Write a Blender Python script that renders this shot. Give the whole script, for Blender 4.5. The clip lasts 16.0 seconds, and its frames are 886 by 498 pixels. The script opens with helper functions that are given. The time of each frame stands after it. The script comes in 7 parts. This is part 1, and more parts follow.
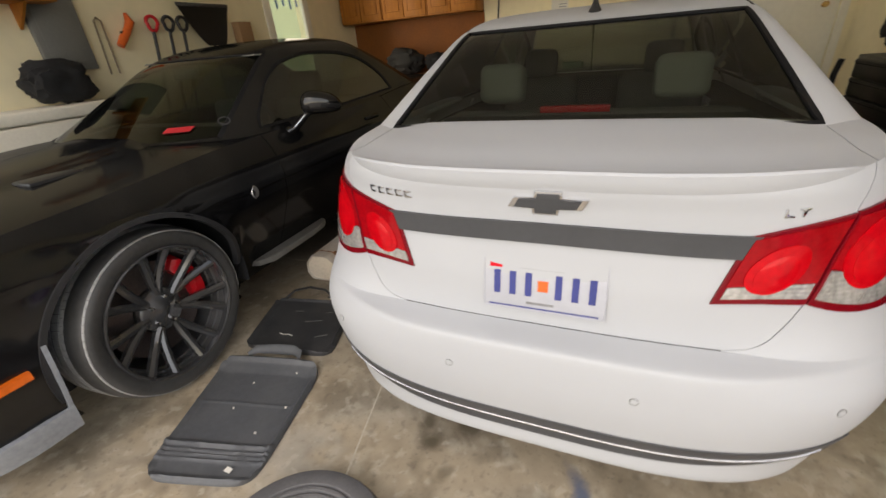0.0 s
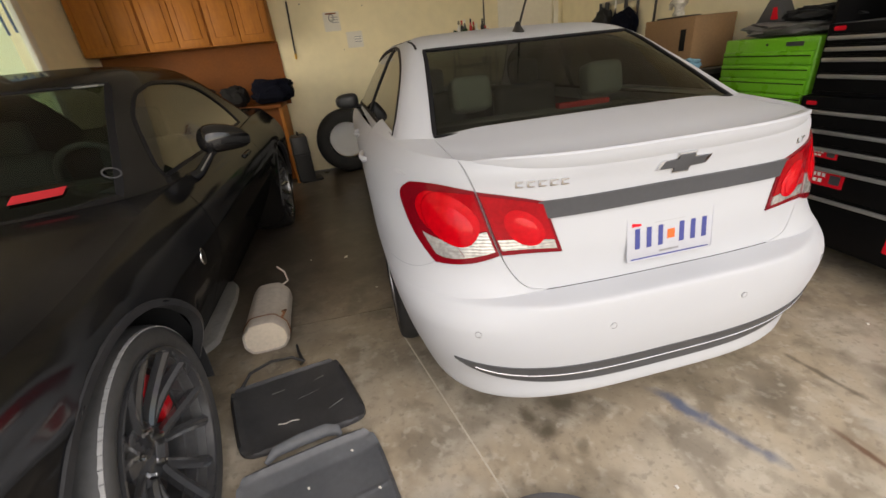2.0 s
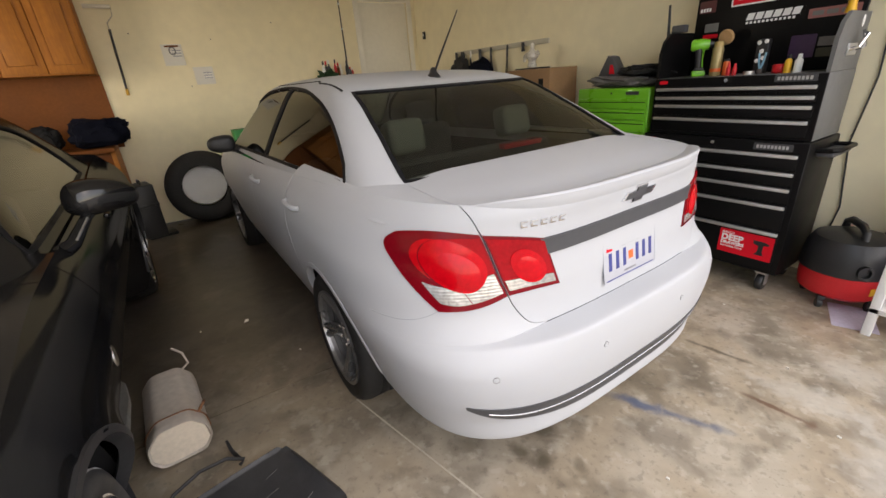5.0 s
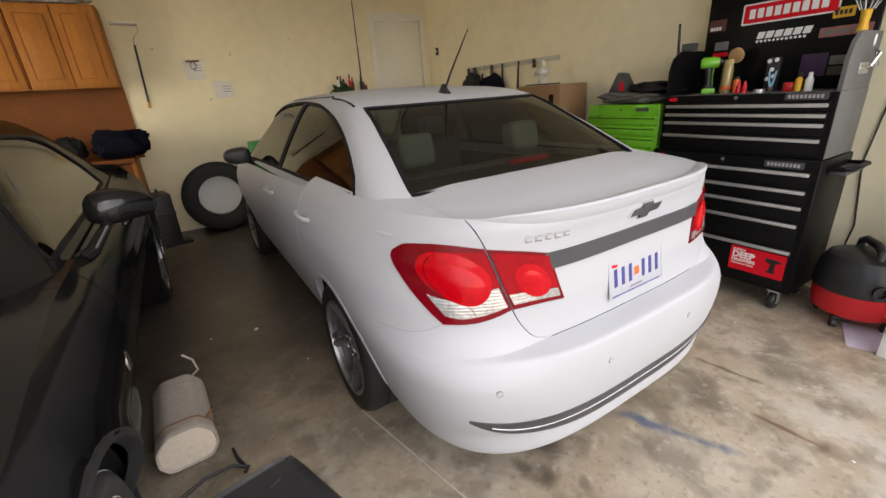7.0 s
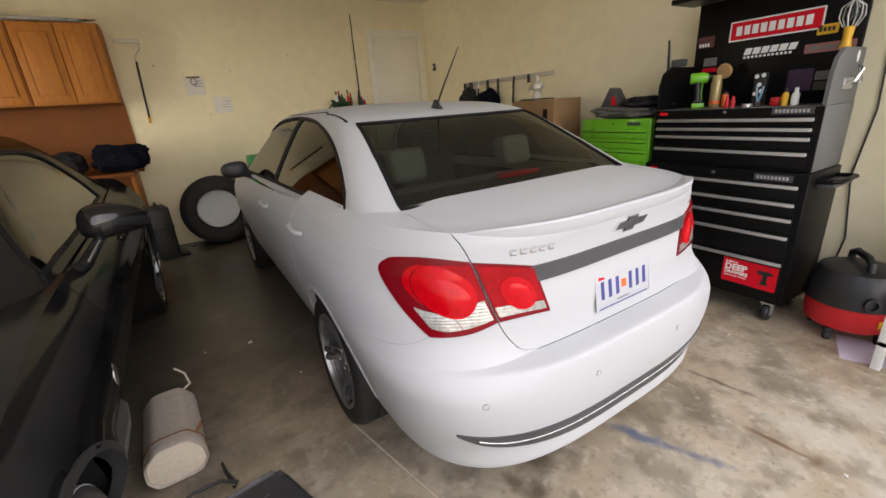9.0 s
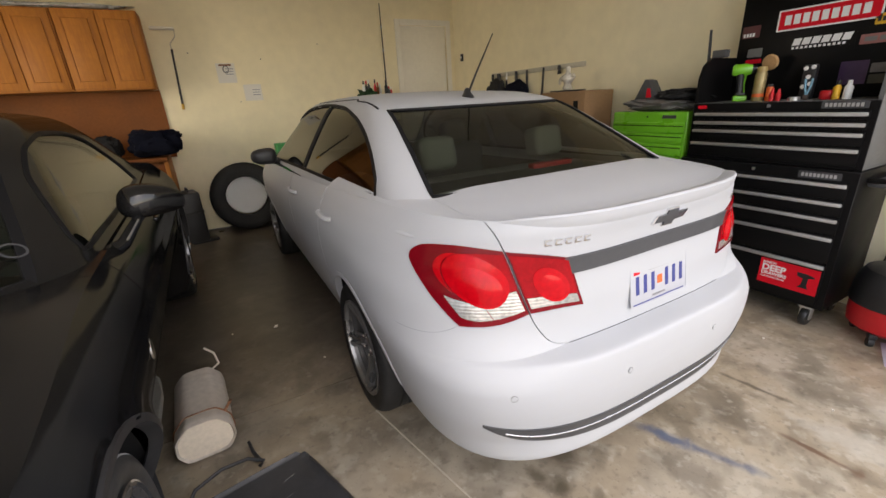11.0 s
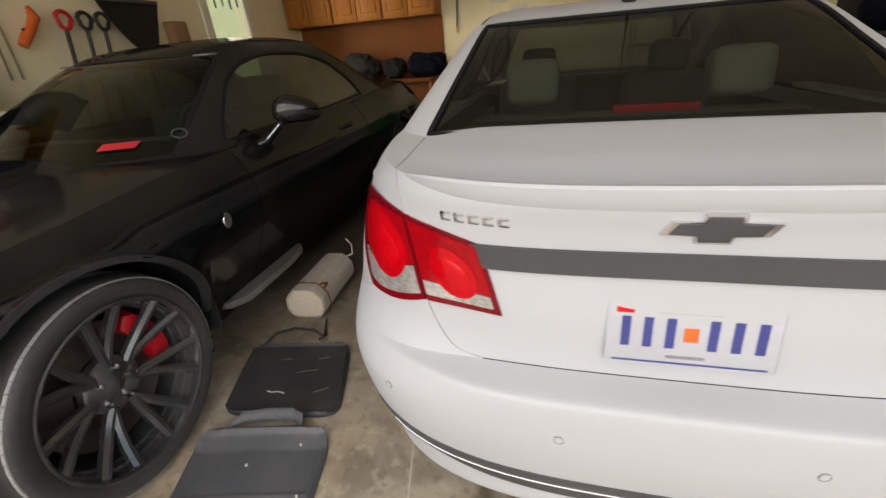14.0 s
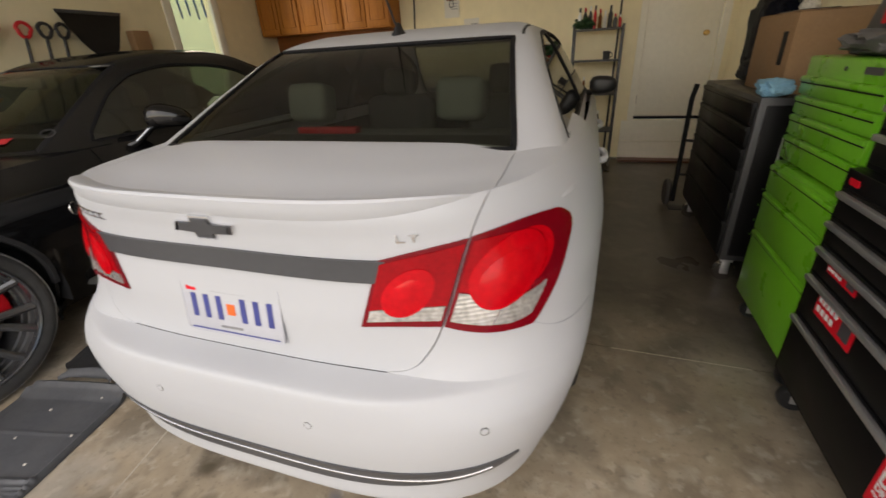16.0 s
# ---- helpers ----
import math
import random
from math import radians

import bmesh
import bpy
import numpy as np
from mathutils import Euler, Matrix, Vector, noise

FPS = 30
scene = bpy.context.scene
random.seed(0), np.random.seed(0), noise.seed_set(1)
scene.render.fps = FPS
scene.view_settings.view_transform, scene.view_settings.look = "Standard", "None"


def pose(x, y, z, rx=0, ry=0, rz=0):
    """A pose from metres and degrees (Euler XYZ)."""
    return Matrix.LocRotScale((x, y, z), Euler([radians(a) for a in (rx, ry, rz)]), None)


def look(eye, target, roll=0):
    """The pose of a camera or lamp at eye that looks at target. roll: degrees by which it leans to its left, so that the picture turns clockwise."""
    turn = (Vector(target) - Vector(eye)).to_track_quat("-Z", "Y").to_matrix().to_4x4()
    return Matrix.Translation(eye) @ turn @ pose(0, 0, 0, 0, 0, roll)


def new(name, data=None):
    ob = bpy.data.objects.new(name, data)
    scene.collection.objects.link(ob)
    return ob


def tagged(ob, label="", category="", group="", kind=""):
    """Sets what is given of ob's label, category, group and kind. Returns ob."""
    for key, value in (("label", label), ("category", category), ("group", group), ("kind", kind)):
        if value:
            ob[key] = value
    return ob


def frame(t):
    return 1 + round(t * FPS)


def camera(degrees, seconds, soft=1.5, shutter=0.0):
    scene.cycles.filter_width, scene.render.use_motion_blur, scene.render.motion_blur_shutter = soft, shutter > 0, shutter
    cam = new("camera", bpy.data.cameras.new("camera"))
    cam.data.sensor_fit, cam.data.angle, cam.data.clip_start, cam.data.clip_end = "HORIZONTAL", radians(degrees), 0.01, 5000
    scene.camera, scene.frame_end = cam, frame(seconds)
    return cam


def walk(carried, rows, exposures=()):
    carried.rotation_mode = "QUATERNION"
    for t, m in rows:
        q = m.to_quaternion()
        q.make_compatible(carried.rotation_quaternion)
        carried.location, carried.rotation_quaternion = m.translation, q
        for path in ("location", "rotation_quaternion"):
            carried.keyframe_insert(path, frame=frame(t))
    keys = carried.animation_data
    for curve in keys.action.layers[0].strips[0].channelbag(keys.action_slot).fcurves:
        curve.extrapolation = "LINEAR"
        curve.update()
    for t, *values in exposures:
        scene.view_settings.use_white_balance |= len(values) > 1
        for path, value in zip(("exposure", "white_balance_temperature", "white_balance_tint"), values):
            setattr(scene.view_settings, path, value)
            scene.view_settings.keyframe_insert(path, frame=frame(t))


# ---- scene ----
cam = camera(94.7, 16.0, shutter=0.4)
PATH = [
    (0, (0.156, -0.942, 1.407), (-0.599, 0.679, 0.511), -5.1),
    (0.5, (-0.101, -1.089, 1.418), (-0.647, 0.622, 0.538), -6.1),
    (1, (-0.424, -1.067, 1.422), (-0.676, 0.726, 0.572), -6.8),
    (1.5, (-0.683, -1.133, 1.431), (-0.598, 0.683, 0.596), -6.2),
    (2, (-0.943, -1.072, 1.415), (-0.648, 0.71, 0.556), -6.2),
    (2.5, (-1.11, -0.936, 1.436), (-0.606, 0.794, 0.568), -6.8),
    (3, (-1.258, -0.868, 1.458), (-0.484, 0.762, 0.595), -6.9),
    (3.5, (-1.346, -0.823, 1.483), (-0.405, 0.731, 0.646), -5.0),
    (4, (-1.339, -0.816, 1.471), (-0.356, 0.732, 0.671), -4.2),
    (6.5, (-1.337, -0.844, 1.476), (-0.405, 0.762, 0.735), -4.2),
    (7, (-1.335, -0.848, 1.482), (-0.394, 0.767, 0.77), -4.0),
    (7.5, (-1.338, -0.855, 1.482), (-0.383, 0.761, 0.792), -3.8),
    (8, (-1.322, -0.871, 1.481), (-0.356, 0.747, 0.811), -3.9),
    (8.5, (-1.311, -0.887, 1.487), (-0.339, 0.736, 0.837), -4.1),
    (10.8, (-1.281, -0.854, 1.487), (-0.468, 0.836, 0.792), -4.1),
    (11, (-1.334, -0.853, 1.467), (-0.469, 0.818, 0.787), -3.3),
    (11.5, (-1.306, -0.836, 1.442), (-0.504, 0.831, 0.682), -2.5),
    (12, (-1.167, -0.753, 1.405), (-0.536, 0.95, 0.569), -2.4),
    (12.5, (-0.994, -0.689, 1.375), (-0.636, 1.071, 0.495), -2.6),
    (13, (-0.784, -0.824, 1.378), (-0.733, 0.968, 0.492), -2.3),
    (13.5, (-0.551, -0.85, 1.404), (-0.803, 0.929, 0.526), -3.3),
    (14, (-0.285, -0.764, 1.371), (-0.791, 0.959, 0.491), -4.9),
    (14.5, (0.063, -0.773, 1.385), (-0.6, 0.89, 0.494), -5.7),
    (15, (0.358, -0.787, 1.395), (-0.343, 0.875, 0.533), -3.3),
    (15.5, (0.648, -0.731, 1.392), (-0.048, 0.954, 0.568), -2.3),
    (16, (0.856, -0.664, 1.386), (0.221, 1.029, 0.529), -3.4),
]
walk(cam, [(t, look(eye, target, roll)) for t, eye, target, roll in PATH], [(0, 1.06, 7000, 11.5), (1, 1.12, 7000, 12), (2, 1.22, 6950, 13), (3, 1.27, 6800, 14), (8.5, 1.3, 6600, 14), (11.5, 1.3, 6600, 14), (12.5, 1.18, 6700, 11), (14.5, 1.06, 7000, 12), (16, 1.03, 7000, 13)])

# ---- world, sun and exposure ----
world = bpy.data.worlds.new("sky")
scene.world = world
world.use_nodes = True
wn = world.node_tree.nodes
sky = wn.new("ShaderNodeTexSky")
sky.sky_type, sky.sun_disc = "NISHITA", False
sky.sun_elevation, sky.sun_rotation = radians(37), radians(180)
world.node_tree.links.new(sky.outputs[0], wn["Background"].inputs[0])
wn["Background"].inputs[1].default_value = 0.085
sun = new("sun", bpy.data.lights.new("sun", "SUN"))
sun.data.energy, sun.data.angle, sun.data.color = 1.58, radians(115), (1.0, 0.94, 0.855)
sun.matrix_world = look((0.6, -11, 8.6), (0.1, 0, 0))

# the side window's share of the sky
glow = new("window_daylight", bpy.data.lights.new("window_daylight", "AREA"))
glow.data.shape, glow.data.size, glow.data.size_y, glow.data.energy, glow.data.color = "RECTANGLE", 0.58, 1.3, 8, (1.0, 0.90, 0.72)
glow.data.spread = radians(130)
glow.matrix_world = look((-3.85, 3.835, 1.72), (2.0, 4.55, 1.35))

# ---- materials ----


def material(name, base, rough=0.5, metal=0.0, var=0.12, scale=6.0, bump=0.0, bump_scale=80.0, coat=0.0, coat_rough=0.05, spec=0.5, wear=0.15, dust=0.0, dust_col=(0.3, 0.27, 0.22)):
    """A principled surface with colour variation at two scales, roughness wear and fine relief."""
    m = bpy.data.materials.new(name)
    m.use_nodes = True
    nt = m.node_tree
    b = nt.nodes["Principled BSDF"]
    tex = nt.nodes.new("ShaderNodeTexCoord")

    def noise_at(s, detail=4.0):
        n = nt.nodes.new("ShaderNodeTexNoise")
        n.inputs["Scale"].default_value, n.inputs["Detail"].default_value = s, detail
        nt.links.new(tex.outputs["Object"], n.inputs["Vector"])
        return n

    big, small = noise_at(scale), noise_at(scale * 9)
    add = nt.nodes.new("ShaderNodeMath")
    add.operation = "ADD"
    nt.links.new(big.outputs["Fac"], add.inputs[0])
    nt.links.new(small.outputs["Fac"], add.inputs[1])
    ramp = nt.nodes.new("ShaderNodeMapRange")
    ramp.inputs["From Min"].default_value, ramp.inputs["From Max"].default_value = 0.7, 1.3
    ramp.inputs["To Min"].default_value, ramp.inputs["To Max"].default_value = 1 - var, 1 + var
    nt.links.new(add.outputs[0], ramp.inputs["Value"])
    mul = nt.nodes.new("ShaderNodeVectorMath")
    mul.operation = "SCALE"
    mul.inputs[0].default_value = base
    nt.links.new(ramp.outputs[0], mul.inputs["Scale"])
    colour = mul.outputs[0]
    if dust:
        dn = noise_at(3.0, 8.0)
        dr = nt.nodes.new("ShaderNodeMapRange")
        dr.inputs["From Min"].default_value, dr.inputs["From Max"].default_value = 0.4, 0.75
        dr.inputs["To Max"].default_value = dust
        nt.links.new(dn.outputs["Fac"], dr.inputs["Value"])
        mix = nt.nodes.new("ShaderNodeMix")
        mix.data_type = "RGBA"
        nt.links.new(dr.outputs[0], mix.inputs[0])
        nt.links.new(colour, mix.inputs[6])
        mix.inputs[7].default_value = (*dust_col, 1)
        colour = mix.outputs[2]
    nt.links.new(colour, b.inputs["Base Color"])
    rr = nt.nodes.new("ShaderNodeMapRange")
    rr.inputs["From Min"].default_value, rr.inputs["From Max"].default_value = 0.3, 0.7
    rr.inputs["To Min"].default_value, rr.inputs["To Max"].default_value = max(0.02, rough * (1 - wear)), min(1, rough * (1 + wear))
    nt.links.new(big.outputs["Fac"], rr.inputs["Value"])
    nt.links.new(rr.outputs[0], b.inputs["Roughness"])
    b.inputs["Metallic"].default_value = metal
    b.inputs["Coat Weight"].default_value, b.inputs["Coat Roughness"].default_value = coat, coat_rough
    b.inputs["Specular IOR Level"].default_value = spec
    if bump:
        bn = noise_at(bump_scale, 6.0)
        bp = nt.nodes.new("ShaderNodeBump")
        bp.inputs["Strength"].default_value, bp.inputs["Distance"].default_value = bump, 0.004
        nt.links.new(bn.outputs["Fac"], bp.inputs["Height"])
        nt.links.new(bp.outputs[0], b.inputs["Normal"])
    return m


def glass_material(name, tint, gloss_rough=0.02, base=0.04):
    """Clear or tinted pane: see-through, with a gloss that grows towards grazing angles."""
    m = bpy.data.materials.new(name)
    m.use_nodes = True
    nt = m.node_tree
    nt.nodes.remove(nt.nodes["Principled BSDF"])
    tr, gl, mx, lw, pw, sc = (nt.nodes.new("ShaderNode" + n) for n in ("BsdfTransparent", "BsdfGlossy", "MixShader", "LayerWeight", "Math", "Math"))
    tr.inputs[0].default_value = (*tint, 1)
    gl.inputs["Roughness"].default_value = gloss_rough
    lw.inputs["Blend"].default_value = 0.5
    pw.operation, sc.operation = "POWER", "MULTIPLY_ADD"
    pw.inputs[1].default_value = 5.0
    sc.inputs[1].default_value, sc.inputs[2].default_value = 1 - base, base
    nt.links.new(lw.outputs["Facing"], pw.inputs[0])
    nt.links.new(pw.outputs[0], sc.inputs[0])
    nt.links.new(sc.outputs[0], mx.inputs[0])
    nt.links.new(tr.outputs[0], mx.inputs[1])
    nt.links.new(gl.outputs[0], mx.inputs[2])
    nt.links.new(mx.outputs[0], nt.nodes["Material Output"].inputs[0])
    return m


def black_paint_material(name, base, rough):
    """Deep black lacquer under a thin film of dust: dark, with a gloss that stays moderate at grazing angles."""
    m = bpy.data.materials.new(name)
    m.use_nodes = True
    nt = m.node_tree
    nt.nodes.remove(nt.nodes["Principled BSDF"])
    df, gl, mx, lw, pw, sc, tex, dn, dr, mix = (nt.nodes.new("ShaderNode" + n) for n in ("BsdfDiffuse", "BsdfGlossy", "MixShader", "LayerWeight", "Math", "Math", "TexCoord", "TexNoise", "MapRange", "Mix"))
    mix.data_type = "RGBA"
    mix.inputs[6].default_value, mix.inputs[7].default_value = (*base, 1), (0.026, 0.024, 0.021, 1)
    dn.inputs["Scale"].default_value, dn.inputs["Detail"].default_value = 2.5, 9.0
    dr.inputs["From Min"].default_value, dr.inputs["From Max"].default_value, dr.inputs["To Max"].default_value = 0.42, 0.75, 0.7
    nt.links.new(tex.outputs["Object"], dn.inputs["Vector"])
    nt.links.new(dn.outputs["Fac"], dr.inputs["Value"])
    nt.links.new(dr.outputs[0], mix.inputs[0])
    nt.links.new(mix.outputs[2], df.inputs[0])
    gl.inputs["Roughness"].default_value = rough
    lw.inputs["Blend"].default_value = 0.5
    pw.operation, sc.operation = "POWER", "MULTIPLY_ADD"
    pw.inputs[1].default_value = 4.0
    sc.inputs[1].default_value, sc.inputs[2].default_value = 0.30, 0.052
    nt.links.new(lw.outputs["Facing"], pw.inputs[0])
    nt.links.new(pw.outputs[0], sc.inputs[0])
    nt.links.new(sc.outputs[0], mx.inputs[0])
    nt.links.new(df.outputs[0], mx.inputs[1])
    nt.links.new(gl.outputs[0], mx.inputs[2])
    nt.links.new(mx.outputs[0], nt.nodes["Material Output"].inputs[0])
    return m


def garage_floor_material():
    """Bare concrete: pale and scuffed by the doorway, darkened further in for oil, use and dimmer light, with single
    stains.
    """
    m = material("stained concrete", (0.42, 0.345, 0.245), 0.32, var=0.14, scale=1.6, bump=0.12, bump_scale=60)
    nt = m.node_tree
    b = nt.nodes["Principled BSDF"]
    tex = [n for n in nt.nodes if n.type == "TEX_COORD"][0]
    state = [b.inputs["Base Color"].links[0].from_socket]

    def noise_at(scale, detail=7.0, distortion=0.6):
        n = nt.nodes.new("ShaderNodeTexNoise")
        n.inputs["Scale"].default_value, n.inputs["Detail"].default_value, n.inputs["Distortion"].default_value = scale, detail, distortion
        nt.links.new(tex.outputs["Object"], n.inputs["Vector"])
        return n.outputs["Fac"]

    def span(src, lo, hi, amount):
        r = nt.nodes.new("ShaderNodeMapRange")
        r.interpolation_type = "SMOOTHSTEP"
        r.inputs["From Min"].default_value, r.inputs["From Max"].default_value, r.inputs["To Max"].default_value = lo, hi, amount
        nt.links.new(src, r.inputs["Value"])
        return r.outputs[0]

    def maths(op, x, y):
        n = nt.nodes.new("ShaderNodeMath")
        n.operation = op
        for k, v in enumerate((x, y)):
            if isinstance(v, (int, float)):
                n.inputs[k].default_value = v
            else:
                nt.links.new(v, n.inputs[k])
        return n.outputs[0]

    def lay(fac, col):
        mix = nt.nodes.new("ShaderNodeMix")
        mix.data_type = "RGBA"
        nt.links.new(fac, mix.inputs[0])
        nt.links.new(state[0], mix.inputs[6])
        mix.inputs[7].default_value = (*col, 1)
        state[0] = mix.outputs[2]

    # pale worn patches, then brown and grey blotches from large to small
    lay(span(noise_at(1.3, 7.0, 0.2), 0.48, 0.64, 0.65), (0.53, 0.475, 0.38))
    lay(span(noise_at(2.6, 8.0, 0.25), 0.50, 0.66, 0.70), (0.20, 0.165, 0.12))
    lay(span(noise_at(5.5, 10.0, 0.2), 0.50, 0.66, 0.50), (0.175, 0.145, 0.105))
    lay(span(noise_at(7.5, 10.0, 0.2), 0.54, 0.68, 0.45), (0.58, 0.525, 0.42))
    lay(span(noise_at(17.0, 8.0, 0.1), 0.55, 0.68, 0.45), (0.60, 0.54, 0.44))
    lay(span(noise_at(26.0, 7.0, 0.1), 0.55, 0.70, 0.38), (0.15, 0.125, 0.095))
    lay(span(noise_at(70.0, 5.0, 0.0), 0.60, 0.72, 0.35), (0.12, 0.10, 0.08))
    # the inner part: oil wear and the fading daylight painted dark together, with a ragged border
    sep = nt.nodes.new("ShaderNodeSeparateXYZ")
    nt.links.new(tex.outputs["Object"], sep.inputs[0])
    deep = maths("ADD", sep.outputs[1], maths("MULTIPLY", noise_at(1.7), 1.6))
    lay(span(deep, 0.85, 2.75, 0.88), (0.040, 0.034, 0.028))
    lay(span(noise_at(3.2, 9.0, 0.5), 0.52, 0.68, 0.18), (0.30, 0.265, 0.215))
    # single stains: place, half length, half width, turn, colour, strength
    blue, oil, rust, pale = (0.075, 0.115, 0.21), (0.105, 0.085, 0.055), (0.15, 0.075, 0.045), (0.60, 0.57, 0.50)
    ragged = noise_at(14.0, 5.0, 0.4)
    for x, y, ha, hb, turn, col, k in ((-0.464, 0.103, 0.048, 0.05, 0, oil, 0.8), (-0.421, 0.02, 0.05, 0.045, 0, oil, 0.85), (-0.324, -0.091, 0.05, 0.035, 60, oil, 0.6), (-0.301, 0.135, 0.07, 0.055, 20, oil, 0.7), (-0.36, -0.26, 0.16, 0.10, 40, oil, 0.45),
                                       (0.17, -0.05, 0.15, 0.042, -68, blue, 0.8), (0.265, -0.26, 0.14, 0.026, -65, blue, 0.6), (0.605, -0.40, 0.17, 0.016, -86, rust, 0.85), (0.615, -0.535, 0.035, 0.022, 0, rust, 0.6), (0.83, -0.06, 0.18, 0.016, -81, oil, 0.75),
                                       (0.80, -0.50, 0.26, 0.11, -80, pale, 0.5), (0.60, -0.80, 0.24, 0.16, 10, pale, 0.5), (1.15, -0.52, 0.20, 0.12, 60, pale, 0.35), (0.36, 0.01, 0.22, 0.10, -40, oil, 0.35), (-1.0, -0.25, 0.30, 0.20, 20, pale, 0.4)):
        mp = nt.nodes.new("ShaderNodeMapping")
        mp.vector_type = "TEXTURE"
        mp.inputs["Location"].default_value = (x, y, 0)
        mp.inputs["Rotation"].default_value = (0, 0, radians(turn))
        mp.inputs["Scale"].default_value = (ha, hb, 1)
        nt.links.new(tex.outputs["Object"], mp.inputs[0])
        ln = nt.nodes.new("ShaderNodeVectorMath")
        ln.operation = "LENGTH"
        nt.links.new(mp.outputs[0], ln.inputs[0])
        d = maths("ADD", ln.outputs["Value"], maths("MULTIPLY", maths("SUBTRACT", ragged, 0.5), 1.6))
        lay(maths("SUBTRACT", k, span(d, 0.25, 1.25, k)), col)
    nt.links.new(state[0], b.inputs["Base Color"])
    return m


def wood_material(name, base, dark, scale=1.0, rough=0.4):
    m = material(name, base, rough, var=0.1, scale=3, bump=0.05, bump_scale=120)
    nt = m.node_tree
    b = nt.nodes["Principled BSDF"]
    src = b.inputs["Base Color"].links[0].from_socket
    tex = [n for n in nt.nodes if n.type == "TEX_COORD"][0]
    mp = nt.nodes.new("ShaderNodeMapping")
    mp.inputs["Scale"].default_value = (14 * scale, 14 * scale, 1.2 * scale)
    nt.links.new(tex.outputs["Object"], mp.inputs[0])
    n = nt.nodes.new("ShaderNodeTexNoise")
    n.inputs["Scale"].default_value, n.inputs["Detail"].default_value, n.inputs["Distortion"].default_value = 2.5, 8, 1.2
    nt.links.new(mp.outputs[0], n.inputs["Vector"])
    r = nt.nodes.new("ShaderNodeMapRange")
    r.inputs["From Min"].default_value, r.inputs["From Max"].default_value, r.inputs["To Max"].default_value = 0.4, 0.7, 0.7
    nt.links.new(n.outputs["Fac"], r.inputs["Value"])
    mix = nt.nodes.new("ShaderNodeMix")
    mix.data_type = "RGBA"
    nt.links.new(r.outputs[0], mix.inputs[0])
    nt.links.new(src, mix.inputs[6])
    mix.inputs[7].default_value = (*dark, 1)
    nt.links.new(mix.outputs[2], b.inputs["Base Color"])
    return m


CONCRETE = garage_floor_material()
WALL = material("cream wall paint", (0.87, 0.775, 0.53), 0.6, var=0.05, scale=0.9, bump=0.12, bump_scale=160, dust=0.15, dust_col=(0.68, 0.585, 0.39))
CEIL = material("white ceiling", (0.90, 0.86, 0.78), 0.8, var=0.04, bump=0.3, bump_scale=90)
WHITE_PAINT = material("white gloss trim paint", (0.83, 0.79, 0.68), 0.4, var=0.04, scale=2)
CAR_WHITE = material("white car paint", (0.475, 0.484, 0.50), 0.5, var=0.008, scale=1.2, spec=0.3, wear=0.0, coat=0.35, coat_rough=0.42)
CAR_BLACK = black_paint_material("black car paint", (0.0055, 0.0056, 0.0064), 0.11)
DARK = material("dark underbody", (0.012, 0.012, 0.013), 0.8)
TRIM = material("black rubber trim", (0.010, 0.010, 0.011), 0.6, spec=0.15)
# pale enough to carry the daylight on the coupe's nose
SPLITTER = material("pale grey plastic", (0.31, 0.325, 0.35), 0.5, var=0.15)
SATIN_GREY = material("satin graphite wrap", (0.062, 0.063, 0.067), 0.42, var=0.06)
CHROME = material("chrome", (0.75, 0.75, 0.76), 0.12, 1.0, var=0.03)
CHROME_DULL = material("dull chrome", (0.48, 0.48, 0.49), 0.25, 1.0, var=0.05)
MAT_GREY = material("dusty grey rubber mat", (0.085, 0.090, 0.098), 0.5, var=0.14, scale=5, bump=0.25, bump_scale=400, dust=0.3, dust_col=(0.20, 0.195, 0.19))
RED_LENS = material("red lens", (0.33, 0.002, 0.006), 0.2, var=0.2, scale=10, coat=0.25, spec=0.15)
RED_DEEP = material("deep red lens border", (0.17, 0.002, 0.007), 0.2, var=0.1, coat=0.3, spec=0.2)
RED_BRIGHT = material("bright red reflector lens", (0.50, 0.002, 0.007), 0.15, var=0.18, scale=6, coat=0.25, spec=0.15)


def ribbed(m, scale, strength):
    """Adds close ribs to a lens."""
    nt = m.node_tree
    b = nt.nodes["Principled BSDF"]
    tex = [n for n in nt.nodes if n.type == "TEX_COORD"][0]
    w = nt.nodes.new("ShaderNodeTexWave")
    w.bands_direction = "Z"
    w.inputs["Scale"].default_value, w.inputs["Distortion"].default_value = scale, 1.5
    nt.links.new(tex.outputs["Object"], w.inputs["Vector"])
    bp = nt.nodes.new("ShaderNodeBump")
    bp.inputs["Strength"].default_value, bp.inputs["Distance"].default_value = strength, 0.004
    nt.links.new(w.outputs["Fac"], bp.inputs["Height"])
    nt.links.new(bp.outputs[0], b.inputs["Normal"])
    return m


CLEAR_LENS = ribbed(material("clear ribbed lens", (0.50, 0.48, 0.45), 0.2, 0.5, var=0.4, scale=9, coat=0.8), 30.0, 0.14)
SMOKE_GLASS = glass_material("smoked glass", (0.34, 0.36, 0.31), 0.04, 0.07)
SIDE_GLASS = glass_material("dark side glass", (0.07, 0.07, 0.064))
BLACK_GLASS = glass_material("green tinted windscreen", (0.38, 0.46, 0.38), 0.03, 0.05)
COUPE_SIDE_GLASS = glass_material("dusty green side glass", (0.24, 0.27, 0.23), 0.06, 0.14)
HEADREST = material("pale leather head restraint", (0.20, 0.215, 0.185), 0.6, var=0.04)
BARREL = material("grey rim barrel", (0.15, 0.15, 0.15), 0.3, 0.6)
SEAT = material("grey seat cloth", (0.14, 0.14, 0.13), 0.9, var=0.06, bump=0.3, bump_scale=300)
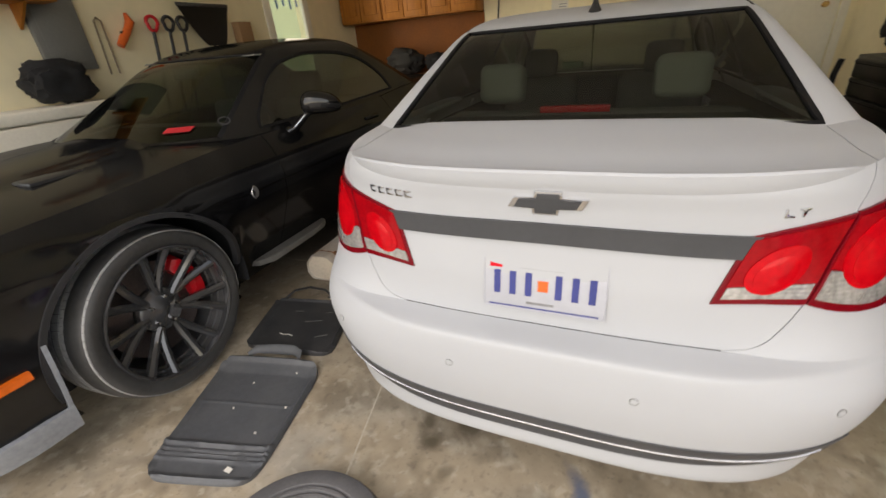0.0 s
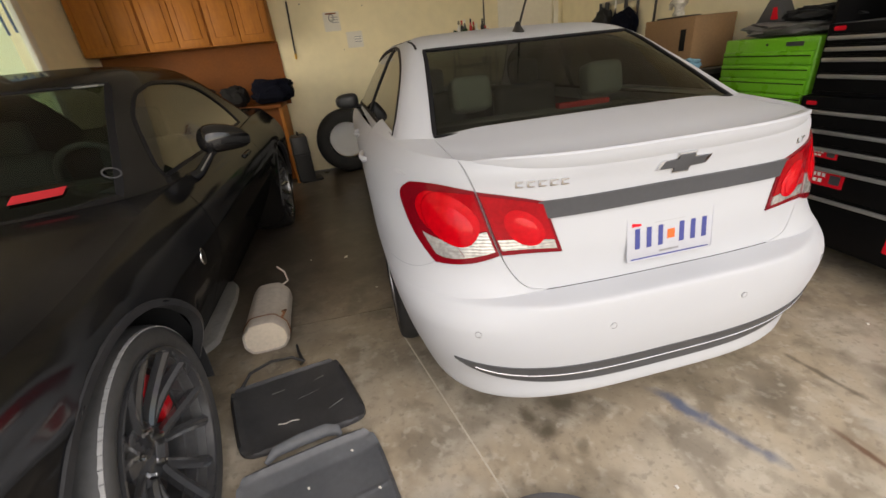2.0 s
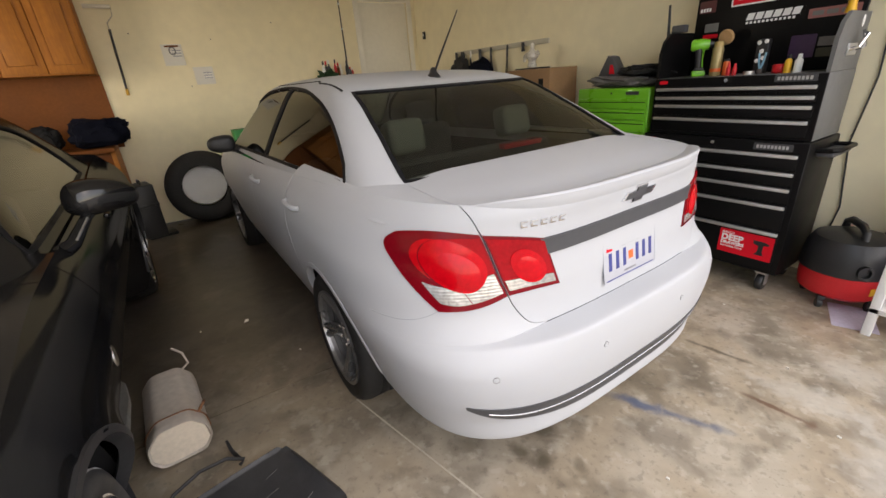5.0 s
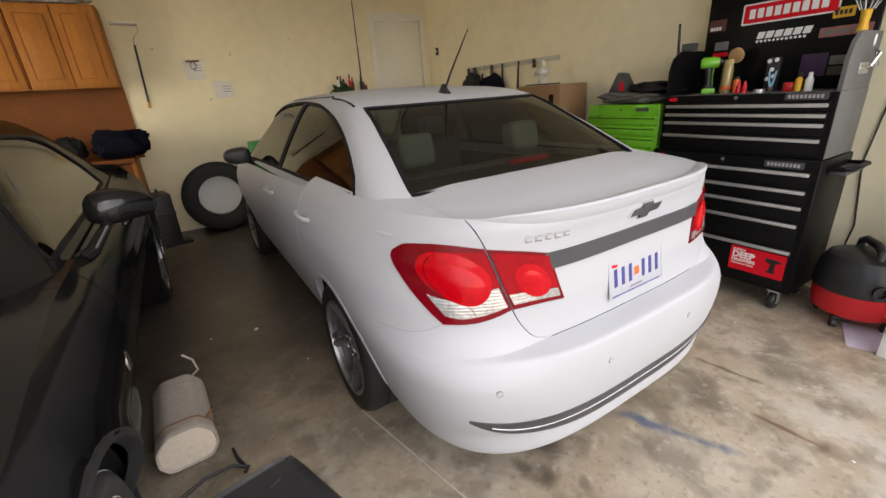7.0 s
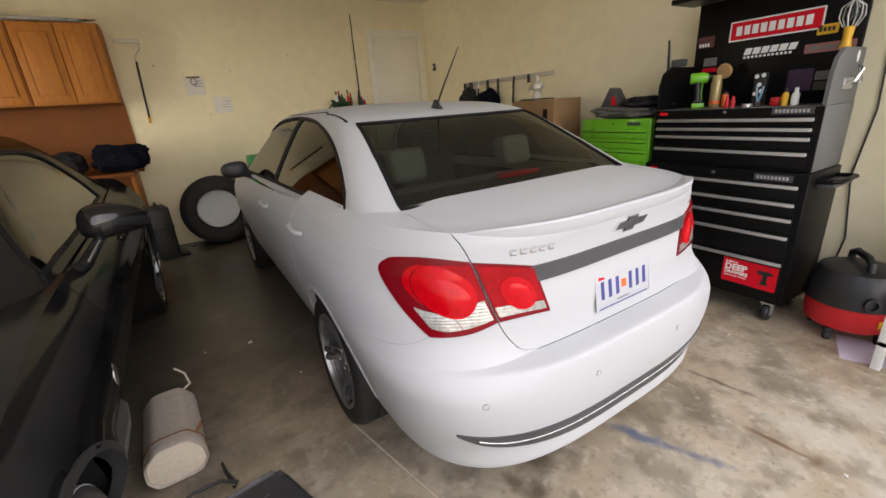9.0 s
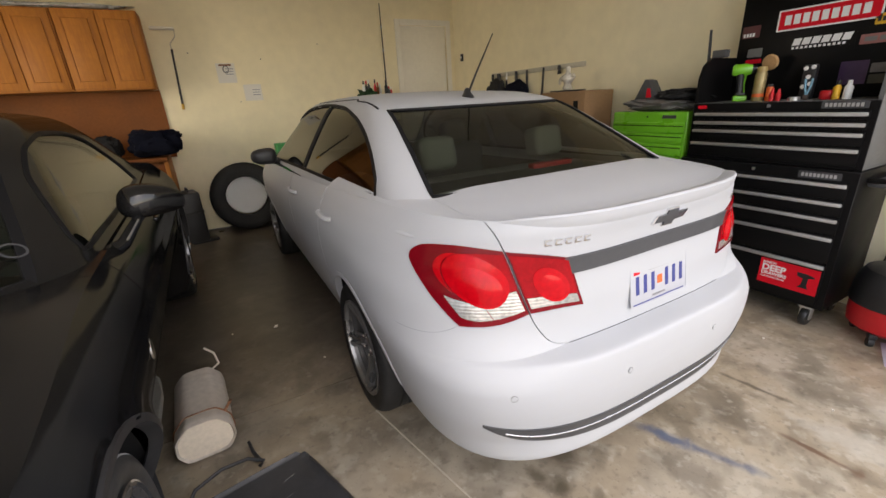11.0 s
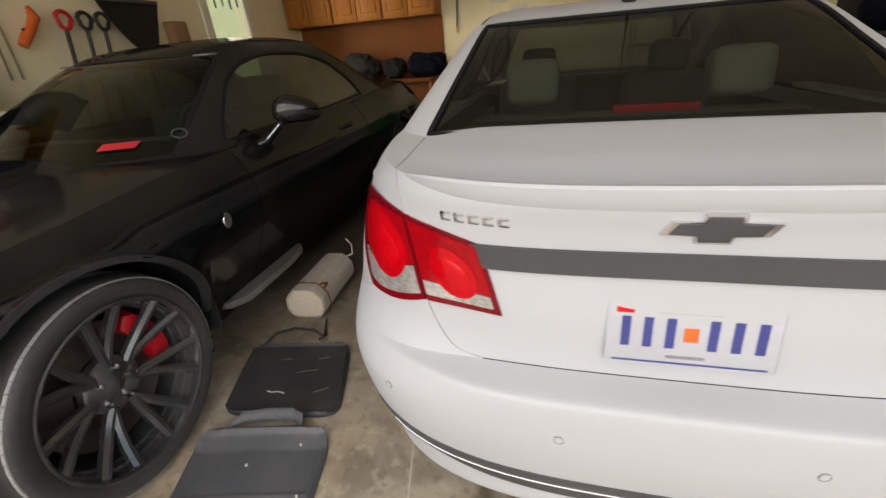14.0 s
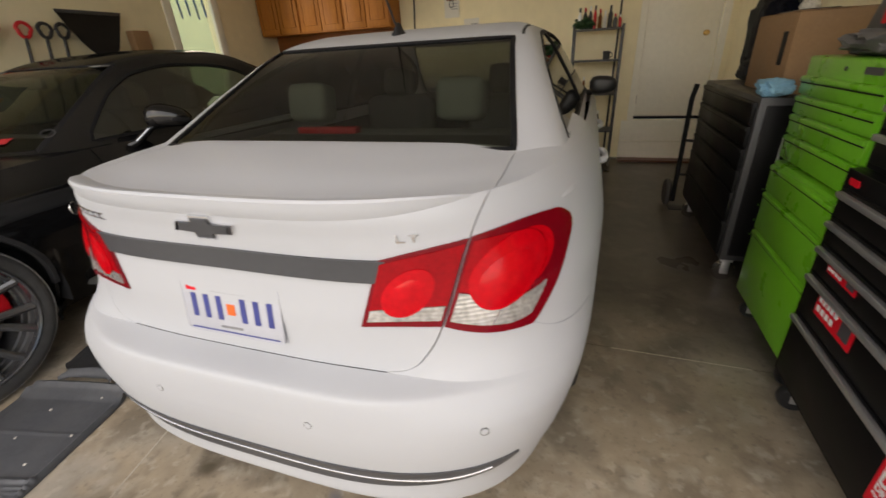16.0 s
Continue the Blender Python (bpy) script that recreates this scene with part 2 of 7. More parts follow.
CABIN = material("dark cabin plastic", (0.035, 0.034, 0.033), 0.7)
BLACK_TYRE = material("black tyre rubber", (0.018, 0.018, 0.018), 0.6, var=0.2, spec=0.25, bump=0.1, bump_scale=90, dust=0.15, dust_col=(0.06, 0.058, 0.055))
# dusty, and lightened further so the tread looks daylit inside its arch
LIT_TREAD = material("dusty tread rubber painted as lit", (0.42, 0.415, 0.41), 0.8, var=0.2, spec=0.3, bump=0.1, bump_scale=90)
TYRE = material("tyre rubber", (0.050, 0.049, 0.048), 0.5, var=0.2, bump=0.1, bump_scale=90, dust=0.45, dust_col=(0.11, 0.107, 0.103))
RIM_BLACK = material("satin black alloy", (0.045, 0.045, 0.047), 0.2, 0.0, coat=1.0, spec=0.7)
RIM_GREY = material("painted alloy", (0.22, 0.222, 0.225), 0.3, 0.7, coat=0.4)
STEEL = material("brake disc steel", (0.16, 0.13, 0.12), 0.4, 0.8, var=0.2, scale=12)
CALIPER = material("red caliper enamel", (0.62, 0.008, 0.016), 0.3, coat=0.6)
CHEST_BLACK = material("black powder-coated steel", (0.006, 0.0058, 0.006), 0.36, var=0.1, scale=3, spec=0.13)
CHEST_SIDE = material("textured dark grey steel", (0.13, 0.13, 0.127), 0.42, var=0.1, spec=0.2, bump=0.1, bump_scale=250)
ALU = material("brushed aluminium pull", (0.62, 0.62, 0.62), 0.35, 0.8, var=0.08, scale=20)
GREEN = material("lime green enamel", (0.16, 0.48, 0.02), 0.3, var=0.05, coat=0.4)
RED_PLASTIC = material("red plastic", (0.58, 0.014, 0.02), 0.38, var=0.05)
RED_PRINT = material("red printed vinyl", (0.66, 0.010, 0.022), 0.5, var=0.03, spec=0.12)
WHITE_PRINT = material("white print", (0.82, 0.82, 0.80), 0.5, var=0.02)
BLACK_PLASTIC = material("black plastic", (0.018, 0.018, 0.019), 0.42, var=0.1, bump=0.05)
MAT_RUBBER = material("moulded rubber mat", (0.036, 0.037, 0.040), 0.5, var=0.14, scale=5, bump=0.25, bump_scale=400, dust=0.25, dust_col=(0.16, 0.155, 0.15))
OAK = wood_material("honey oak", (0.40, 0.145, 0.012), (0.27, 0.088, 0.007), rough=0.65)
OAK_SHADE = wood_material("oak painted as shade", (0.30, 0.102, 0.010), (0.21, 0.066, 0.006), rough=0.65)
BROWN_BOARD = material("brown hardboard", (0.20, 0.068, 0.016), 0.6, var=0.12, scale=4, spec=0.2)
CARDBOARD = material("cardboard", (0.30, 0.175, 0.085), 0.85, var=0.08, bump=0.05)
NAVY = material("navy cloth", (0.006, 0.007, 0.014), 0.95, spec=0.08, var=0.2, bump=0.5, bump_scale=250)
BLACK_CLOTH = material("black nylon cloth", (0.012, 0.012, 0.013), 0.85, var=0.2, bump=0.5, bump_scale=300)
PAPER = material("white paper", (0.74, 0.71, 0.64), 0.8, var=0.02)
GALV = material("dusty galvanised steel", (0.56, 0.51, 0.45), 0.6, 0.1, var=0.14, scale=4, bump=0.1, bump_scale=60, dust=0.5, dust_col=(0.34, 0.28, 0.22))
GREY_PANEL = material("grey painted panel", (0.17, 0.17, 0.16), 0.55, var=0.06)
BLUE_CLOTH = material("pale blue cloth", (0.22, 0.42, 0.55), 0.95, bump=0.4, bump_scale=200)
YELLOW = material("yellow plastic", (0.75, 0.42, 0.02), 0.4)
ORANGE = material("orange plastic", (0.72, 0.13, 0.02), 0.4)
BLUE_INK = material("dark blue ink", (0.04, 0.05, 0.22), 0.5)
PLATE = material("enamelled number plate", (0.46, 0.465, 0.50), 0.4, var=0.05, scale=30)
ORANGE_LENS = material("amber marker lens", (0.9, 0.17, 0.015), 0.2, coat=1.0)
SCREEN_WHITE = material("white painted wood", (0.78, 0.77, 0.75), 0.5, var=0.04)
PURPLE = material("purple cloth", (0.16, 0.05, 0.30), 0.9)
GREY_TAPE = material("grey badge print", (0.30, 0.30, 0.31), 0.35, 0.6)
VIEW_BOARD = material("pale yellow view board", (0.86, 0.84, 0.50), 0.7, var=0.08, scale=1.5)
ASPHALT = material("pale driveway concrete", (0.61, 0.56, 0.48), 0.85, var=0.1, scale=1.5, bump=0.1)
CREAM_PLASTIC = material("cream appliance enamel", (0.80, 0.75, 0.64), 0.4, var=0.05)

# ---- building helpers ----


def link_mesh(name, bm, mat, parent=None, label="", smooth=True, angle=40):
    me = bpy.data.meshes.new(name)
    bm.to_mesh(me)
    bm.free()
    mats = mat if isinstance(mat, (list, tuple)) else [mat]
    for m in mats:
        me.materials.append(m)
    if smooth:
        me.polygons.foreach_set("use_smooth", [True] * len(me.polygons))
        me.set_sharp_from_angle(angle=radians(angle))
    ob = new(name, me)
    if parent is not None:
        ob.parent = parent
    if label:
        ob["label"] = label
    return ob


def part(name, bm, mat, parent, label="", smooth=True, angle=40):
    return link_mesh(name, bm, mat, parent, label, smooth, angle)


def thing(name, label, category, m=None, group="", kind=""):
    ob = new(name)
    ob.empty_display_size = 0.1
    if m is not None:
        ob.matrix_world = m
    return tagged(ob, label, category, group, kind)


def add_box(bm, x0, x1, y0, y1, z0, z1, bevel=0.0, seg=2, m=None):
    g = bmesh.ops.create_cube(bm, size=1)
    vs = g["verts"]
    bmesh.ops.scale(bm, vec=(x1 - x0, y1 - y0, z1 - z0), verts=vs)
    bmesh.ops.translate(bm, vec=((x0 + x1) / 2, (y0 + y1) / 2, (z0 + z1) / 2), verts=vs)
    if bevel:
        es = list({e for v in vs for e in v.link_edges})
        r = bmesh.ops.bevel(bm, geom=es, offset=bevel, segments=seg, affect="EDGES", profile=0.5)
        vs = list({v for f in r["faces"] for v in f.verts} | {v for v in vs if v.is_valid})
    if m is not None:
        bmesh.ops.transform(bm, matrix=m, verts=vs)
    return vs


def box(x0, x1, y0, y1, z0, z1, bevel=0.0, seg=2, m=None):
    bm = bmesh.new()
    add_box(bm, x0, x1, y0, y1, z0, z1, bevel, seg, m)
    return bm


def add_lathe(bm, profile, n=32, m=None, close=False, caps=True):
    """Turns (radius, height) points round the z axis."""
    rings = []
    for r, z in profile:
        rings.append([bm.verts.new((r * math.cos(2 * math.pi * i / n), r * math.sin(2 * math.pi * i / n), z)) for i in range(n)])
    if close:
        rings.append(rings[0])
    for a, b in zip(rings, rings[1:]):
        for i in range(n):
            bm.faces.new((a[i], a[(i + 1) % n], b[(i + 1) % n], b[i]))
    if not close and caps:
        for ring, (r, z) in ((rings[0], profile[0]), (rings[-1], profile[-1])):
            if r > 1e-5:
                try:
                    bm.faces.new(ring)
                except ValueError:
                    pass
    vs = list({v for ring in rings for v in ring})
    if m is not None:
        bmesh.ops.transform(bm, matrix=m, verts=vs)
    return vs


def lathe(profile, n=32, m=None, close=False):
    bm = bmesh.new()
    add_lathe(bm, profile, n, m, close)
    return bm


def add_tube(bm, pts, r, n=8, closed=False, flat=1.0):
    """A round bar along points; r may be a list."""
    pts = [Vector(p) for p in pts]
    k = len(pts)
    rs = r if isinstance(r, (list, tuple)) else [r] * k
    rings = []
    up = None
    for i, p in enumerate(pts):
        a = pts[(i - 1) % k] if closed or i else p
        b = pts[(i + 1) % k] if closed or i < k - 1 else p
        d = (b - a).normalized()
        if up is None:
            up = d.orthogonal().normalized()
        up = (up - d * up.dot(d)).normalized()
        side = d.cross(up)
        rings.append([bm.verts.new(p + rs[i] * (up * math.cos(2 * math.pi * j / n) * flat + side * math.sin(2 * math.pi * j / n))) for j in range(n)])
    if closed:
        rings.append(rings[0])
    for a, b in zip(rings, rings[1:]):
        for j in range(n):
            bm.faces.new((a[j], a[(j + 1) % n], b[(j + 1) % n], b[j]))
    if not closed:
        bm.faces.new(rings[0][::-1])
        bm.faces.new(rings[-1])


def tube(pts, r, n=8, closed=False, flat=1.0):
    bm = bmesh.new()
    add_tube(bm, pts, r, n, closed, flat)
    return bm


def add_prism(bm, outline, d, m=None, bevel=0.0):
    """A flat outline in x, y given depth d in z."""
    lo = [bm.verts.new((x, y, 0)) for x, y in outline]
    hi = [bm.verts.new((x, y, d)) for x, y in outline]
    n = len(outline)
    fs = [bm.faces.new(lo[::-1]), bm.faces.new(hi)]
    for i in range(n):
        fs.append(bm.faces.new((lo[i], lo[(i + 1) % n], hi[(i + 1) % n], hi[i])))
    vs = lo + hi
    if bevel:
        r = bmesh.ops.bevel(bm, geom=list(fs[1].edges), offset=bevel, segments=2, affect="EDGES", profile=0.5)
        vs = list({v for f in r["faces"] for v in f.verts} | {v for v in vs if v.is_valid})
    if m is not None:
        bmesh.ops.transform(bm, matrix=m, verts=vs)
    return vs


def prism(outline, d, m=None, bevel=0.0):
    bm = bmesh.new()
    add_prism(bm, outline, d, m, bevel)
    return bm


def rounded(w, h, r, n=5):
    """Outline of a rounded rectangle round the origin."""
    pts = []
    for cx, cy, a in ((w / 2 - r, h / 2 - r, 0), (-w / 2 + r, h / 2 - r, 90), (-w / 2 + r, -h / 2 + r, 180), (w / 2 - r, -h / 2 + r, 270)):
        for i in range(n + 1):
            t = radians(a + 90 * i / n)
            pts.append((cx + r * math.cos(t), cy + r * math.sin(t)))
    return pts


def smooth_table(keys):
    """A smooth curve through (key, value) pairs."""
    xs, ys = [k for k, _ in keys], [v for _, v in keys]
    n = len(xs)
    sl = [(ys[i + 1] - ys[i]) / (xs[i + 1] - xs[i]) for i in range(n - 1)]
    tg = [sl[0]] + [0.0 if sl[i - 1] * sl[i] <= 0 else 2 * sl[i - 1] * sl[i] / (sl[i - 1] + sl[i]) for i in range(1, n - 1)] + [sl[-1]]

    def f(x):
        if x <= xs[0]:
            return ys[0]
        if x >= xs[-1]:
            return ys[-1]
        i = max(j for j in range(n - 1) if xs[j] <= x)
        h = xs[i + 1] - xs[i]
        t = (x - xs[i]) / h
        return (ys[i] * (1 + 2 * t) * (1 - t) ** 2 + tg[i] * h * t * (1 - t) ** 2 + ys[i + 1] * t * t * (3 - 2 * t) + tg[i + 1] * h * t * t * (t - 1))

    return f


class Hull:
    """A car's skin as stacked plan outlines: a rounded low end, straight flanks and a rounded high end, each a smooth function of height."""

    def __init__(self, w, y0, y1, l0, l1, n0=3.5, n1=3.0, bulge=0.0):
        self.w, self.y0, self.y1, self.l0, self.l1 = (smooth_table(k) for k in (w, y0, y1, l0, l1))
        self.bulge, self.shift, self.squeeze = bulge, None, None
        self.ends = []
        for n in (n0, n1):
            th = np.linspace(0, math.pi / 2, 400)
            x, y = np.sin(th) ** (2 / n), np.cos(th) ** (2 / n)
            s = np.concatenate(([0], np.cumsum(np.hypot(np.diff(x), np.diff(y)))))
            self.ends.append((s / s[-1], x, y))

    def at(self, u, z):
        """u: 0 at the middle of the low end, 1 to 2 the flank, 3 the middle of the high end; negative on the other side."""
        sign, u = (1 if u >= 0 else -1), abs(u)
        w = self.w(z)
        ya, yb = self.y0(z) + self.l0(z), self.y1(z) - self.l1(z)
        if u <= 1:
            s, x, y = self.ends[0]
            px, py = w * float(np.interp(u, s, x)), self.y0(z) + self.l0(z) * (1 - float(np.interp(u, s, y)))
            if self.shift:
                py += self.shift(px, z)
        elif u <= 2:
            t = u - 1
            px, py = w + self.bulge * math.sin(math.pi * t), ya + (yb - ya) * t
        else:
            s, x, y = self.ends[1]
            px, py = w * float(np.interp(3 - u, s, x)), self.y1(z) - self.l1(z) * (1 - float(np.interp(3 - u, s, y)))
        if self.squeeze:
            px *= self.squeeze(py)
        return Vector((sign * px, py, z))

    def u_of_x(self, x, z, end=0):
        s, xs, _ = self.ends[end]
        u = float(np.interp(min(abs(x) / self.w(z), 1), xs, s))
        u = u if end == 0 else 3 - u
        return u if x >= 0 else -u

    def u_of_y(self, y, z, sign=1):
        ya, yb = self.y0(z) + self.l0(z), self.y1(z) - self.l1(z)
        if y < ya:
            s, _, ys = self.ends[0]
            u = float(np.interp(1 - (y - self.y0(z)) / self.l0(z), ys[::-1], s[::-1]))
        elif y <= yb:
            u = 1 + (y - ya) / (yb - ya)
        else:
            s, _, ys = self.ends[1]
            u = 3 - float(np.interp(1 - (self.y1(z) - y) / self.l1(z), ys[::-1], s[::-1]))
        return u * sign

    def normal(self, u, z):
        e = 0.004
        a = self.at(u + e, z) - self.at(u - e, z)
        b = self.at(u, z + 0.006) - self.at(u, z - 0.006)
        n = a.cross(b)
        n.normalize()
        c = self.at(u, z) - Vector((0, (self.y0(z) + self.y1(z)) / 2, z))
        return n if n.dot(c) > 0 else -n

    def off(self, u, z, d):
        return self.at(u, z) + self.normal(u, z) * d


def skin(name, f, ns, nt, mat, parent, rim=0.01, cuts=(), label="", centre=(0, 2, 0.6), angle=50):
    """A panel from f(s, t) over the unit square, with turned-in edges. cuts: wheel openings (y, z, radius)."""
    bm = bmesh.new()
    g = [[bm.verts.new(f(i / ns, j / nt)) for j in range(nt + 1)] for i in range(ns + 1)]
    for i in range(ns):
        for j in range(nt):
            try:
                bm.faces.new((g[i][j], g[i + 1][j], g[i + 1][j + 1], g[i][j + 1]))
            except ValueError:
                pass
    for cy, cz, r in cuts:
        dead = [q for q in bm.faces if math.hypot(q.calc_center_median().y - cy, q.calc_center_median().z - cz) < r]
        near = {v for q in dead for v in q.verts}
        bmesh.ops.delete(bm, geom=dead, context="FACES")
        for v in bm.verts:
            if v in near:
                d = math.hypot(v.co.y - cy, v.co.z - cz)
                if 0.5 * r < d < r + 0.06:
                    v.co.y, v.co.z = cy + (v.co.y - cy) * r / d, cz + (v.co.z - cz) * r / d
    bmesh.ops.remove_doubles(bm, verts=bm.verts, dist=0.0003)
    bm.normal_update()
    c = Vector(centre)
    if sum(q.normal.dot(q.calc_center_median() - c) * q.calc_area() for q in bm.faces) < 0:
        bmesh.ops.reverse_faces(bm, faces=bm.faces)
        bm.normal_update()
    if rim:
        es = [e for e in bm.edges if e.is_boundary]
        nm = {v: v.normal.copy() for e in es for v in e.verts}
        r = bmesh.ops.extrude_edge_only(bm, edges=es)
        news = [v for v in r["geom"] if isinstance(v, bmesh.types.BMVert)]
        for v in news:
            src = [e.other_vert(v) for e in v.link_edges if e.other_vert(v) in nm]
            if src:
                v.co -= nm[src[0]] * rim
    return part(name, bm, mat, parent, label, angle=angle)


def lerp(a, b, t):
    return a + (b - a) * t

# ---- the garage ----
XL, XR, YB, YF, ZC = -3.95, 2.25, 5.3, -0.50, 3.0


def structure(name, bm, mat, label="", category="", smooth=False):
    return tagged(link_mesh(name, bm, mat, smooth=smooth), label or name, category or name.split("_")[0], kind="structure")


structure("ground", box(-400, 400, -400, 400, -0.4, -0.015), ASPHALT, "pale concrete driveway outside the garage", "ground")
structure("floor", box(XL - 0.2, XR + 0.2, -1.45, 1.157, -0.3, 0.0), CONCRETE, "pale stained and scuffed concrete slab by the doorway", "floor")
structure("floor_rear", box(XL - 0.2, XR + 0.2, 1.163, YB + 0.2, -0.3, 0.0), CONCRETE, "oil-worn concrete slab inside the garage, its dimmer light painted in", "floor")
structure("floor_base", box(XL - 0.2, XR + 0.2, 1.157, 1.163, -0.3, -0.008), CONCRETE, "sunken joint between the slabs", "floor joint")
structure("ceiling", box(XL - 0.2, XR + 0.2, YF - 0.13, YB + 0.2, ZC, ZC + 0.15), CEIL, "plain off-white plaster ceiling", "ceiling")
DX0, DX1, DZ0, DZ1 = 1.33, 2.12, 0.50, 2.55
bm = bmesh.new()
add_box(bm, XL - 0.14, DX0, YB, YB + 0.14, 0, ZC)
add_box(bm, DX1, XR + 0.14, YB, YB + 0.14, 0, ZC)
add_box(bm, DX0, DX1, YB, YB + 0.14, 0, DZ0)
add_box(bm, DX0, DX1, YB, YB + 0.14, DZ1, ZC)
structure("wall_back", bm, WALL, "cream painted back wall with scuffs", "wall")
structure("wall_right", box(XR, XR + 0.14, YF, YB, 0, ZC), WALL, "cream painted side wall behind the tool chests", "wall")
WY0, WY1, WZ0, WZ1 = 3.5, 4.17, 1.0, 2.4
bm = bmesh.new()
add_box(bm, XL - 0.14, XL, YF, WY0, 0, ZC)
add_box(bm, XL - 0.14, XL, WY1, YB, 0, ZC)
add_box(bm, XL - 0.14, XL, WY0, WY1, 0, WZ0)
add_box(bm, XL - 0.14, XL, WY0, WY1, WZ1, ZC)
structure("wall_left", bm, WALL, "cream painted side wall with tools hung on it", "wall")
# out of view; plane and header height are set for the daylight inside
bm = bmesh.new()
add_box(bm, XL - 0.14, XL + 0.2, YF - 0.13, YF, 0, ZC)
add_box(bm, XR - 0.2, XR + 0.14, YF - 0.13, YF, 0, ZC)
add_box(bm, XL + 0.2, XR - 0.2, YF - 0.13, YF, 2.85, ZC)
structure("wall_front", bm, WALL, "unseen front wall round the open doorway, placed to shape the daylight", "wall")

# ---- the white sedan ----


def ribbon(name, pts, normals, width, mat, parent, proud=0.003, deep=0.012, closed=False, label=""):
    """A flat strip that follows a curve on a skin."""
    bm = bmesh.new()
    k = len(pts)
    rings = []
    for i, (p, n) in enumerate(zip(pts, normals)):
        a, b = (pts[(i - 1) % k], pts[(i + 1) % k]) if closed else (pts[max(i - 1, 0)], pts[min(i + 1, k - 1)])
        side = (b - a).normalized().cross(n).normalized() * width / 2
        rings.append([bm.verts.new(p + side - n * deep), bm.verts.new(p + side * 0.85 + n * proud), bm.verts.new(p - side * 0.85 + n * proud), bm.verts.new(p - side - n * deep)])
    if closed:
        rings.append(rings[0])
    for a, b in zip(rings, rings[1:]):
        for j in range(4):
            bm.faces.new((a[j], a[(j + 1) % 4], b[(j + 1) % 4], b[j]))
    if not closed:
        bm.faces.new(rings[0][::-1])
        bm.faces.new(rings[-1])
    bmesh.ops.recalc_face_normals(bm, faces=bm.faces)
    return part(name, bm, mat, parent, label, angle=35)


def hull_ribbon(name, hull, uz, width, mat, parent, proud=0.003, closed=False, label=""):
    return ribbon(name, [hull.at(u, z) for u, z in uz], [hull.normal(u, z) for u, z in uz], width, mat, parent, proud, 0.012, closed, label)


def sub(f, s0, s1, t0, t1):
    """Part of a patch; the limits in t may be functions of s."""
    lo = t0 if callable(t0) else (lambda s: t0)
    hi = t1 if callable(t1) else (lambda s: t1)

    def g(s, t):
        ss = lerp(s0, s1, s)
        return f(ss, lerp(lo(ss), hi(ss), t))

    return g


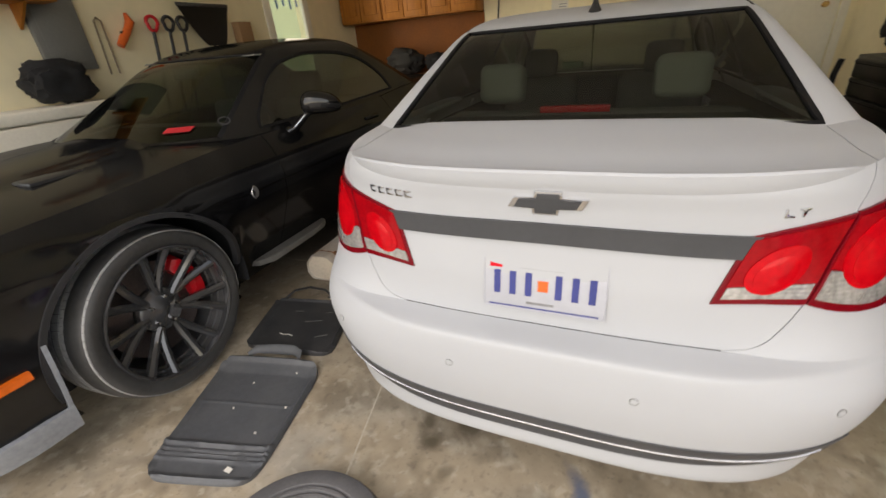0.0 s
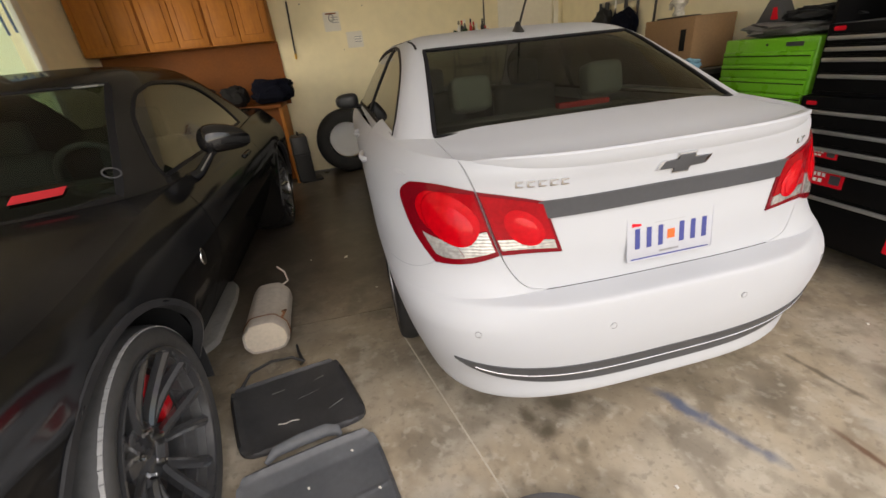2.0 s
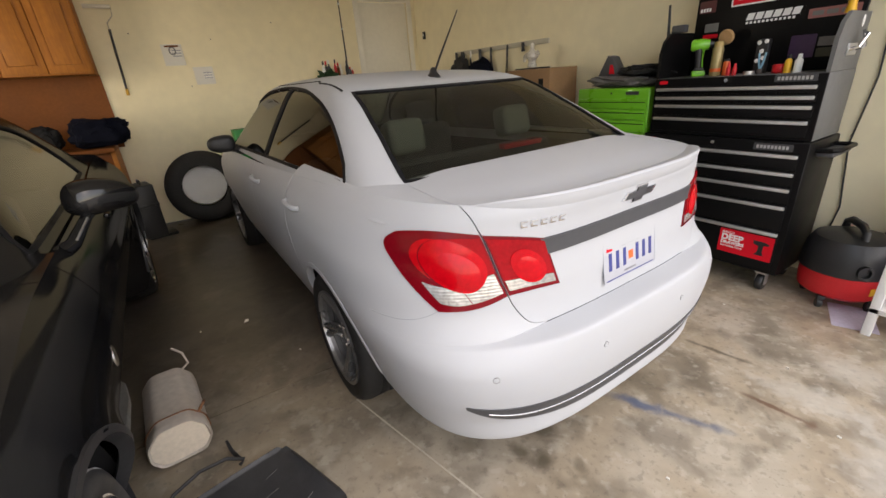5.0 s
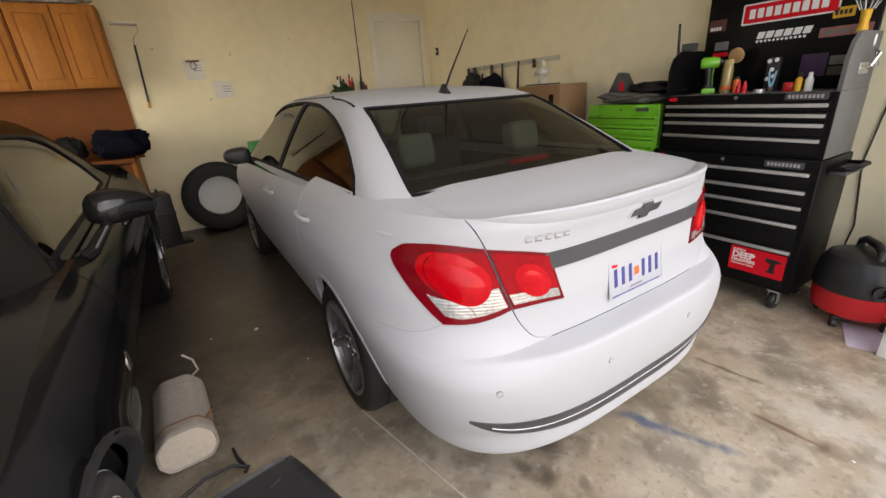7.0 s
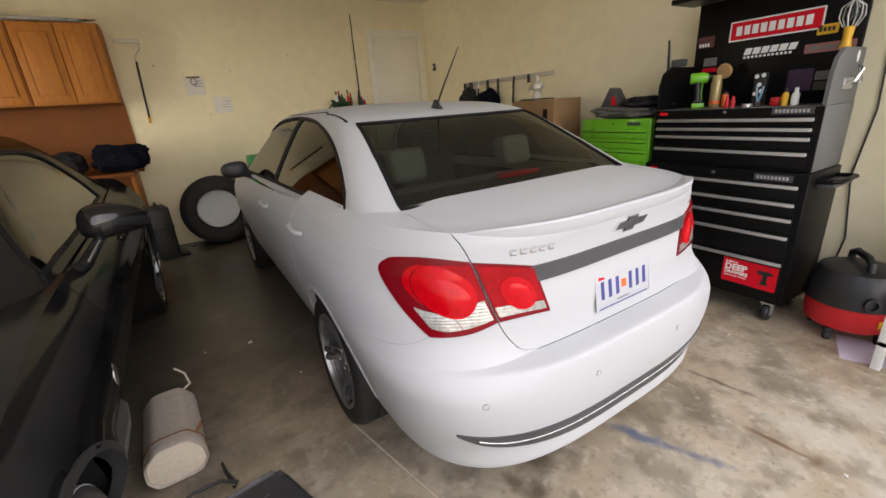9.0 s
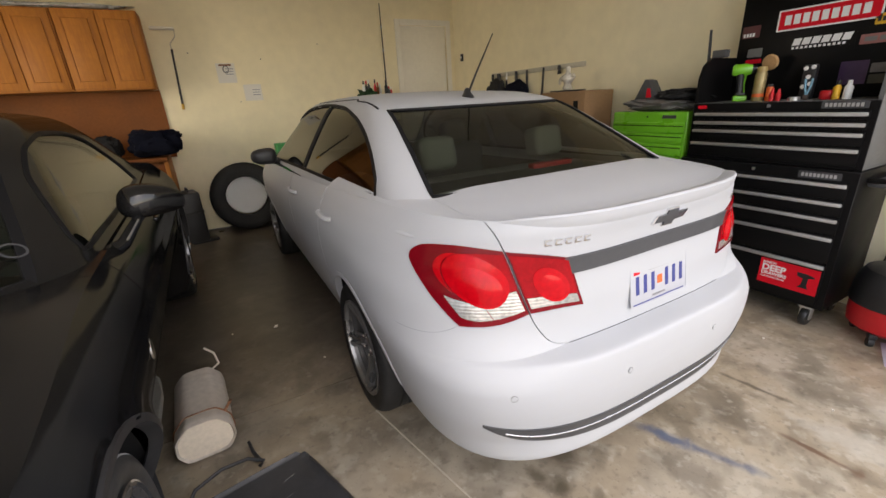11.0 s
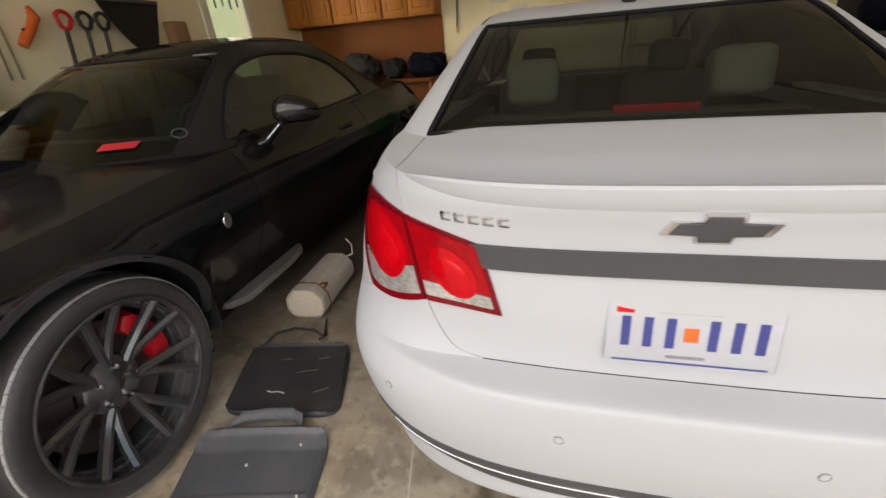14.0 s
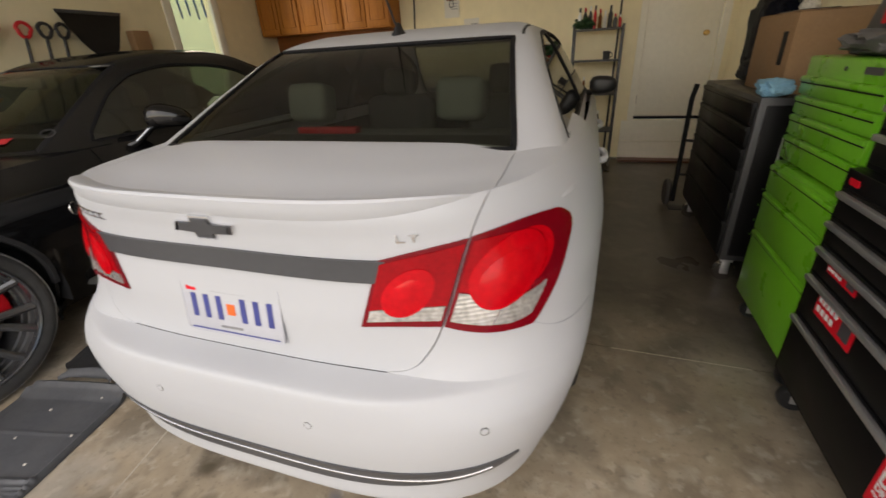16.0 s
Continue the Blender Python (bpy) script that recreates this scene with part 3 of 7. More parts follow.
def wheel(parent, m, radius, width, rim_r, spokes, rim_mat, twin=0.0, caliper=None, spoke_w=0.03, rubber=None, tread=None, phase=0.0):
    """A wheel that turns about x and faces +x: tyre with rim, spokes, hub and brake as its pieces."""
    h = width / 2
    turn = m @ Matrix.Rotation(radians(90), 4, "Y")
    tyre = part("wheel", lathe([(rim_r - 0.012, -h * 0.86), (rim_r + 0.012, -h * 0.93), ((radius + rim_r) / 2, -h), (radius - 0.03, -h * 0.93), (radius - 0.008, -h * 0.8), (radius, -h * 0.55),
                                (radius, -h * 0.27), (radius - 0.006, -h * 0.25), (radius - 0.006, -h * 0.2), (radius, -h * 0.18), (radius, h * 0.18), (radius - 0.006, h * 0.2), (radius - 0.006, h * 0.25), (radius, h * 0.27),
                                (radius, h * 0.55), (radius - 0.008, h * 0.8), (radius - 0.022, h * 0.95), ((radius + rim_r) / 2, h), (rim_r + 0.012, h * 0.93), (rim_r - 0.012, h * 0.86)], 64, turn, True), rubber or TYRE, parent, "black rubber tyre")
    part("rim", lathe([(rim_r + 0.004, h * 0.90), (rim_r + 0.004, h * 0.97), (rim_r - 0.002, h * 0.98), (rim_r - 0.010, h * 0.95), (rim_r - 0.014, h * 0.80), (rim_r - 0.004, h * 0.78)], 64, turn, True), rim_mat, tyre)
    part("barrel", lathe([(rim_r - 0.006, h * 0.80), (rim_r - 0.014, h * 0.79), (rim_r - 0.016, h * 0.62), (rim_r - 0.024, h * 0.60), (rim_r - 0.025, h * 0.40), (rim_r - 0.033, h * 0.38), (rim_r - 0.035, -h * 0.9), (rim_r - 0.006, -h * 0.92)], 64, turn, True), BARREL, tyre)
    part("brake_disc", lathe([(rim_r * 0.36, -0.012 + h * 0.1), (rim_r * 0.74, -0.012 + h * 0.1), (rim_r * 0.74, 0.012 + h * 0.1), (rim_r * 0.36, 0.012 + h * 0.1)], 40, turn, True), STEEL, tyre)
    part("inner_barrel", lathe([(0.001, -h * 0.85), (rim_r - 0.02, -h * 0.85), (rim_r - 0.02, -h * 0.8), (0.001, -h * 0.8)], 40, turn), DARK, tyre)
    part("hub", lathe([(0.0, h * 0.55), (rim_r * 0.10, h * 0.54), (rim_r * 0.13, h * 0.49), (rim_r * 0.30, h * 0.47), (rim_r * 0.34, h * 0.40), (rim_r * 0.34, 0.0), (0.0, 0.0)], 40, turn), rim_mat, tyre)
    for i in range(5):
        a = 2 * math.pi * i / 5 + 0.3
        part("wheel_nut", lathe([(0.0, 0.022), (0.007, 0.021), (0.010, 0.014), (0.010, 0.0), (0.0, 0.0)], 6, turn @ Matrix.Translation((rim_r * 0.22 * math.cos(a), rim_r * 0.22 * math.sin(a), h * 0.47))), CHROME, tyre)
    if caliper is not None:
        # tread blocks in four ribs
        bm = bmesh.new()
        count = 76
        for i in range(count):
            for j, (za, zb) in enumerate(((-0.93, -0.30), (-0.26, -0.03), (0.03, 0.26), (0.30, 0.93))):
                a0 = 2 * math.pi * (i + 0.25 * j) / count
                a1, sk = a0 + 2 * math.pi * 0.93 / count, (0.035 if j in (0, 3) else 0.015) * (1 if j < 2 else -1)
                g = []
                for a, z in ((a0, za), (a1, za), (a1 + sk, zb), (a0 + sk, zb)):
                    ro = radius + 0.0035 - (0.0205 if abs(z) > 0.6 else 0.0)
                    g.append([bm.verts.new(turn @ Vector((rr * math.cos(a), rr * math.sin(a), z * h))) for rr in (ro - 0.012, ro)])
                bm.faces.new([p[1] for p in g])
                for k in range(4):
                    bm.faces.new((g[k][0], g[(k + 1) % 4][0], g[(k + 1) % 4][1], g[k][1]))
        bmesh.ops.recalc_face_normals(bm, faces=bm.faces)
        part("tread", bm, tread or LIT_TREAD, tyre, "worn tread blocks, painted as lit on the front tyres", smooth=False)
        bm = bmesh.new()
        k = 10
        rings = []
        for i in range(k + 1):
            a = caliper + radians(-33 + 66 * i / k)
            e = 0.012 if i in (0, k) else 0
            ring = []
            for r, z in ((rim_r * 0.56 + e, h * 0.02), (rim_r * 0.56 + e, h * 0.42 - e), (rim_r * 0.80 - e, h * 0.42 - e), (rim_r * 0.86 - e, h * 0.02)):
                ring.append(bm.verts.new(turn @ Vector((r * math.cos(a), r * math.sin(a), z))))
            rings.append(ring)
        for a, b in zip(rings, rings[1:]):
            for j in range(4):
                bm.faces.new((a[j], a[(j + 1) % 4], b[(j + 1) % 4], b[j]))
        bm.faces.new(rings[0])
        bm.faces.new(rings[-1])
        bmesh.ops.recalc_face_normals(bm, faces=bm.faces)
        part("brake_caliper", bm, CALIPER, tyre, "glossy red brake caliper")
    for i in range(spokes):
        for side in ((-1, 1) if twin else (0,)):
            a0 = phase + 2 * math.pi * i / spokes + side * twin * 0.12
            a1 = phase + 2 * math.pi * i / spokes + side * twin
            bm = bmesh.new()
            rings = []
            for q in range(7):
                t = q / 6
                r = lerp(rim_r * 0.26, rim_r * 0.965, t)
                a = lerp(a0, a1, t ** 0.55)
                z = h * lerp(0.46, 0.84, t ** 1.5)
                wd = spoke_w * lerp(0.46, 0.56, t)
                c, sn = math.cos(a), math.sin(a)
                ring = []
                for wx, zz in ((-wd / 2, -0.022), (-wd / 2, 0.0), (-wd * 0.16, 0.010), (wd * 0.16, 0.010), (wd / 2, 0.0), (wd / 2, -0.022)):
                    ring.append(bm.verts.new(turn @ Vector((r * c - wx * sn, r * sn + wx * c, z + zz))))
                rings.append(ring)
            for a, b in zip(rings, rings[1:]):
                for j in range(6):
                    bm.faces.new((a[j], a[(j + 1) % 6], b[(j + 1) % 6], b[j]))
            bm.faces.new(rings[0])
            bm.faces.new(rings[-1])
            bmesh.ops.recalc_face_normals(bm, faces=bm.faces)
            part("spoke", bm, rim_mat, tyre, angle=30)
    return tyre


def wheel_well(sign, x0, x1, y, z, r):
    """The liner over a wheel: an arch, open below."""
    bm = bmesh.new()
    rings = []
    for i in range(25):
        a = radians(-12 + 204 * i / 24)
        rings.append([bm.verts.new((sign * x, y + rr * math.cos(a), z + rr * math.sin(a))) for x, rr in ((x0, 0.05), (x0, r), (x1, r))])
    for a, b in zip(rings, rings[1:]):
        for j in range(2):
            bm.faces.new((a[j], a[j + 1], b[j + 1], b[j]))
    return bm


def mesh_between(name, f, ns, nt, mat, parent, kill, centre, label=""):
    """A fine skin with openings: faces whose middle kill() claims are left out."""
    bm = bmesh.new()
    g = [[bm.verts.new(f(i / ns, j / nt)) for j in range(nt + 1)] for i in range(ns + 1)]
    for i in range(ns):
        for j in range(nt):
            q = (g[i][j], g[i + 1][j], g[i + 1][j + 1], g[i][j + 1])
            c = sum((v.co for v in q), Vector()) / 4
            if not kill(c):
                bm.faces.new(q)
    bmesh.ops.delete(bm, geom=[v for v in bm.verts if not v.link_faces], context="VERTS")
    bmesh.ops.remove_doubles(bm, verts=bm.verts, dist=0.0003)
    bm.normal_update()
    c = Vector(centre)
    if sum(q.normal.dot(q.calc_center_median() - c) for q in bm.faces) < 0:
        bmesh.ops.reverse_faces(bm, faces=bm.faces)
    return part(name, bm, mat, parent, label, angle=60)


def door_mirror(parent, base, tip, size, body_mat, glass_mat, stalk_r=0.02):
    """A wing mirror: stalk, rounded housing and glass. size: width, depth, height."""
    base, tip = Vector(base), Vector(tip)
    m = part("mirror_stalk", tube([base, base.lerp(tip, 0.5) + Vector((0, 0, 0.004)), tip], [stalk_r * 1.4, stalk_r, stalk_r * 1.1], 10), body_mat, parent)
    bm = bmesh.new()
    bmesh.ops.create_uvsphere(bm, u_segments=28, v_segments=18, radius=1)
    sx, sy, sz = size
    for v in bm.verts:
        x, y, z = v.co
        sq = lambda a: math.copysign(abs(a) ** 0.7, a)
        v.co = Vector((sq(x) * sx / 2, sq(y) * sy / 2, sq(z) * sz / 2))
        k = 0.5 + 0.5 * x * math.copysign(1, tip.x - base.x)
        v.co.z *= 1.0 - 0.30 * k
        v.co.y = min(v.co.y, sy * 0.28) * (1.0 - 0.25 * k)
    bmesh.ops.translate(bm, verts=bm.verts, vec=tip + Vector((math.copysign(sx * 0.35, tip.x - base.x), 0, sz * 0.35)))
    part("mirror_housing", bm, body_mat, parent)
    return m


def white_sedan():
    car = thing("white_sedan", "white four-door sedan parked nose-in on the garage floor", "car", pose(0, 0, 0, 0, 0, 1.0))
    body = Hull(w=[(0.16, 0.77), (0.3, 0.832), (0.5, 0.889), (0.7, 0.926), (0.85, 0.936), (0.95, 0.921), (1.05, 0.876), (1.15, 0.79)],
                y0=[(0.16, 0.06), (0.20, 0.0), (0.235, -0.045), (0.27, -0.060), (0.30, -0.060), (0.34, -0.062), (0.42, -0.085), (0.54, -0.100), (0.58, -0.098), (0.62, -0.086), (0.667, -0.055), (0.71, -0.025), (0.76, -0.006), (0.82, 0.0), (0.93, 0.008), (1.03, 0.0), (1.09, -0.012), (1.15, 0.0)],
                y1=[(0.16, 4.45), (0.3, 4.6), (0.6, 4.63), (0.8, 4.5), (0.95, 4.3), (1.15, 3.6)],
                l0=[(0.16, 0.66), (0.35, 0.68), (0.58, 0.70), (0.8, 0.98), (1.0, 1.2), (1.15, 1.2)], l1=[(0.16, 1.2), (1.15, 1.0)], n0=3.5, n1=3.0)
    # the lid's foot and the flat ledge below it, fading out towards the corners
    plain = body.y0
    shelf = smooth_table([(0.54, -0.101), (0.60, -0.101), (0.645, -0.098), (0.660, -0.095), (0.667, -0.089), (0.671, -0.076), (0.676, -0.038), (0.682, 0.0), (0.82, 0.0)])
    body.shift = lambda x, z: (shelf(z) - plain(z)) / (1 + (abs(x) / 0.56) ** 9) if 0.54 < z < 0.82 else 0.0
    ztop = smooth_table([(-0.1, 1.115), (0.5, 1.12), (0.8, 1.105), (2.0, 1.06), (3.3, 1.03), (3.7, 0.99), (4.3, 0.86), (4.7, 0.72)])
    hub_r, hub_f, rw = (0.93, 0.335), (3.70, 0.335), 0.335
    arch = [(hub_r[0], hub_r[1], 0.385), (hub_f[0], hub_f[1], 0.385)]
    cen = (0, 2.2, 0.6)

    def side_panel(name, ya, yb, za, sign, ns, nt, zb=None, label="", gap=0.003):
        def f(s, t):
            y = lerp(ya + gap, yb - gap, s)
            z1 = (zb if zb else ztop(y))
            z = lerp(za, z1, t)
            u = body.u_of_y(y, z, sign)
            return body.at(u, z)
        return skin(name, f, ns, nt, CAR_WHITE, car, 0.012, arch, label, cen)

    # dark inner shell that the panel gaps look on to
    bm = bmesh.new()
    us = [3 * i / 60 for i in range(61)]
    rows = []
    for z in (0.28, 0.5, 0.6, 0.64, 0.66, 0.68, 0.72, 0.78, 0.95, 1.02):
        rows.append([bm.verts.new(body.off(u, min(z, ztop(body.at(u, 0.9).y) - 0.05), -0.045)) for u in us] + [bm.verts.new(body.off(-u, min(z, ztop(body.at(u, 0.9).y) - 0.05), -0.045)) for u in us[::-1][1:-1]])
    for a, b in zip(rows, rows[1:]):
        for i in range(len(a)):
            q = (a[i], a[(i + 1) % len(a)], b[(i + 1) % len(a)], b[i])
            c = sum((v.co for v in q), Vector()) / 4
            if all(math.hypot(c.y - y, c.z - z) > r + 0.08 for y, z, r in arch):
                bm.faces.new(q)
    part("underbody", bm, DARK, car)
    part("floor_pan", box(-0.74, 0.74, 0.50, 4.2, 0.20, 0.25), DARK, car)
    for y, z, r in arch:
        for sign in (1, -1):
            part("wheel_well", wheel_well(sign, 0.75 + (-0.17), 0.75 + 0.11 - 0.03, y, z, r + 0.03), DARK, car)

    # rear bumper, all round the tail up to the wheel openings
    def f(s, t):
        z = lerp(0.252, 0.6814, 1 - (1 - t) ** 1.7)
        ua = body.u_of_y(1.31, z, 1)
        return body.at(lerp(-ua, ua, s), z)
    bumper = skin("rear_bumper", f, 150, 60, CAR_WHITE, car, 0.02, [arch[0]], "", cen)
    # trunk lid, rear face
    half = smooth_table([(0.683, 0.43), (0.690, 0.47), (0.705, 0.503), (0.73, 0.528), (0.80, 0.566), (1.0, 0.620), (1.12, 0.660)])

    def lid(s, t):
        z = lerp(0.6840, 1.112, t)
        x = half(z) - 0.0015
        u = body.u_of_x(x, z)
        return body.at(lerp(-u, u, s), z)
    trunk = skin("trunk_lid", lid, 70, 40, CAR_WHITE, car, 0.02, (), "", cen)

    def edge_y(x):
        return body.at(body.u_of_x(x, 1.112), 1.112).y

    def deck_z(x, y):
        e = edge_y(x)
        d = max(0, y - e)
        return 1.112 + 0.044 * min(1, d / 0.45) - 0.004 * math.exp(-((d - 0.10) / 0.07) ** 2) - 0.014 * (x / 0.66) ** 2 * min(1, d / 0.3)

    def lid_top(s, t):
        x = lerp(-0.664, 0.664, s)
        y = lerp(edge_y(x) + 0.001, 0.47 + 0.06 * (x / 0.66) ** 2, t)
        return Vector((x, y, deck_z(x, y)))
    skin("trunk_lid_top", lid_top, 60, 24, CAR_WHITE, trunk, 0.02, (), "", cen)
    # spoiler lip along the lid's rear edge
    bm = bmesh.new()
    rings = []
    for i in range(49):
        x = lerp(-0.645, 0.645, i / 48)
        e = edge_y(x)
        k = 1 - (abs(x) / 0.6455) ** 10
        z0 = deck_z(x, e) - 0.006 * (1 - k)
        rings.append([bm.verts.new((x, e + dy * (k if dy < 0 else 0.25 + 0.75 * k), z0 + dz * k)) for dy, dz in ((0.075, -0.010), (0.060, -0.001), (0.045, 0.004), (0.02, 0.013), (0.0, 0.019), (-0.010, 0.019), (-0.015, 0.013), (-0.013, 0.0), (-0.008, -0.022), (0.004, -0.040))])
    for a, b in zip(rings, rings[1:]):
        for j in range(9):
            bm.faces.new((a[j], a[j + 1], b[j + 1], b[j]))
    bm.faces.new(rings[0])
    bm.faces.new(rings[-1])
    bmesh.ops.recalc_face_normals(bm, faces=bm.faces)
    part("spoiler", bm, CAR_WHITE, trunk, angle=30)
    for sign in (1, -1):
        # quarter panel above the bumper, from the lid's seam forward
        def f(s, t):
            zt = 1.112
            z = lerp(0.6815, zt, t)
            ua, ub = body.u_of_x(half(z) + 0.002, z), body.u_of_y(1.31, z)
            u = lerp(ua, ub, s)
            y = body.at(u, z).y
            z = lerp(0.6815, min(ztop(y), zt), t)
            ua, ub = body.u_of_x(half(z) + 0.002, z), body.u_of_y(1.31, z)
            return body.at(sign * lerp(ua, ub, s), z)
        skin("quarter_panel", f, 70, 36, CAR_WHITE, car, 0.02, [arch[0]], "", cen)
        # shoulder between the lid and the flank
        def f(s, t):
            y = lerp(edge_y(0.668), 1.31, t)
            xo = body.at(body.u_of_y(y, min(1.112, ztop(y))), min(1.112, ztop(y))).x
            x = lerp(0.6665, max(xo, 0.668), s)
            zo = min(1.112, ztop(y))
            zi = deck_z(0.662, min(y, 0.6)) if y < 0.6 else deck_z(0.662, 0.6)
            k = s ** 3.4
            return Vector((sign * x, y, lerp(zi, zo, k)))
        skin("shoulder", f, 12, 40, CAR_WHITE, car, 0.015, (), "", cen)
        side_panel("rear_door", 1.315, 2.16, 0.27, sign, 40, 34)
        side_panel("front_door", 2.16, 3.26, 0.27, sign, 40, 34)
        side_panel("front_fender", 3.26, 4.2, 0.22, sign, 44, 34)
        side_panel("rocker", 1.29, 3.34, 0.18, sign, 40, 4, 0.264)
        for y in (1.19, 2.02):
            z = 0.965
            p = body.at(body.u_of_y(y, z, sign), z)
            bm = bmesh.new()
            add_tube(bm, [p + Vector((sign * a, b, 0)) for a, b in ((-0.004, -0.105), (0.014, -0.09), (0.022, -0.03), (0.022, 0.03), (0.014, 0.09), (-0.004, 0.105))], 0.013, 10)
            part("door_handle", bm, CAR_WHITE, car)
        # arch lip
        for y, z, r in arch:
            pts, nr = [], []
            for i in range(33):
                a = radians(1 + 178 * i / 32)
                yy, zz = y + r * math.cos(a), z + r * math.sin(a)
                u = body.u_of_y(yy, zz, sign)
                pts.append(body.at(u, zz))
                nr.append(Vector((sign, 0, 0)))
            ribbon("arch_lip", pts, nr, 0.024, CAR_WHITE, car, 0.004, 0.03)
        seam = [(body.u_of_y(y, z, sign), z) for y, z in [(lerp(0.17, 0.40, i / 40), 0.735 + 0.05 * math.exp(-i / 8)) for i in range(41)]]
        hull_ribbon("bumper_seam", body, seam, 0.0022, SPLITTER, car, 0.001)
        for hy, hz in (hub_r, hub_f):
            w = wheel(car, pose(sign * 0.795, hy, hz, 0, 0, 0 if sign > 0 else 180), rw, 0.225, 0.238, 5, RIM_GREY, 0.10, None, 0.075, BLACK_TYRE)

        # tail lamps: the outer one on the quarter, the inner one on the lid
        def outer(s, t):
            z = lerp(lerp(0.818, 1.024, t), lerp(0.783, 1.020, t), s) + (0.014 * t - 0.012 * (1 - t)) * math.sin(math.pi * s) - 0.020 * t * max(0, (s - 0.86) / 0.14) ** 2
            ua = body.u_of_x(half(z) + 0.003, z)
            ub = lerp(body.u_of_x(0.764, 0.783), body.u_of_y(0.388, 1.010), t ** 0.9 - 0.10 * max(0, (t - 0.85) / 0.15) ** 2)
            return sign * lerp(ua, ub, s), z

        def inner(s, t):
            z = lerp(lerp(0.815, 0.984, t), lerp(0.818, 1.022, t), s) + 0.004 * math.sin(math.pi * s)
            ua = body.u_of_x(lerp(0.383, 0.434, t), z)
            ub = body.u_of_x(half(z) - 0.0025, z)
            return sign * lerp(ua, ub, s), z

        def lens(g, d):
            return lambda s, t: body.off(*g(s, t), d)
        lamp = skin("tail_lamp", lens(outer, 0.006), 26, 20, RED_DEEP, car, 0.02, (), "red and clear wrap-round tail lamp", cen)
        def dome(g, s0, t0, rs, rt, d, rise):
            """A round lens on the patch g, swelling towards its middle."""
            def f(s, t):
                a = 2 * math.pi * s
                u, z = g(s0 + rs * t * math.cos(a), t0 + rt * t * math.sin(a))
                return body.off(u, z, d + rise * (1 - t * t))
            return f

        def band(g, s0, t0, rs, rt, a0, a1, d):
            """A curved strip round a round lens."""
            def f(s, t):
                a, k = radians(lerp(a0, a1, s)), lerp(1.06, 1.06 + 0.22 * math.sin(math.pi * s), t)
                return body.off(*g(s0 + rs * k * math.cos(a), t0 + rt * k * math.sin(a)), d)
            return f
        wave = lambda s: 0.355 - 0.05 * s + 0.03 * math.cos(5 * s)
        skin("clear_lens", lens(sub(outer, 0.035, 0.47, 0.075, wave), 0.009), 22, 8, CLEAR_LENS, lamp, 0.006, (), "clear ribbed lens", cen)
        skin("clear_lens", lens(sub(outer, 0.48, 0.85, lambda s: 0.075 + 0.9 * max(0, s - 0.62) ** 2, lambda s: wave(s) + 0.35 * max(0, s - 0.6)), 0.009), 22, 8, CLEAR_LENS, lamp, 0.006, (), "clear ribbed lens", cen)
        skin("red_lens", lens(sub(outer, 0.02, 0.60, lambda s: wave(s) + 0.015, lambda s: 0.95 - 0.10 * s), 0.009), 26, 14, RED_LENS, lamp, 0.006, (), "", cen)
        skin("lamp_ring", dome(outer, 0.40, 0.56, 0.325, 0.345, 0.0115, 0.004), 48, 8, RED_BRIGHT, lamp, 0.006, (), "", cen)
        skin("lamp_ring", dome(outer, 0.40, 0.50, 0.235, 0.245, 0.0145, 0.007), 40, 8, RED_BRIGHT, lamp, 0.004, (), "", cen)
        skin("lamp_arc", band(outer, 0.40, 0.55, 0.325, 0.345, -20, 75, 0.0105), 24, 3, RED_BRIGHT, lamp, 0.004, (), "bright red arc of the lamp", cen)
        lamp = skin("tail_lamp_inner", lens(inner, 0.006), 20, 16, RED_DEEP, trunk, 0.02, (), "red tail lamp on the trunk lid", cen)
        wave2 = lambda s: 0.25
        skin("clear_lens", lens(sub(inner, 0.07, 0.96, 0.08, wave2), 0.009), 22, 6, CLEAR_LENS, lamp, 0.006, (), "clear ribbed lens", cen)
        skin("red_lens", lens(sub(inner, 0.05, 0.975, lambda s: wave2(s) + 0.01, 0.95), 0.009), 22, 12, RED_LENS, lamp, 0.006, (), "", cen)
        skin("lamp_ring", dome(inner, 0.47, 0.46, 0.30, 0.32, 0.0115, 0.004), 40, 8, RED_BRIGHT, lamp, 0.006, (), "", cen)
        skin("lamp_ring", dome(inner, 0.47, 0.42, 0.21, 0.23, 0.0145, 0.005), 36, 6, RED_BRIGHT, lamp, 0.004, (), "", cen)

    # graphite strip across the lid
    def f(s, t):
        x = lerp(-0.445, 0.445, s)
        z = lerp(0.928, 0.985, t) + 0.006 * (1 - (x / 0.44) ** 2)
        x += 0.018 * (t - 0.5) * (1 if s > 0.5 else -1) * min(1, abs(2 * s - 1) * 4)
        return body.off(body.u_of_x(x, z), z, 0.007)
    skin("trim_strip", f, 60, 8, SATIN_GREY, trunk, 0.012, (), "satin graphite strip above the number plate", cen)

    # chrome and black blade in the bumper
    def blade(s, t):
        k = (2 * s - 1)
        u0 = body.u_of_x(0.752, 0.44)
        zc = lerp(0.362, 0.452, abs(k) ** 3.2)
        z = zc + (t - 0.5) * lerp(0.090, 0.010, abs(k) ** 5)
        return k * u0, z
    bl = skin("bumper_blade", lambda s, t: body.off(*blade(s, t), 0.004), 80, 6, SATIN_GREY, bumper, 0.012, (), "graphite blade with a chrome line", cen)
    part("chrome_line", tube([body.off(*blade(lerp(0.05, 0.95, i / 80), 0.46), 0.004) for i in range(81)], 0.0038, 10), CHROME_DULL, bl, "bright chrome line")
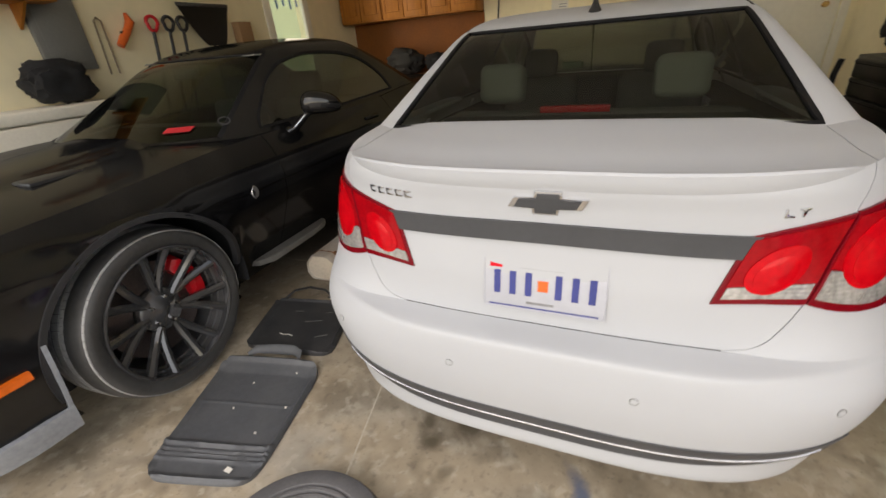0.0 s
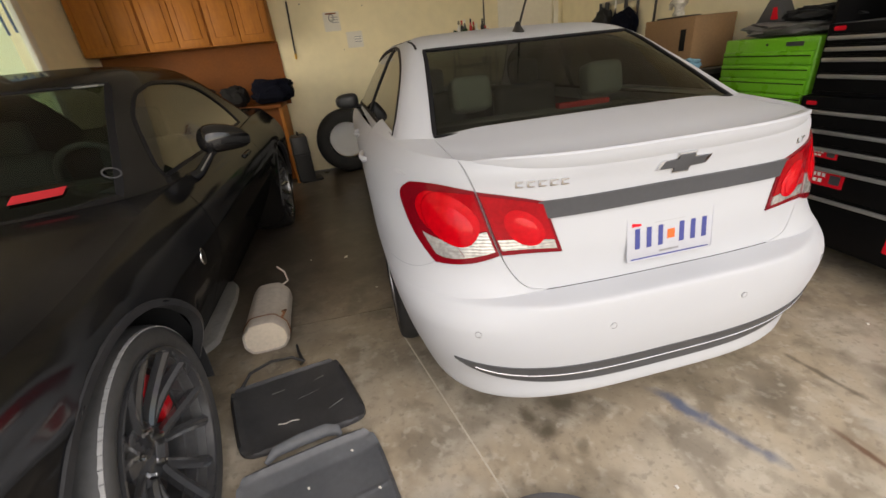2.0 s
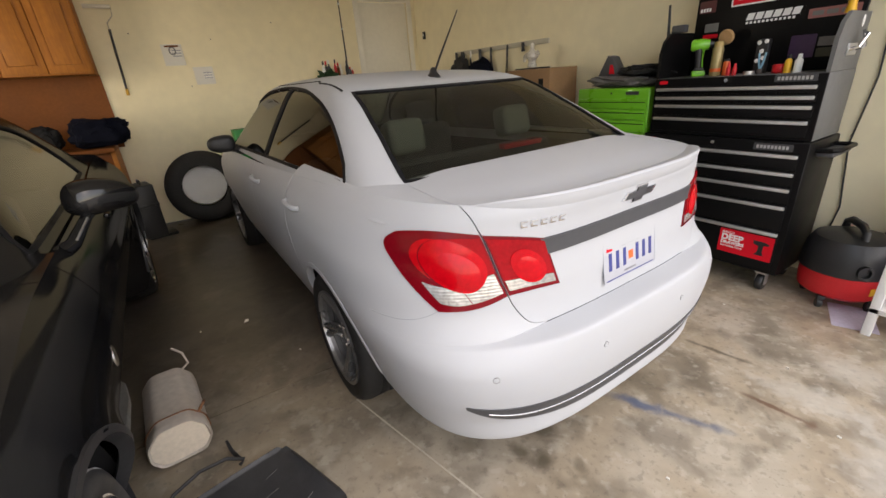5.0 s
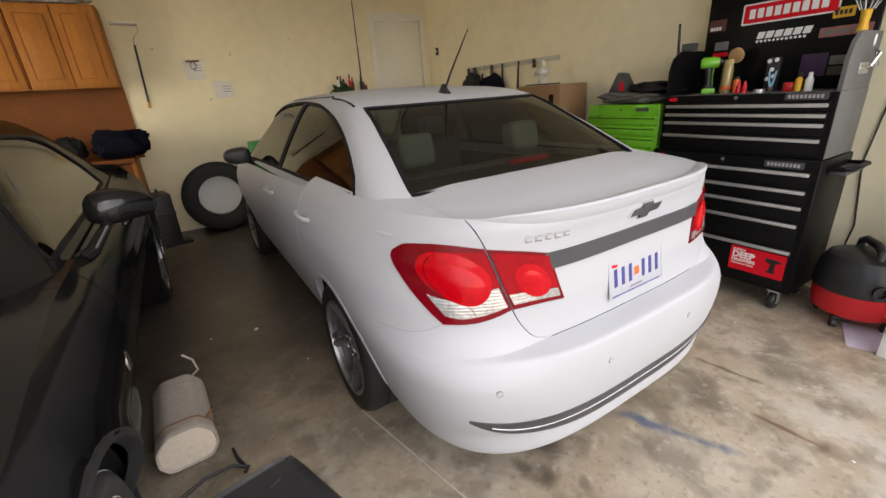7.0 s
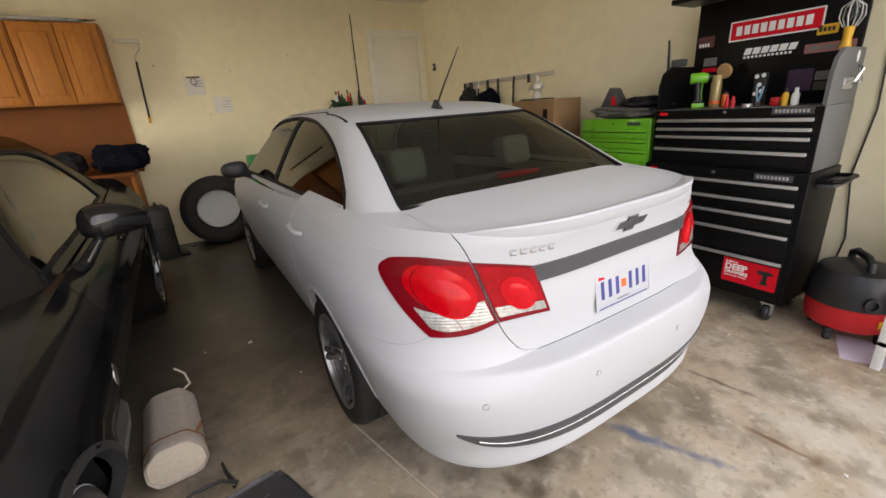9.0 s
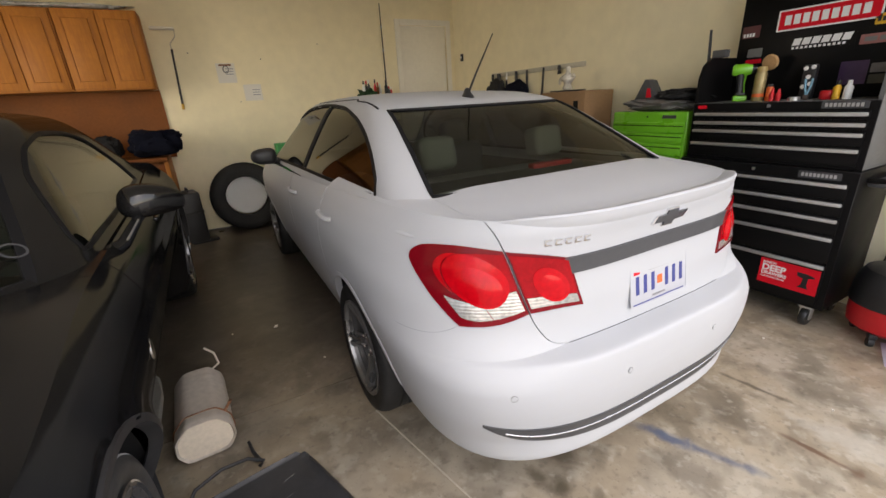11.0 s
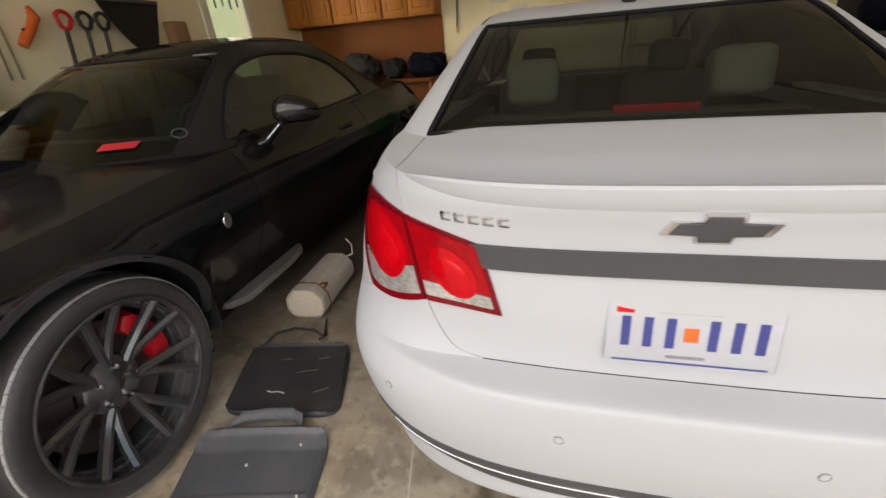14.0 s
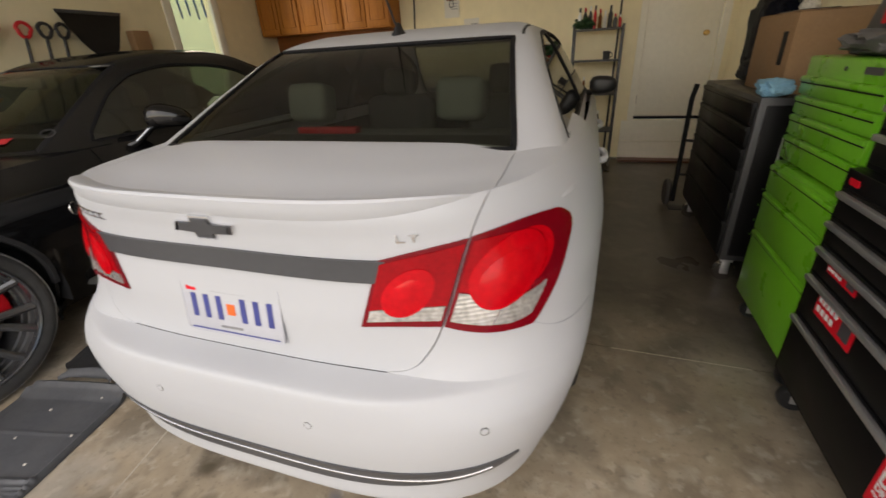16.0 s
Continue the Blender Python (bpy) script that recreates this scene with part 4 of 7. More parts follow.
    for x in (-0.684, -0.25, 0.25, 0.684):
        z = 0.565 if abs(x) < 0.5 else 0.58
        u = body.u_of_x(x, z)
        p, n = body.at(u, z), body.normal(u, z)
        q = n.to_track_quat("Z", "Y").to_matrix().to_4x4()
        sensor = part("parking_sensor", lathe([(0.0, 0.0022), (0.0085, 0.002), (0.0105, -0.004), (0.0, -0.004)], 20, Matrix.Translation(p) @ q), CAR_WHITE, bumper)
        part("sensor_ring", lathe([(0.0105, -0.003), (0.0105, 0.001), (0.0117, 0.001), (0.0117, -0.003)], 20, Matrix.Translation(p) @ q, True), GREY_PANEL, sensor)

    # number plate, its writing as plain bars
    mp = Matrix.Translation((0.0, 0.002, 0.810)) @ Matrix.Rotation(radians(90 - 8), 4, "X") @ Matrix.Diagonal((1.045, 0.985, 1, 1))
    plate = part("number_plate", prism(rounded(0.304, 0.154, 0.008), 0.004, mp, 0.0015), PLATE, trunk, "white number plate with plain blue bars")
    for i, x in enumerate((-0.118, -0.077, -0.036, 0.040, 0.081, 0.122)):
        part("plate_bar", box(x - 0.0085, x + 0.0085, -0.036, 0.034, 0.004, 0.0052, 0, 1, mp), BLUE_INK, plate)
    part("plate_sticker", box(-0.012, 0.014, -0.018, 0.014, 0.004, 0.0056, 0, 1, mp), ORANGE, plate)
    for x0, x1, y0, y1, mt in ((-0.12, 0.13, 0.066, 0.0715, RED_PRINT), (-0.06, 0.05, 0.045, 0.056, GREY_TAPE), (-0.138, -0.105, 0.042, 0.055, RED_PRINT), (-0.14, 0.14, -0.0735, -0.0695, BLUE_INK), (-0.04, 0.03, -0.060, -0.053, GREY_TAPE)):
        part("plate_band", box(x0, x1, y0, y1, 0.004, 0.005, 0, 1, mp), mt, plate)
    bm = bmesh.new()
    add_tube(bm, [mp @ Vector((x, y, 0.004)) for x, y in rounded(0.307, 0.157, 0.009)], 0.0022, 6, True)
    part("plate_frame", bm, PLATE, plate, "thin clear-white plate frame")

    # emblem and badges as plain shapes
    def badge(name, outline, x, z, d, mat, scale=1.0, lift=0.0, parent=trunk, label=""):
        u = body.u_of_x(x, z)
        p, n = body.off(u, z, lift), body.normal(u, z)
        q = n.to_track_quat("Z", "Y").to_matrix().to_4x4()
        return part(name, prism([(a * scale, b * scale) for a, b in outline], d, Matrix.Translation(p) @ q, 0.0015), mat, parent, label)
    cross = [(-0.090, -0.014), (-0.032, -0.014), (-0.032, -0.032), (0.026, -0.032), (0.026, -0.014), (0.078, -0.014), (0.092, 0.014), (0.034, 0.014), (0.034, 0.032), (-0.026, 0.032), (-0.026, 0.014), (-0.074, 0.014)]
    em = badge("emblem", cross, 0.003, 1.048, 0.007, CHROME, 1.06, -0.001, trunk, "chrome-edged dark cross-shaped emblem")
    badge("emblem_face", cross, 0.003, 1.048, 0.003, SATIN_GREY, 0.89, 0.0058, em)
    for i in range(5):
        x = -0.520 + 0.0325 * i
        badge("badge_bar", [(-0.012, -0.011), (0.012, -0.011), (0.012, -0.006), (-0.007, -0.006), (-0.007, 0.006), (0.012, 0.006), (0.012, 0.011), (-0.012, 0.011)], x + 0.012, 1.043, 0.004, CHROME)
    badge("badge_bar", [(-0.013, -0.012), (0.012, -0.012), (0.012, -0.007), (-0.007, -0.007), (-0.007, 0.012), (-0.013, 0.012)], 0.492, 1.037, 0.004, CHROME, 0.85)
    badge("badge_bar", [(-0.003, -0.012), (0.003, -0.012), (0.003, 0.007), (0.013, 0.007), (0.013, 0.012), (-0.013, 0.012), (-0.013, 0.007), (-0.003, 0.007)], 0.518, 1.037, 0.004, CHROME, 0.85)

    # greenhouse
    top = Hull(w=[(1.0, 0.86), (1.115, 0.80), (1.2, 0.757), (1.35, 0.672), (1.44, 0.615), (1.5, 0.545), (1.53, 0.40), (1.54, 0.2)],
               y0=[(1.0, 0.14), (1.13, 0.44), (1.30, 0.765), (1.45, 1.10), (1.50, 1.38), (1.53, 1.80), (1.54, 2.0)],
               y1=[(1.0, 3.80), (1.13, 3.50), (1.30, 3.17), (1.45, 2.86), (1.50, 2.68), (1.53, 2.40), (1.54, 2.25)],
               l0=[(1.0, 0.36), (1.13, 0.35), (1.45, 0.28), (1.54, 0.11)], l1=[(1.0, 0.42), (1.45, 0.24), (1.54, 0.11)], n0=4.0, n1=3.0)
    low = smooth_table([(0.72, 1.115), (1.3, 1.100), (2.2, 1.085), (3.4, 1.06)])
    high = smooth_table([(0.72, 1.12), (0.80, 1.175), (0.95, 1.26), (1.15, 1.345), (1.4, 1.415), (1.75, 1.466), (2.2, 1.484), (2.55, 1.468), (2.8, 1.41), (3.05, 1.30), (3.25, 1.18), (3.42, 1.065)])
    glass_half = lambda z: lerp(0.669, 0.556, (z - 1.130) / 0.315)

    def kill(c):
        if c.y < 1.35 and 1.138 < c.z < 1.440 and abs(c.x) < glass_half(c.z) - 0.006:
            return True
        if 0.74 < c.y < 3.38 and low(c.y) + 0.006 < c.z < high(c.y) - 0.006 and abs(c.x) > 0.5:
            return True
        return c.y > 2.4 and 1.10 < c.z < 1.45 and abs(c.x) < top.w(c.z) * 0.86
    zk = [1.04 + 0.008 * i for i in range(56)] + [1.492, 1.502, 1.511, 1.519, 1.526, 1.532, 1.536, 1.54]

    def f(s, t):
        z = zk[int(round(t * (len(zk) - 1)))]
        return top.at(lerp(-3, 3, s), z)
    mesh_between("roof_shell", f, 480, len(zk) - 1, CAR_WHITE, car, kill, (0, 2, 1.2))
    skin("roof_crown", lambda s, t: Vector((top.at(3 * t, 1.54).x * (2 * s - 1), top.at(3 * t, 1.54).y, 1.54)), 8, 20, CAR_WHITE, car, 0, (), "", (0, 2, 1))
    # rear glass with its black border
    def f(s, t):
        z = lerp(1.126, 1.447, t)
        u = top.u_of_x(glass_half(z) + 0.003, z)
        return top.off(lerp(-u, u, s), z, -0.004)
    skin("rear_window", f, 40, 30, SMOKE_GLASS, car, 0, (), "smoked rear window", (0, 2, 1))
    edge = []
    for i in range(25):
        z = lerp(1.134, 1.440, i / 24)
        edge.append((top.u_of_x(glass_half(z) - 0.008, z), z))
    loop = [(-u, z) for u, z in edge] + [(lerp(-edge[-1][0], edge[-1][0], i / 20), 1.440) for i in range(1, 20)] + edge[::-1] + [(lerp(edge[0][0], -edge[0][0], i / 20), 1.134) for i in range(1, 20)]
    hull_ribbon("window_border", top, loop, 0.022, TRIM, car, 0.002, True, "black ceramic window border")
    for sign in (1, -1):
        def f(s, t):
            y = lerp(0.735, 3.38, s)
            z = lerp(low(y) - 0.005, high(y) + 0.006, t)
            return top.off(top.u_of_y(y, z, sign), z, -0.006)
        skin("side_window", f, 60, 12, SIDE_GLASS, car, 0, (), "dark tinted side window", (0, 2, 1))
        ys = [lerp(0.745, 3.36, i / 50) for i in range(51)]
        loop = [(top.u_of_y(y, low(y), sign), low(y)) for y in ys] + [(top.u_of_y(y, high(y), sign), high(y)) for y in ys[::-1][1:-1]]
        hull_ribbon("window_trim", top, loop, 0.022, TRIM, car, 0.003, True)
        hull_ribbon("pillar_cover", top, [(top.u_of_y(2.12 - 0.25 * (z - 1.08), z, sign), z) for z in [lerp(low(2.1), high(2.1), i / 10) for i in range(11)]], 0.07, TRIM, car, 0.002)
        # roof ditch line
        ditch = [(sign * top.u_of_x(0.578 - 0.35 * (z - 1.447), z), z) for z in [lerp(1.447, 1.504, i / 14) for i in range(15)]]
        ditch += [(top.u_of_y(y, 1.504, sign), 1.504) for y in [lerp(top.at(*ditch[-1]).y + 0.06, 2.5, i / 20) for i in range(21)]]
        hull_ribbon("roof_ditch", top, ditch, 0.014, TRIM, car, 0.001)
        door_mirror(car, (sign * 0.83, 3.02, 1.05), (sign * 0.885, 3.00, 1.055), (0.205, 0.13, 0.155), BLACK_PLASTIC, CHROME)

    # windscreen and hood at the far end
    def f(s, t):
        z = lerp(1.06, 1.47, t)
        u = top.u_of_x(top.w(z) * 0.88, z, 1)
        return top.off(lerp(u, 3, 2 * s) if s < 0.5 else -lerp(3, u, 2 * s - 1), z, -0.004)
    skin("windscreen", f, 40, 16, SMOKE_GLASS, car, 0, (), "", (0, 2, 1))

    def f(s, t):
        y = lerp(3.28, 4.42, t)
        xo = body.at(body.u_of_y(y, ztop(y)), ztop(y)).x
        x = lerp(-xo, xo, s)
        return Vector((x, y, ztop(y) + 0.03 * (1 - (x / max(xo, 0.01)) ** 2)))
    skin("hood", f, 20, 20, CAR_WHITE, car, 0.01, (), "", cen)

    def f(s, t):
        z = lerp(0.22, 0.72, t)
        ua = body.u_of_y(4.2, z, 1)
        return body.at(lerp(ua, 3, 2 * s) if s < 0.5 else -lerp(3, ua, 2 * s - 1), z)
    skin("front_bumper", f, 40, 16, CAR_WHITE, car, 0.01, (), "", cen)

    # cabin: parcel shelf, seats and head restraints, brake lamp
    part("parcel_shelf", box(-0.62, 0.62, 0.50, 1.0, 1.06, 1.09, 0.01), CABIN, car)
    part("cabin_floor", box(-0.72, 0.72, 0.95, 3.3, 0.34, 0.40), CABIN, car)
    part("dashboard", box(-0.7, 0.7, 3.0, 3.4, 0.75, 1.07, 0.05, 3), CABIN, car)
    part("headliner", box(-0.5, 0.5, 1.35, 2.6, 1.455, 1.465, 0.003), SEAT, car)
    part("rear_seat", box(-0.62, 0.62, 0.93, 1.10, 0.42, 1.10, 0.05, 3), SEAT, car, "pale grey rear bench seat")
    for x, y, z in ((-0.36, 1.03, 1.15), (0.36, 1.03, 1.15), (-0.36, 2.05, 1.17), (0.36, 2.05, 1.17)):
        bm = bmesh.new()
        bmesh.ops.create_cube(bm, size=1)
        bmesh.ops.bevel(bm, geom=bm.edges[:], offset=0.24, segments=5, affect="EDGES", profile=0.55)
        bmesh.ops.transform(bm, matrix=Matrix.Translation((x, y, z + 0.068)) @ Matrix.Rotation(radians(-12), 4, "X") @ Matrix.Diagonal((0.20, 0.12, 0.165, 1)), verts=bm.verts)
        part("head_restraint", bm, HEADREST if y < 1.5 else SEAT, car, "pale grey head restraint")
    for x in (-0.36, 0.36):
        part("front_seat", box(x - 0.24, x + 0.24, 1.95, 2.12, 0.4, 1.16, 0.07, 4), SEAT, car)
    part("brake_lamp", box(-0.115, 0.115, 0.585, 0.625, 1.150, 1.172, 0.004, 2, Matrix.Translation((0, -0.02, 0.012))), RED_BRIGHT, car, "red high-mounted brake lamp")
    # roof aerial
    fin = part("aerial_base", lathe([(0.0, 0.055), (0.012, 0.050), (0.022, 0.025), (0.036, 0.006), (0.040, -0.012), (0.0, -0.012)], 20, Matrix.Translation((0, 1.27, 1.478)) @ Matrix.Diagonal((0.8, 1.5, 1, 1))), BLACK_PLASTIC, car)
    part("aerial", tube([(0, 1.26, 1.50), (0.0, 1.19, 1.585), (0.0, 1.02, 1.77)], [0.006, 0.0055, 0.0022], 8), BLACK_PLASTIC, fin, "black whip aerial")
    return car


white_sedan()

# ---- the black coupe ----
SILL = material("dusty dark grey plastic", (0.12, 0.118, 0.11), 0.5, var=0.25, scale=5, dust=0.5, dust_col=(0.24, 0.22, 0.19))
ARCH_PLASTIC = material("satin black arch plastic", (0.030, 0.030, 0.032), 0.38, var=0.2, scale=6, spec=0.4)


def black_coupe():
    car = thing("black_coupe", "glossy black two-door muscle coupe, dusty, parked nose-out", "car", pose(-2.605, 0, 0, 0, 0, 1.6))
    body = Hull(w=[(0.16, 0.89), (0.3, 0.935), (0.5, 0.955), (0.72, 0.965), (0.86, 0.955), (0.96, 0.915), (1.03, 0.86), (1.10, 0.80)],
                y0=[(0.16, -0.92), (0.3, -1.0), (0.5, -1.03), (0.75, -1.0), (0.88, -0.93), (1.10, -0.80)],
                y1=[(0.16, 3.95), (0.4, 4.08), (0.8, 4.10), (1.10, 4.02)],
                l0=[(0.16, 0.52), (0.8, 0.60), (1.10, 0.50)], l1=[(0.16, 0.5), (1.10, 0.55)], n0=3.6, n1=3.6)
    # the nose draws in ahead of the front wheels
    body.squeeze = smooth_table([(-2.0, 0.962), (-0.60, 0.962), (-0.50, 0.965), (-0.35, 0.982), (-0.18, 0.997), (-0.05, 1.0), (6.0, 1.0)])
    ztop = smooth_table([(-1.0, 0.88), (-0.6, 0.945), (0.0, 0.985), (0.6, 1.02), (1.2, 1.025), (2.0, 1.03), (2.6, 1.065), (3.2, 1.085), (4.1, 1.08)])
    hf, hr, rw = (-0.045, 0.397), (3.08, 0.397), 0.396
    arch = [(hf[0] - 0.02, hf[1], 0.462), (hr[0], hr[1], 0.432)]
    cen = (0, 1.5, 0.6)

    # the flank falls in below its shoulder
    tuck = smooth_table([(0.16, 0.20), (0.25, 0.19), (0.3, 0.172), (0.4, 0.124), (0.5, 0.076), (0.6, 0.036), (0.7, 0.006), (0.78, 0.0)])

    def panel(name, ya, yb, za, sign, ns, nt, zb=None, label=""):
        def f(s, t):
            y = lerp(ya + 0.003, yb - 0.003, s)
            z = lerp(za, zb or ztop(y), t)
            y = max(y, body.y0(z) + 0.03)
            p = body.at(body.u_of_y(y, z, sign), z)
            # crease along the flank and flared arches
            flare = sum(0.010 * math.exp(-((math.hypot(p.y - cy, p.z - cz) - r) / 0.05) ** 2) for cy, cz, r in arch)
            p.x += sign * (flare + 0.008 * math.exp(-((z - 0.80) / 0.02) ** 2) - 0.012 * math.exp(-((z - 0.55) / 0.10) ** 2) * math.exp(-((p.y - 1.5) / 0.8) ** 4))
            k = min(1, max(0, (p.y - 0.30) / 0.16)) * min(1, max(0, (2.66 - p.y) / 0.16))
            p.x -= sign * tuck(p.z) * k * k * (3 - 2 * k)
            p.x += sign * 0.030 * math.exp(-((p.y - 3.0) / 0.45) ** 2) * math.exp(-((z - 0.93) / 0.13) ** 2)
            return p
        return skin(name, f, ns, nt, CAR_BLACK, car, 0.014, arch, label, cen)
    for sign in (1, -1):
        panel("front_fender", -0.78, 0.82, 0.20, sign, 90, 40)
        panel("door", 0.82, 2.28, 0.26, sign, 60, 40)
        panel("quarter_panel", 2.28, 3.85, 0.22, sign, 90, 40)
        panel("rocker", 0.40, 2.66, 0.19, sign, 40, 4, 0.252)
        for cy, cz, r in arch:
            pts, nr = [], []
            for i in range(41):
                a = radians(2 + 188 * i / 40)
                yy, zz = cy + r * math.cos(a), cz + r * math.sin(a)
                p = body.at(body.u_of_y(yy, zz, sign), zz)
                k = min(1, max(0, (p.y - 0.30) / 0.16)) * min(1, max(0, (2.66 - p.y) / 0.16)) if 0.30 < p.y < 2.66 else 0
                p.x += sign * (0.010 - tuck(max(p.z, 0.16)) * k * k * (3 - 2 * k))
                pts.append(p)
                nr.append(Vector((sign, 0, 0)))
            ribbon("arch_lip", pts, nr, 0.026, ARCH_PLASTIC, car, 0.006, 0.03)
            part("wheel_well", wheel_well(sign, 0.54, 0.90, cy, cz, r + 0.03), DARK, car)
        for hy, hz in (hf, hr):
            # only the front tyres get the tread colour lightened for daylight
            wheel(car, pose(sign * (0.782 if hy < 1 else 0.78), hy, hz, 0, 0, (4 if hy < 1 else 0) + (0 if sign > 0 else 180)), rw, 0.325, 0.308, 7, RIM_BLACK, 0.20, radians(110 if sign > 0 else 250), 0.072, None if hy < 1 else BLACK_TYRE, None if hy < 1 else BLACK_TYRE, 0.344 * sign)
        # nose corner
        stalk = part("mirror_stalk", tube([(sign * 0.845, 1.03, 0.985), (sign * 0.90, 1.072, 1.01), (sign * 0.955, 1.145, 1.083), (sign * 0.975, 1.19, 1.10)], [0.034, 0.024, 0.018, 0.02], 12), CAR_BLACK, car)
        # a dull chrome bar paints the highlight along the stalk
        part("stalk_highlight", tube([(sign * 0.912, 1.060, 1.02), (sign * 0.959, 1.125, 1.082)], 0.006, 8), CHROME_DULL, stalk, "bright bar that paints a highlight on the mirror stalk")
        bm = bmesh.new()
        bmesh.ops.create_uvsphere(bm, u_segments=32, v_segments=20, radius=1)
        for v in bm.verts:
            x, y, z = (math.copysign(abs(q) ** 0.75, q) for q in v.co)
            y = min(y, 0.55)
            v.co = Vector((x * 0.125, y * 0.085, z * 0.066 * (1 - 0.22 * x * sign) + (0.012 * (1 - x * x))))
        bmesh.ops.transform(bm, matrix=Matrix.Translation((sign * 1.01, 1.235, 1.128)) @ Matrix.Rotation(radians(38 * sign), 4, "Z") @ Matrix.Rotation(radians(8 * sign), 4, "Y"), verts=bm.verts)
        part("mirror_housing", bm, CAR_BLACK, car)
        skirt = [(0.735, 0.58), (0.80, 0.60), (0.852, 0.68), (0.852, 1.08), (0.835, 1.22), (0.80, 1.28), (0.735, 1.30)]
        bm = prism([(sign * x, y) for x, y in (skirt if sign > 0 else skirt[::-1])], 0.035, Matrix.Translation((0, 0, 0.275)), 0.008)
        part("sill_blade", bm, SILL, car, "dusty dark grey sill blade")
        p = body.at(body.u_of_y(1.95, 0.93, sign), 0.93)
        part("door_handle", box(p.x - 0.012, p.x + 0.014, p.y - 0.1, p.y + 0.1, 0.915, 0.945, 0.01, 3), CAR_BLACK, car)
        p = body.at(body.u_of_y(0.575, 0.77, sign), 0.77)
        part("fender_badge", lathe([(0.0, 0.006), (0.026, 0.005), (0.030, 0.0), (0.0, 0.0)], 20, Matrix.Translation(p + Vector((sign * 0.001, 0, 0))) @ Matrix.Rotation(radians(90 * sign), 4, "Y") @ Matrix.Diagonal((1.25, 0.85, 1, 1))), CHROME, car, "small chrome fender badge")

    def f(s, t):
        z = lerp(0.24, 0.875, t)
        ua = body.u_of_y(-0.78, z, 1)
        return body.at(lerp(-ua, ua, s), z)
    bumper = skin("front_bumper", f, 70, 30, CAR_BLACK, car, 0.02, [arch[0]], "", cen)

    def f(s, t):
        z = lerp(0.185, 0.285, t)
        ua = body.u_of_y(-0.505, z, 1)
        return body.off(lerp(-ua, ua, s), z, lerp(0.034, 0.020, t))
    skin("chin_splitter", f, 90, 5, SPLITTER, bumper, 0.06, (), "grey chin splitter lightened for daylight", cen)
    for sign in (1, -1):
        # a grey strip paints the light that the bumper's rear edge catches
        hull_ribbon("fascia_glint", body, [(body.u_of_y(lerp(-0.515, -0.495, i / 10), z, sign), z) for i, z in enumerate([lerp(0.27, 0.57, k / 10) for k in range(11)])], 0.018, SPLITTER, bumper, 0.020, False, "grey strip painted as the lit fascia edge")

        def f(s, t):
            z = lerp(0.478, 0.508, t)
            return body.off(body.u_of_y(lerp(-0.86, -0.56, s), z, sign), z, 0.024)
        skin("side_marker", f, 14, 3, ORANGE_LENS, bumper, 0.022, (), "amber side marker lamp", cen)

    def f(s, t):
        z = lerp(0.24, 1.08, t)
        ua = body.u_of_y(3.85, z, 1)
        return body.at(lerp(ua, 3, 2 * s) if s < 0.5 else -lerp(3, ua, 2 * s - 1), z)
    skin("rear_bumper", f, 50, 20, CAR_BLACK, car, 0.02, (), "", cen)

    def top_at(y):
        z = ztop(y)
        return abs(body.at(body.u_of_y(max(y, body.y0(z) + 0.03), z), z).x), z

    def sheet(name, ya, yb, bulge):
        def f(s, t):
            y = lerp(ya, yb, t)
            xo, z = top_at(y)
            x = lerp(-xo, xo, s)
            k = abs(x) / max(xo, 0.01)
            return Vector((x, y, z + 0.030 * (1 - k ** 4) + bulge * math.exp(-((abs(x) - 0.0) / 0.34) ** 6)))
        return skin(name, f, 48, 40, CAR_BLACK, car, 0.012, (), "", cen)
    hood = sheet("hood", -0.93, 0.66, 0.028)
    sheet("cowl", 0.665, 0.95, 0.0)
    sheet("deck", 2.3, 4.0, 0.0)
    for sign in (1, -1):
        part("hood_scoop", box(sign * 0.42 - 0.07, sign * 0.42 + 0.07, -0.12, 0.10, 1.0, 1.022, 0.008, 2), BLACK_PLASTIC, hood)
    part("underbody", box(-0.68, 0.68, -0.85, 3.9, 0.18, 0.60, 0.05), DARK, car)
    part("floor_pan", box(-0.70, 0.70, 0.75, 3.2, 0.34, 0.40), DARK, car)

    top = Hull(w=[(0.96, 0.88), (1.1, 0.805), (1.283, 0.705), (1.417, 0.635), (1.49, 0.57), (1.527, 0.46), (1.545, 0.25)],
               y0=[(0.96, 0.26), (1.1, 0.53), (1.283, 0.87), (1.417, 1.14), (1.49, 1.38), (1.527, 1.62), (1.545, 1.8)],
               y1=[(0.96, 3.7), (1.1, 3.42), (1.283, 3.02), (1.417, 2.66), (1.49, 2.42), (1.527, 2.2), (1.545, 2.05)],
               l0=[(0.96, 0.58), (1.1, 0.55), (1.417, 0.40), (1.545, 0.11)], l1=[(0.96, 0.7), (1.417, 0.35), (1.545, 0.11)], n0=2.6, n1=3.0)
    low = smooth_table([(0.9, 1.055), (1.6, 1.06), (2.5, 1.085)])
    high = smooth_table([(0.86, 1.06), (1.0, 1.17), (1.2, 1.31), (1.4, 1.395), (1.7, 1.43), (2.0, 1.42), (2.25, 1.375), (2.42, 1.295), (2.54, 1.175), (2.58, 1.09)])
    front = lambda z: top.w(z) * 0.90

    def kill(c):
        if c.y < 1.75 and 1.05 < c.z < 1.448 and abs(c.x) < front(c.z) - 0.006 and c.y < top.y0(c.z) + 0.42 * top.l0(c.z):
            return True
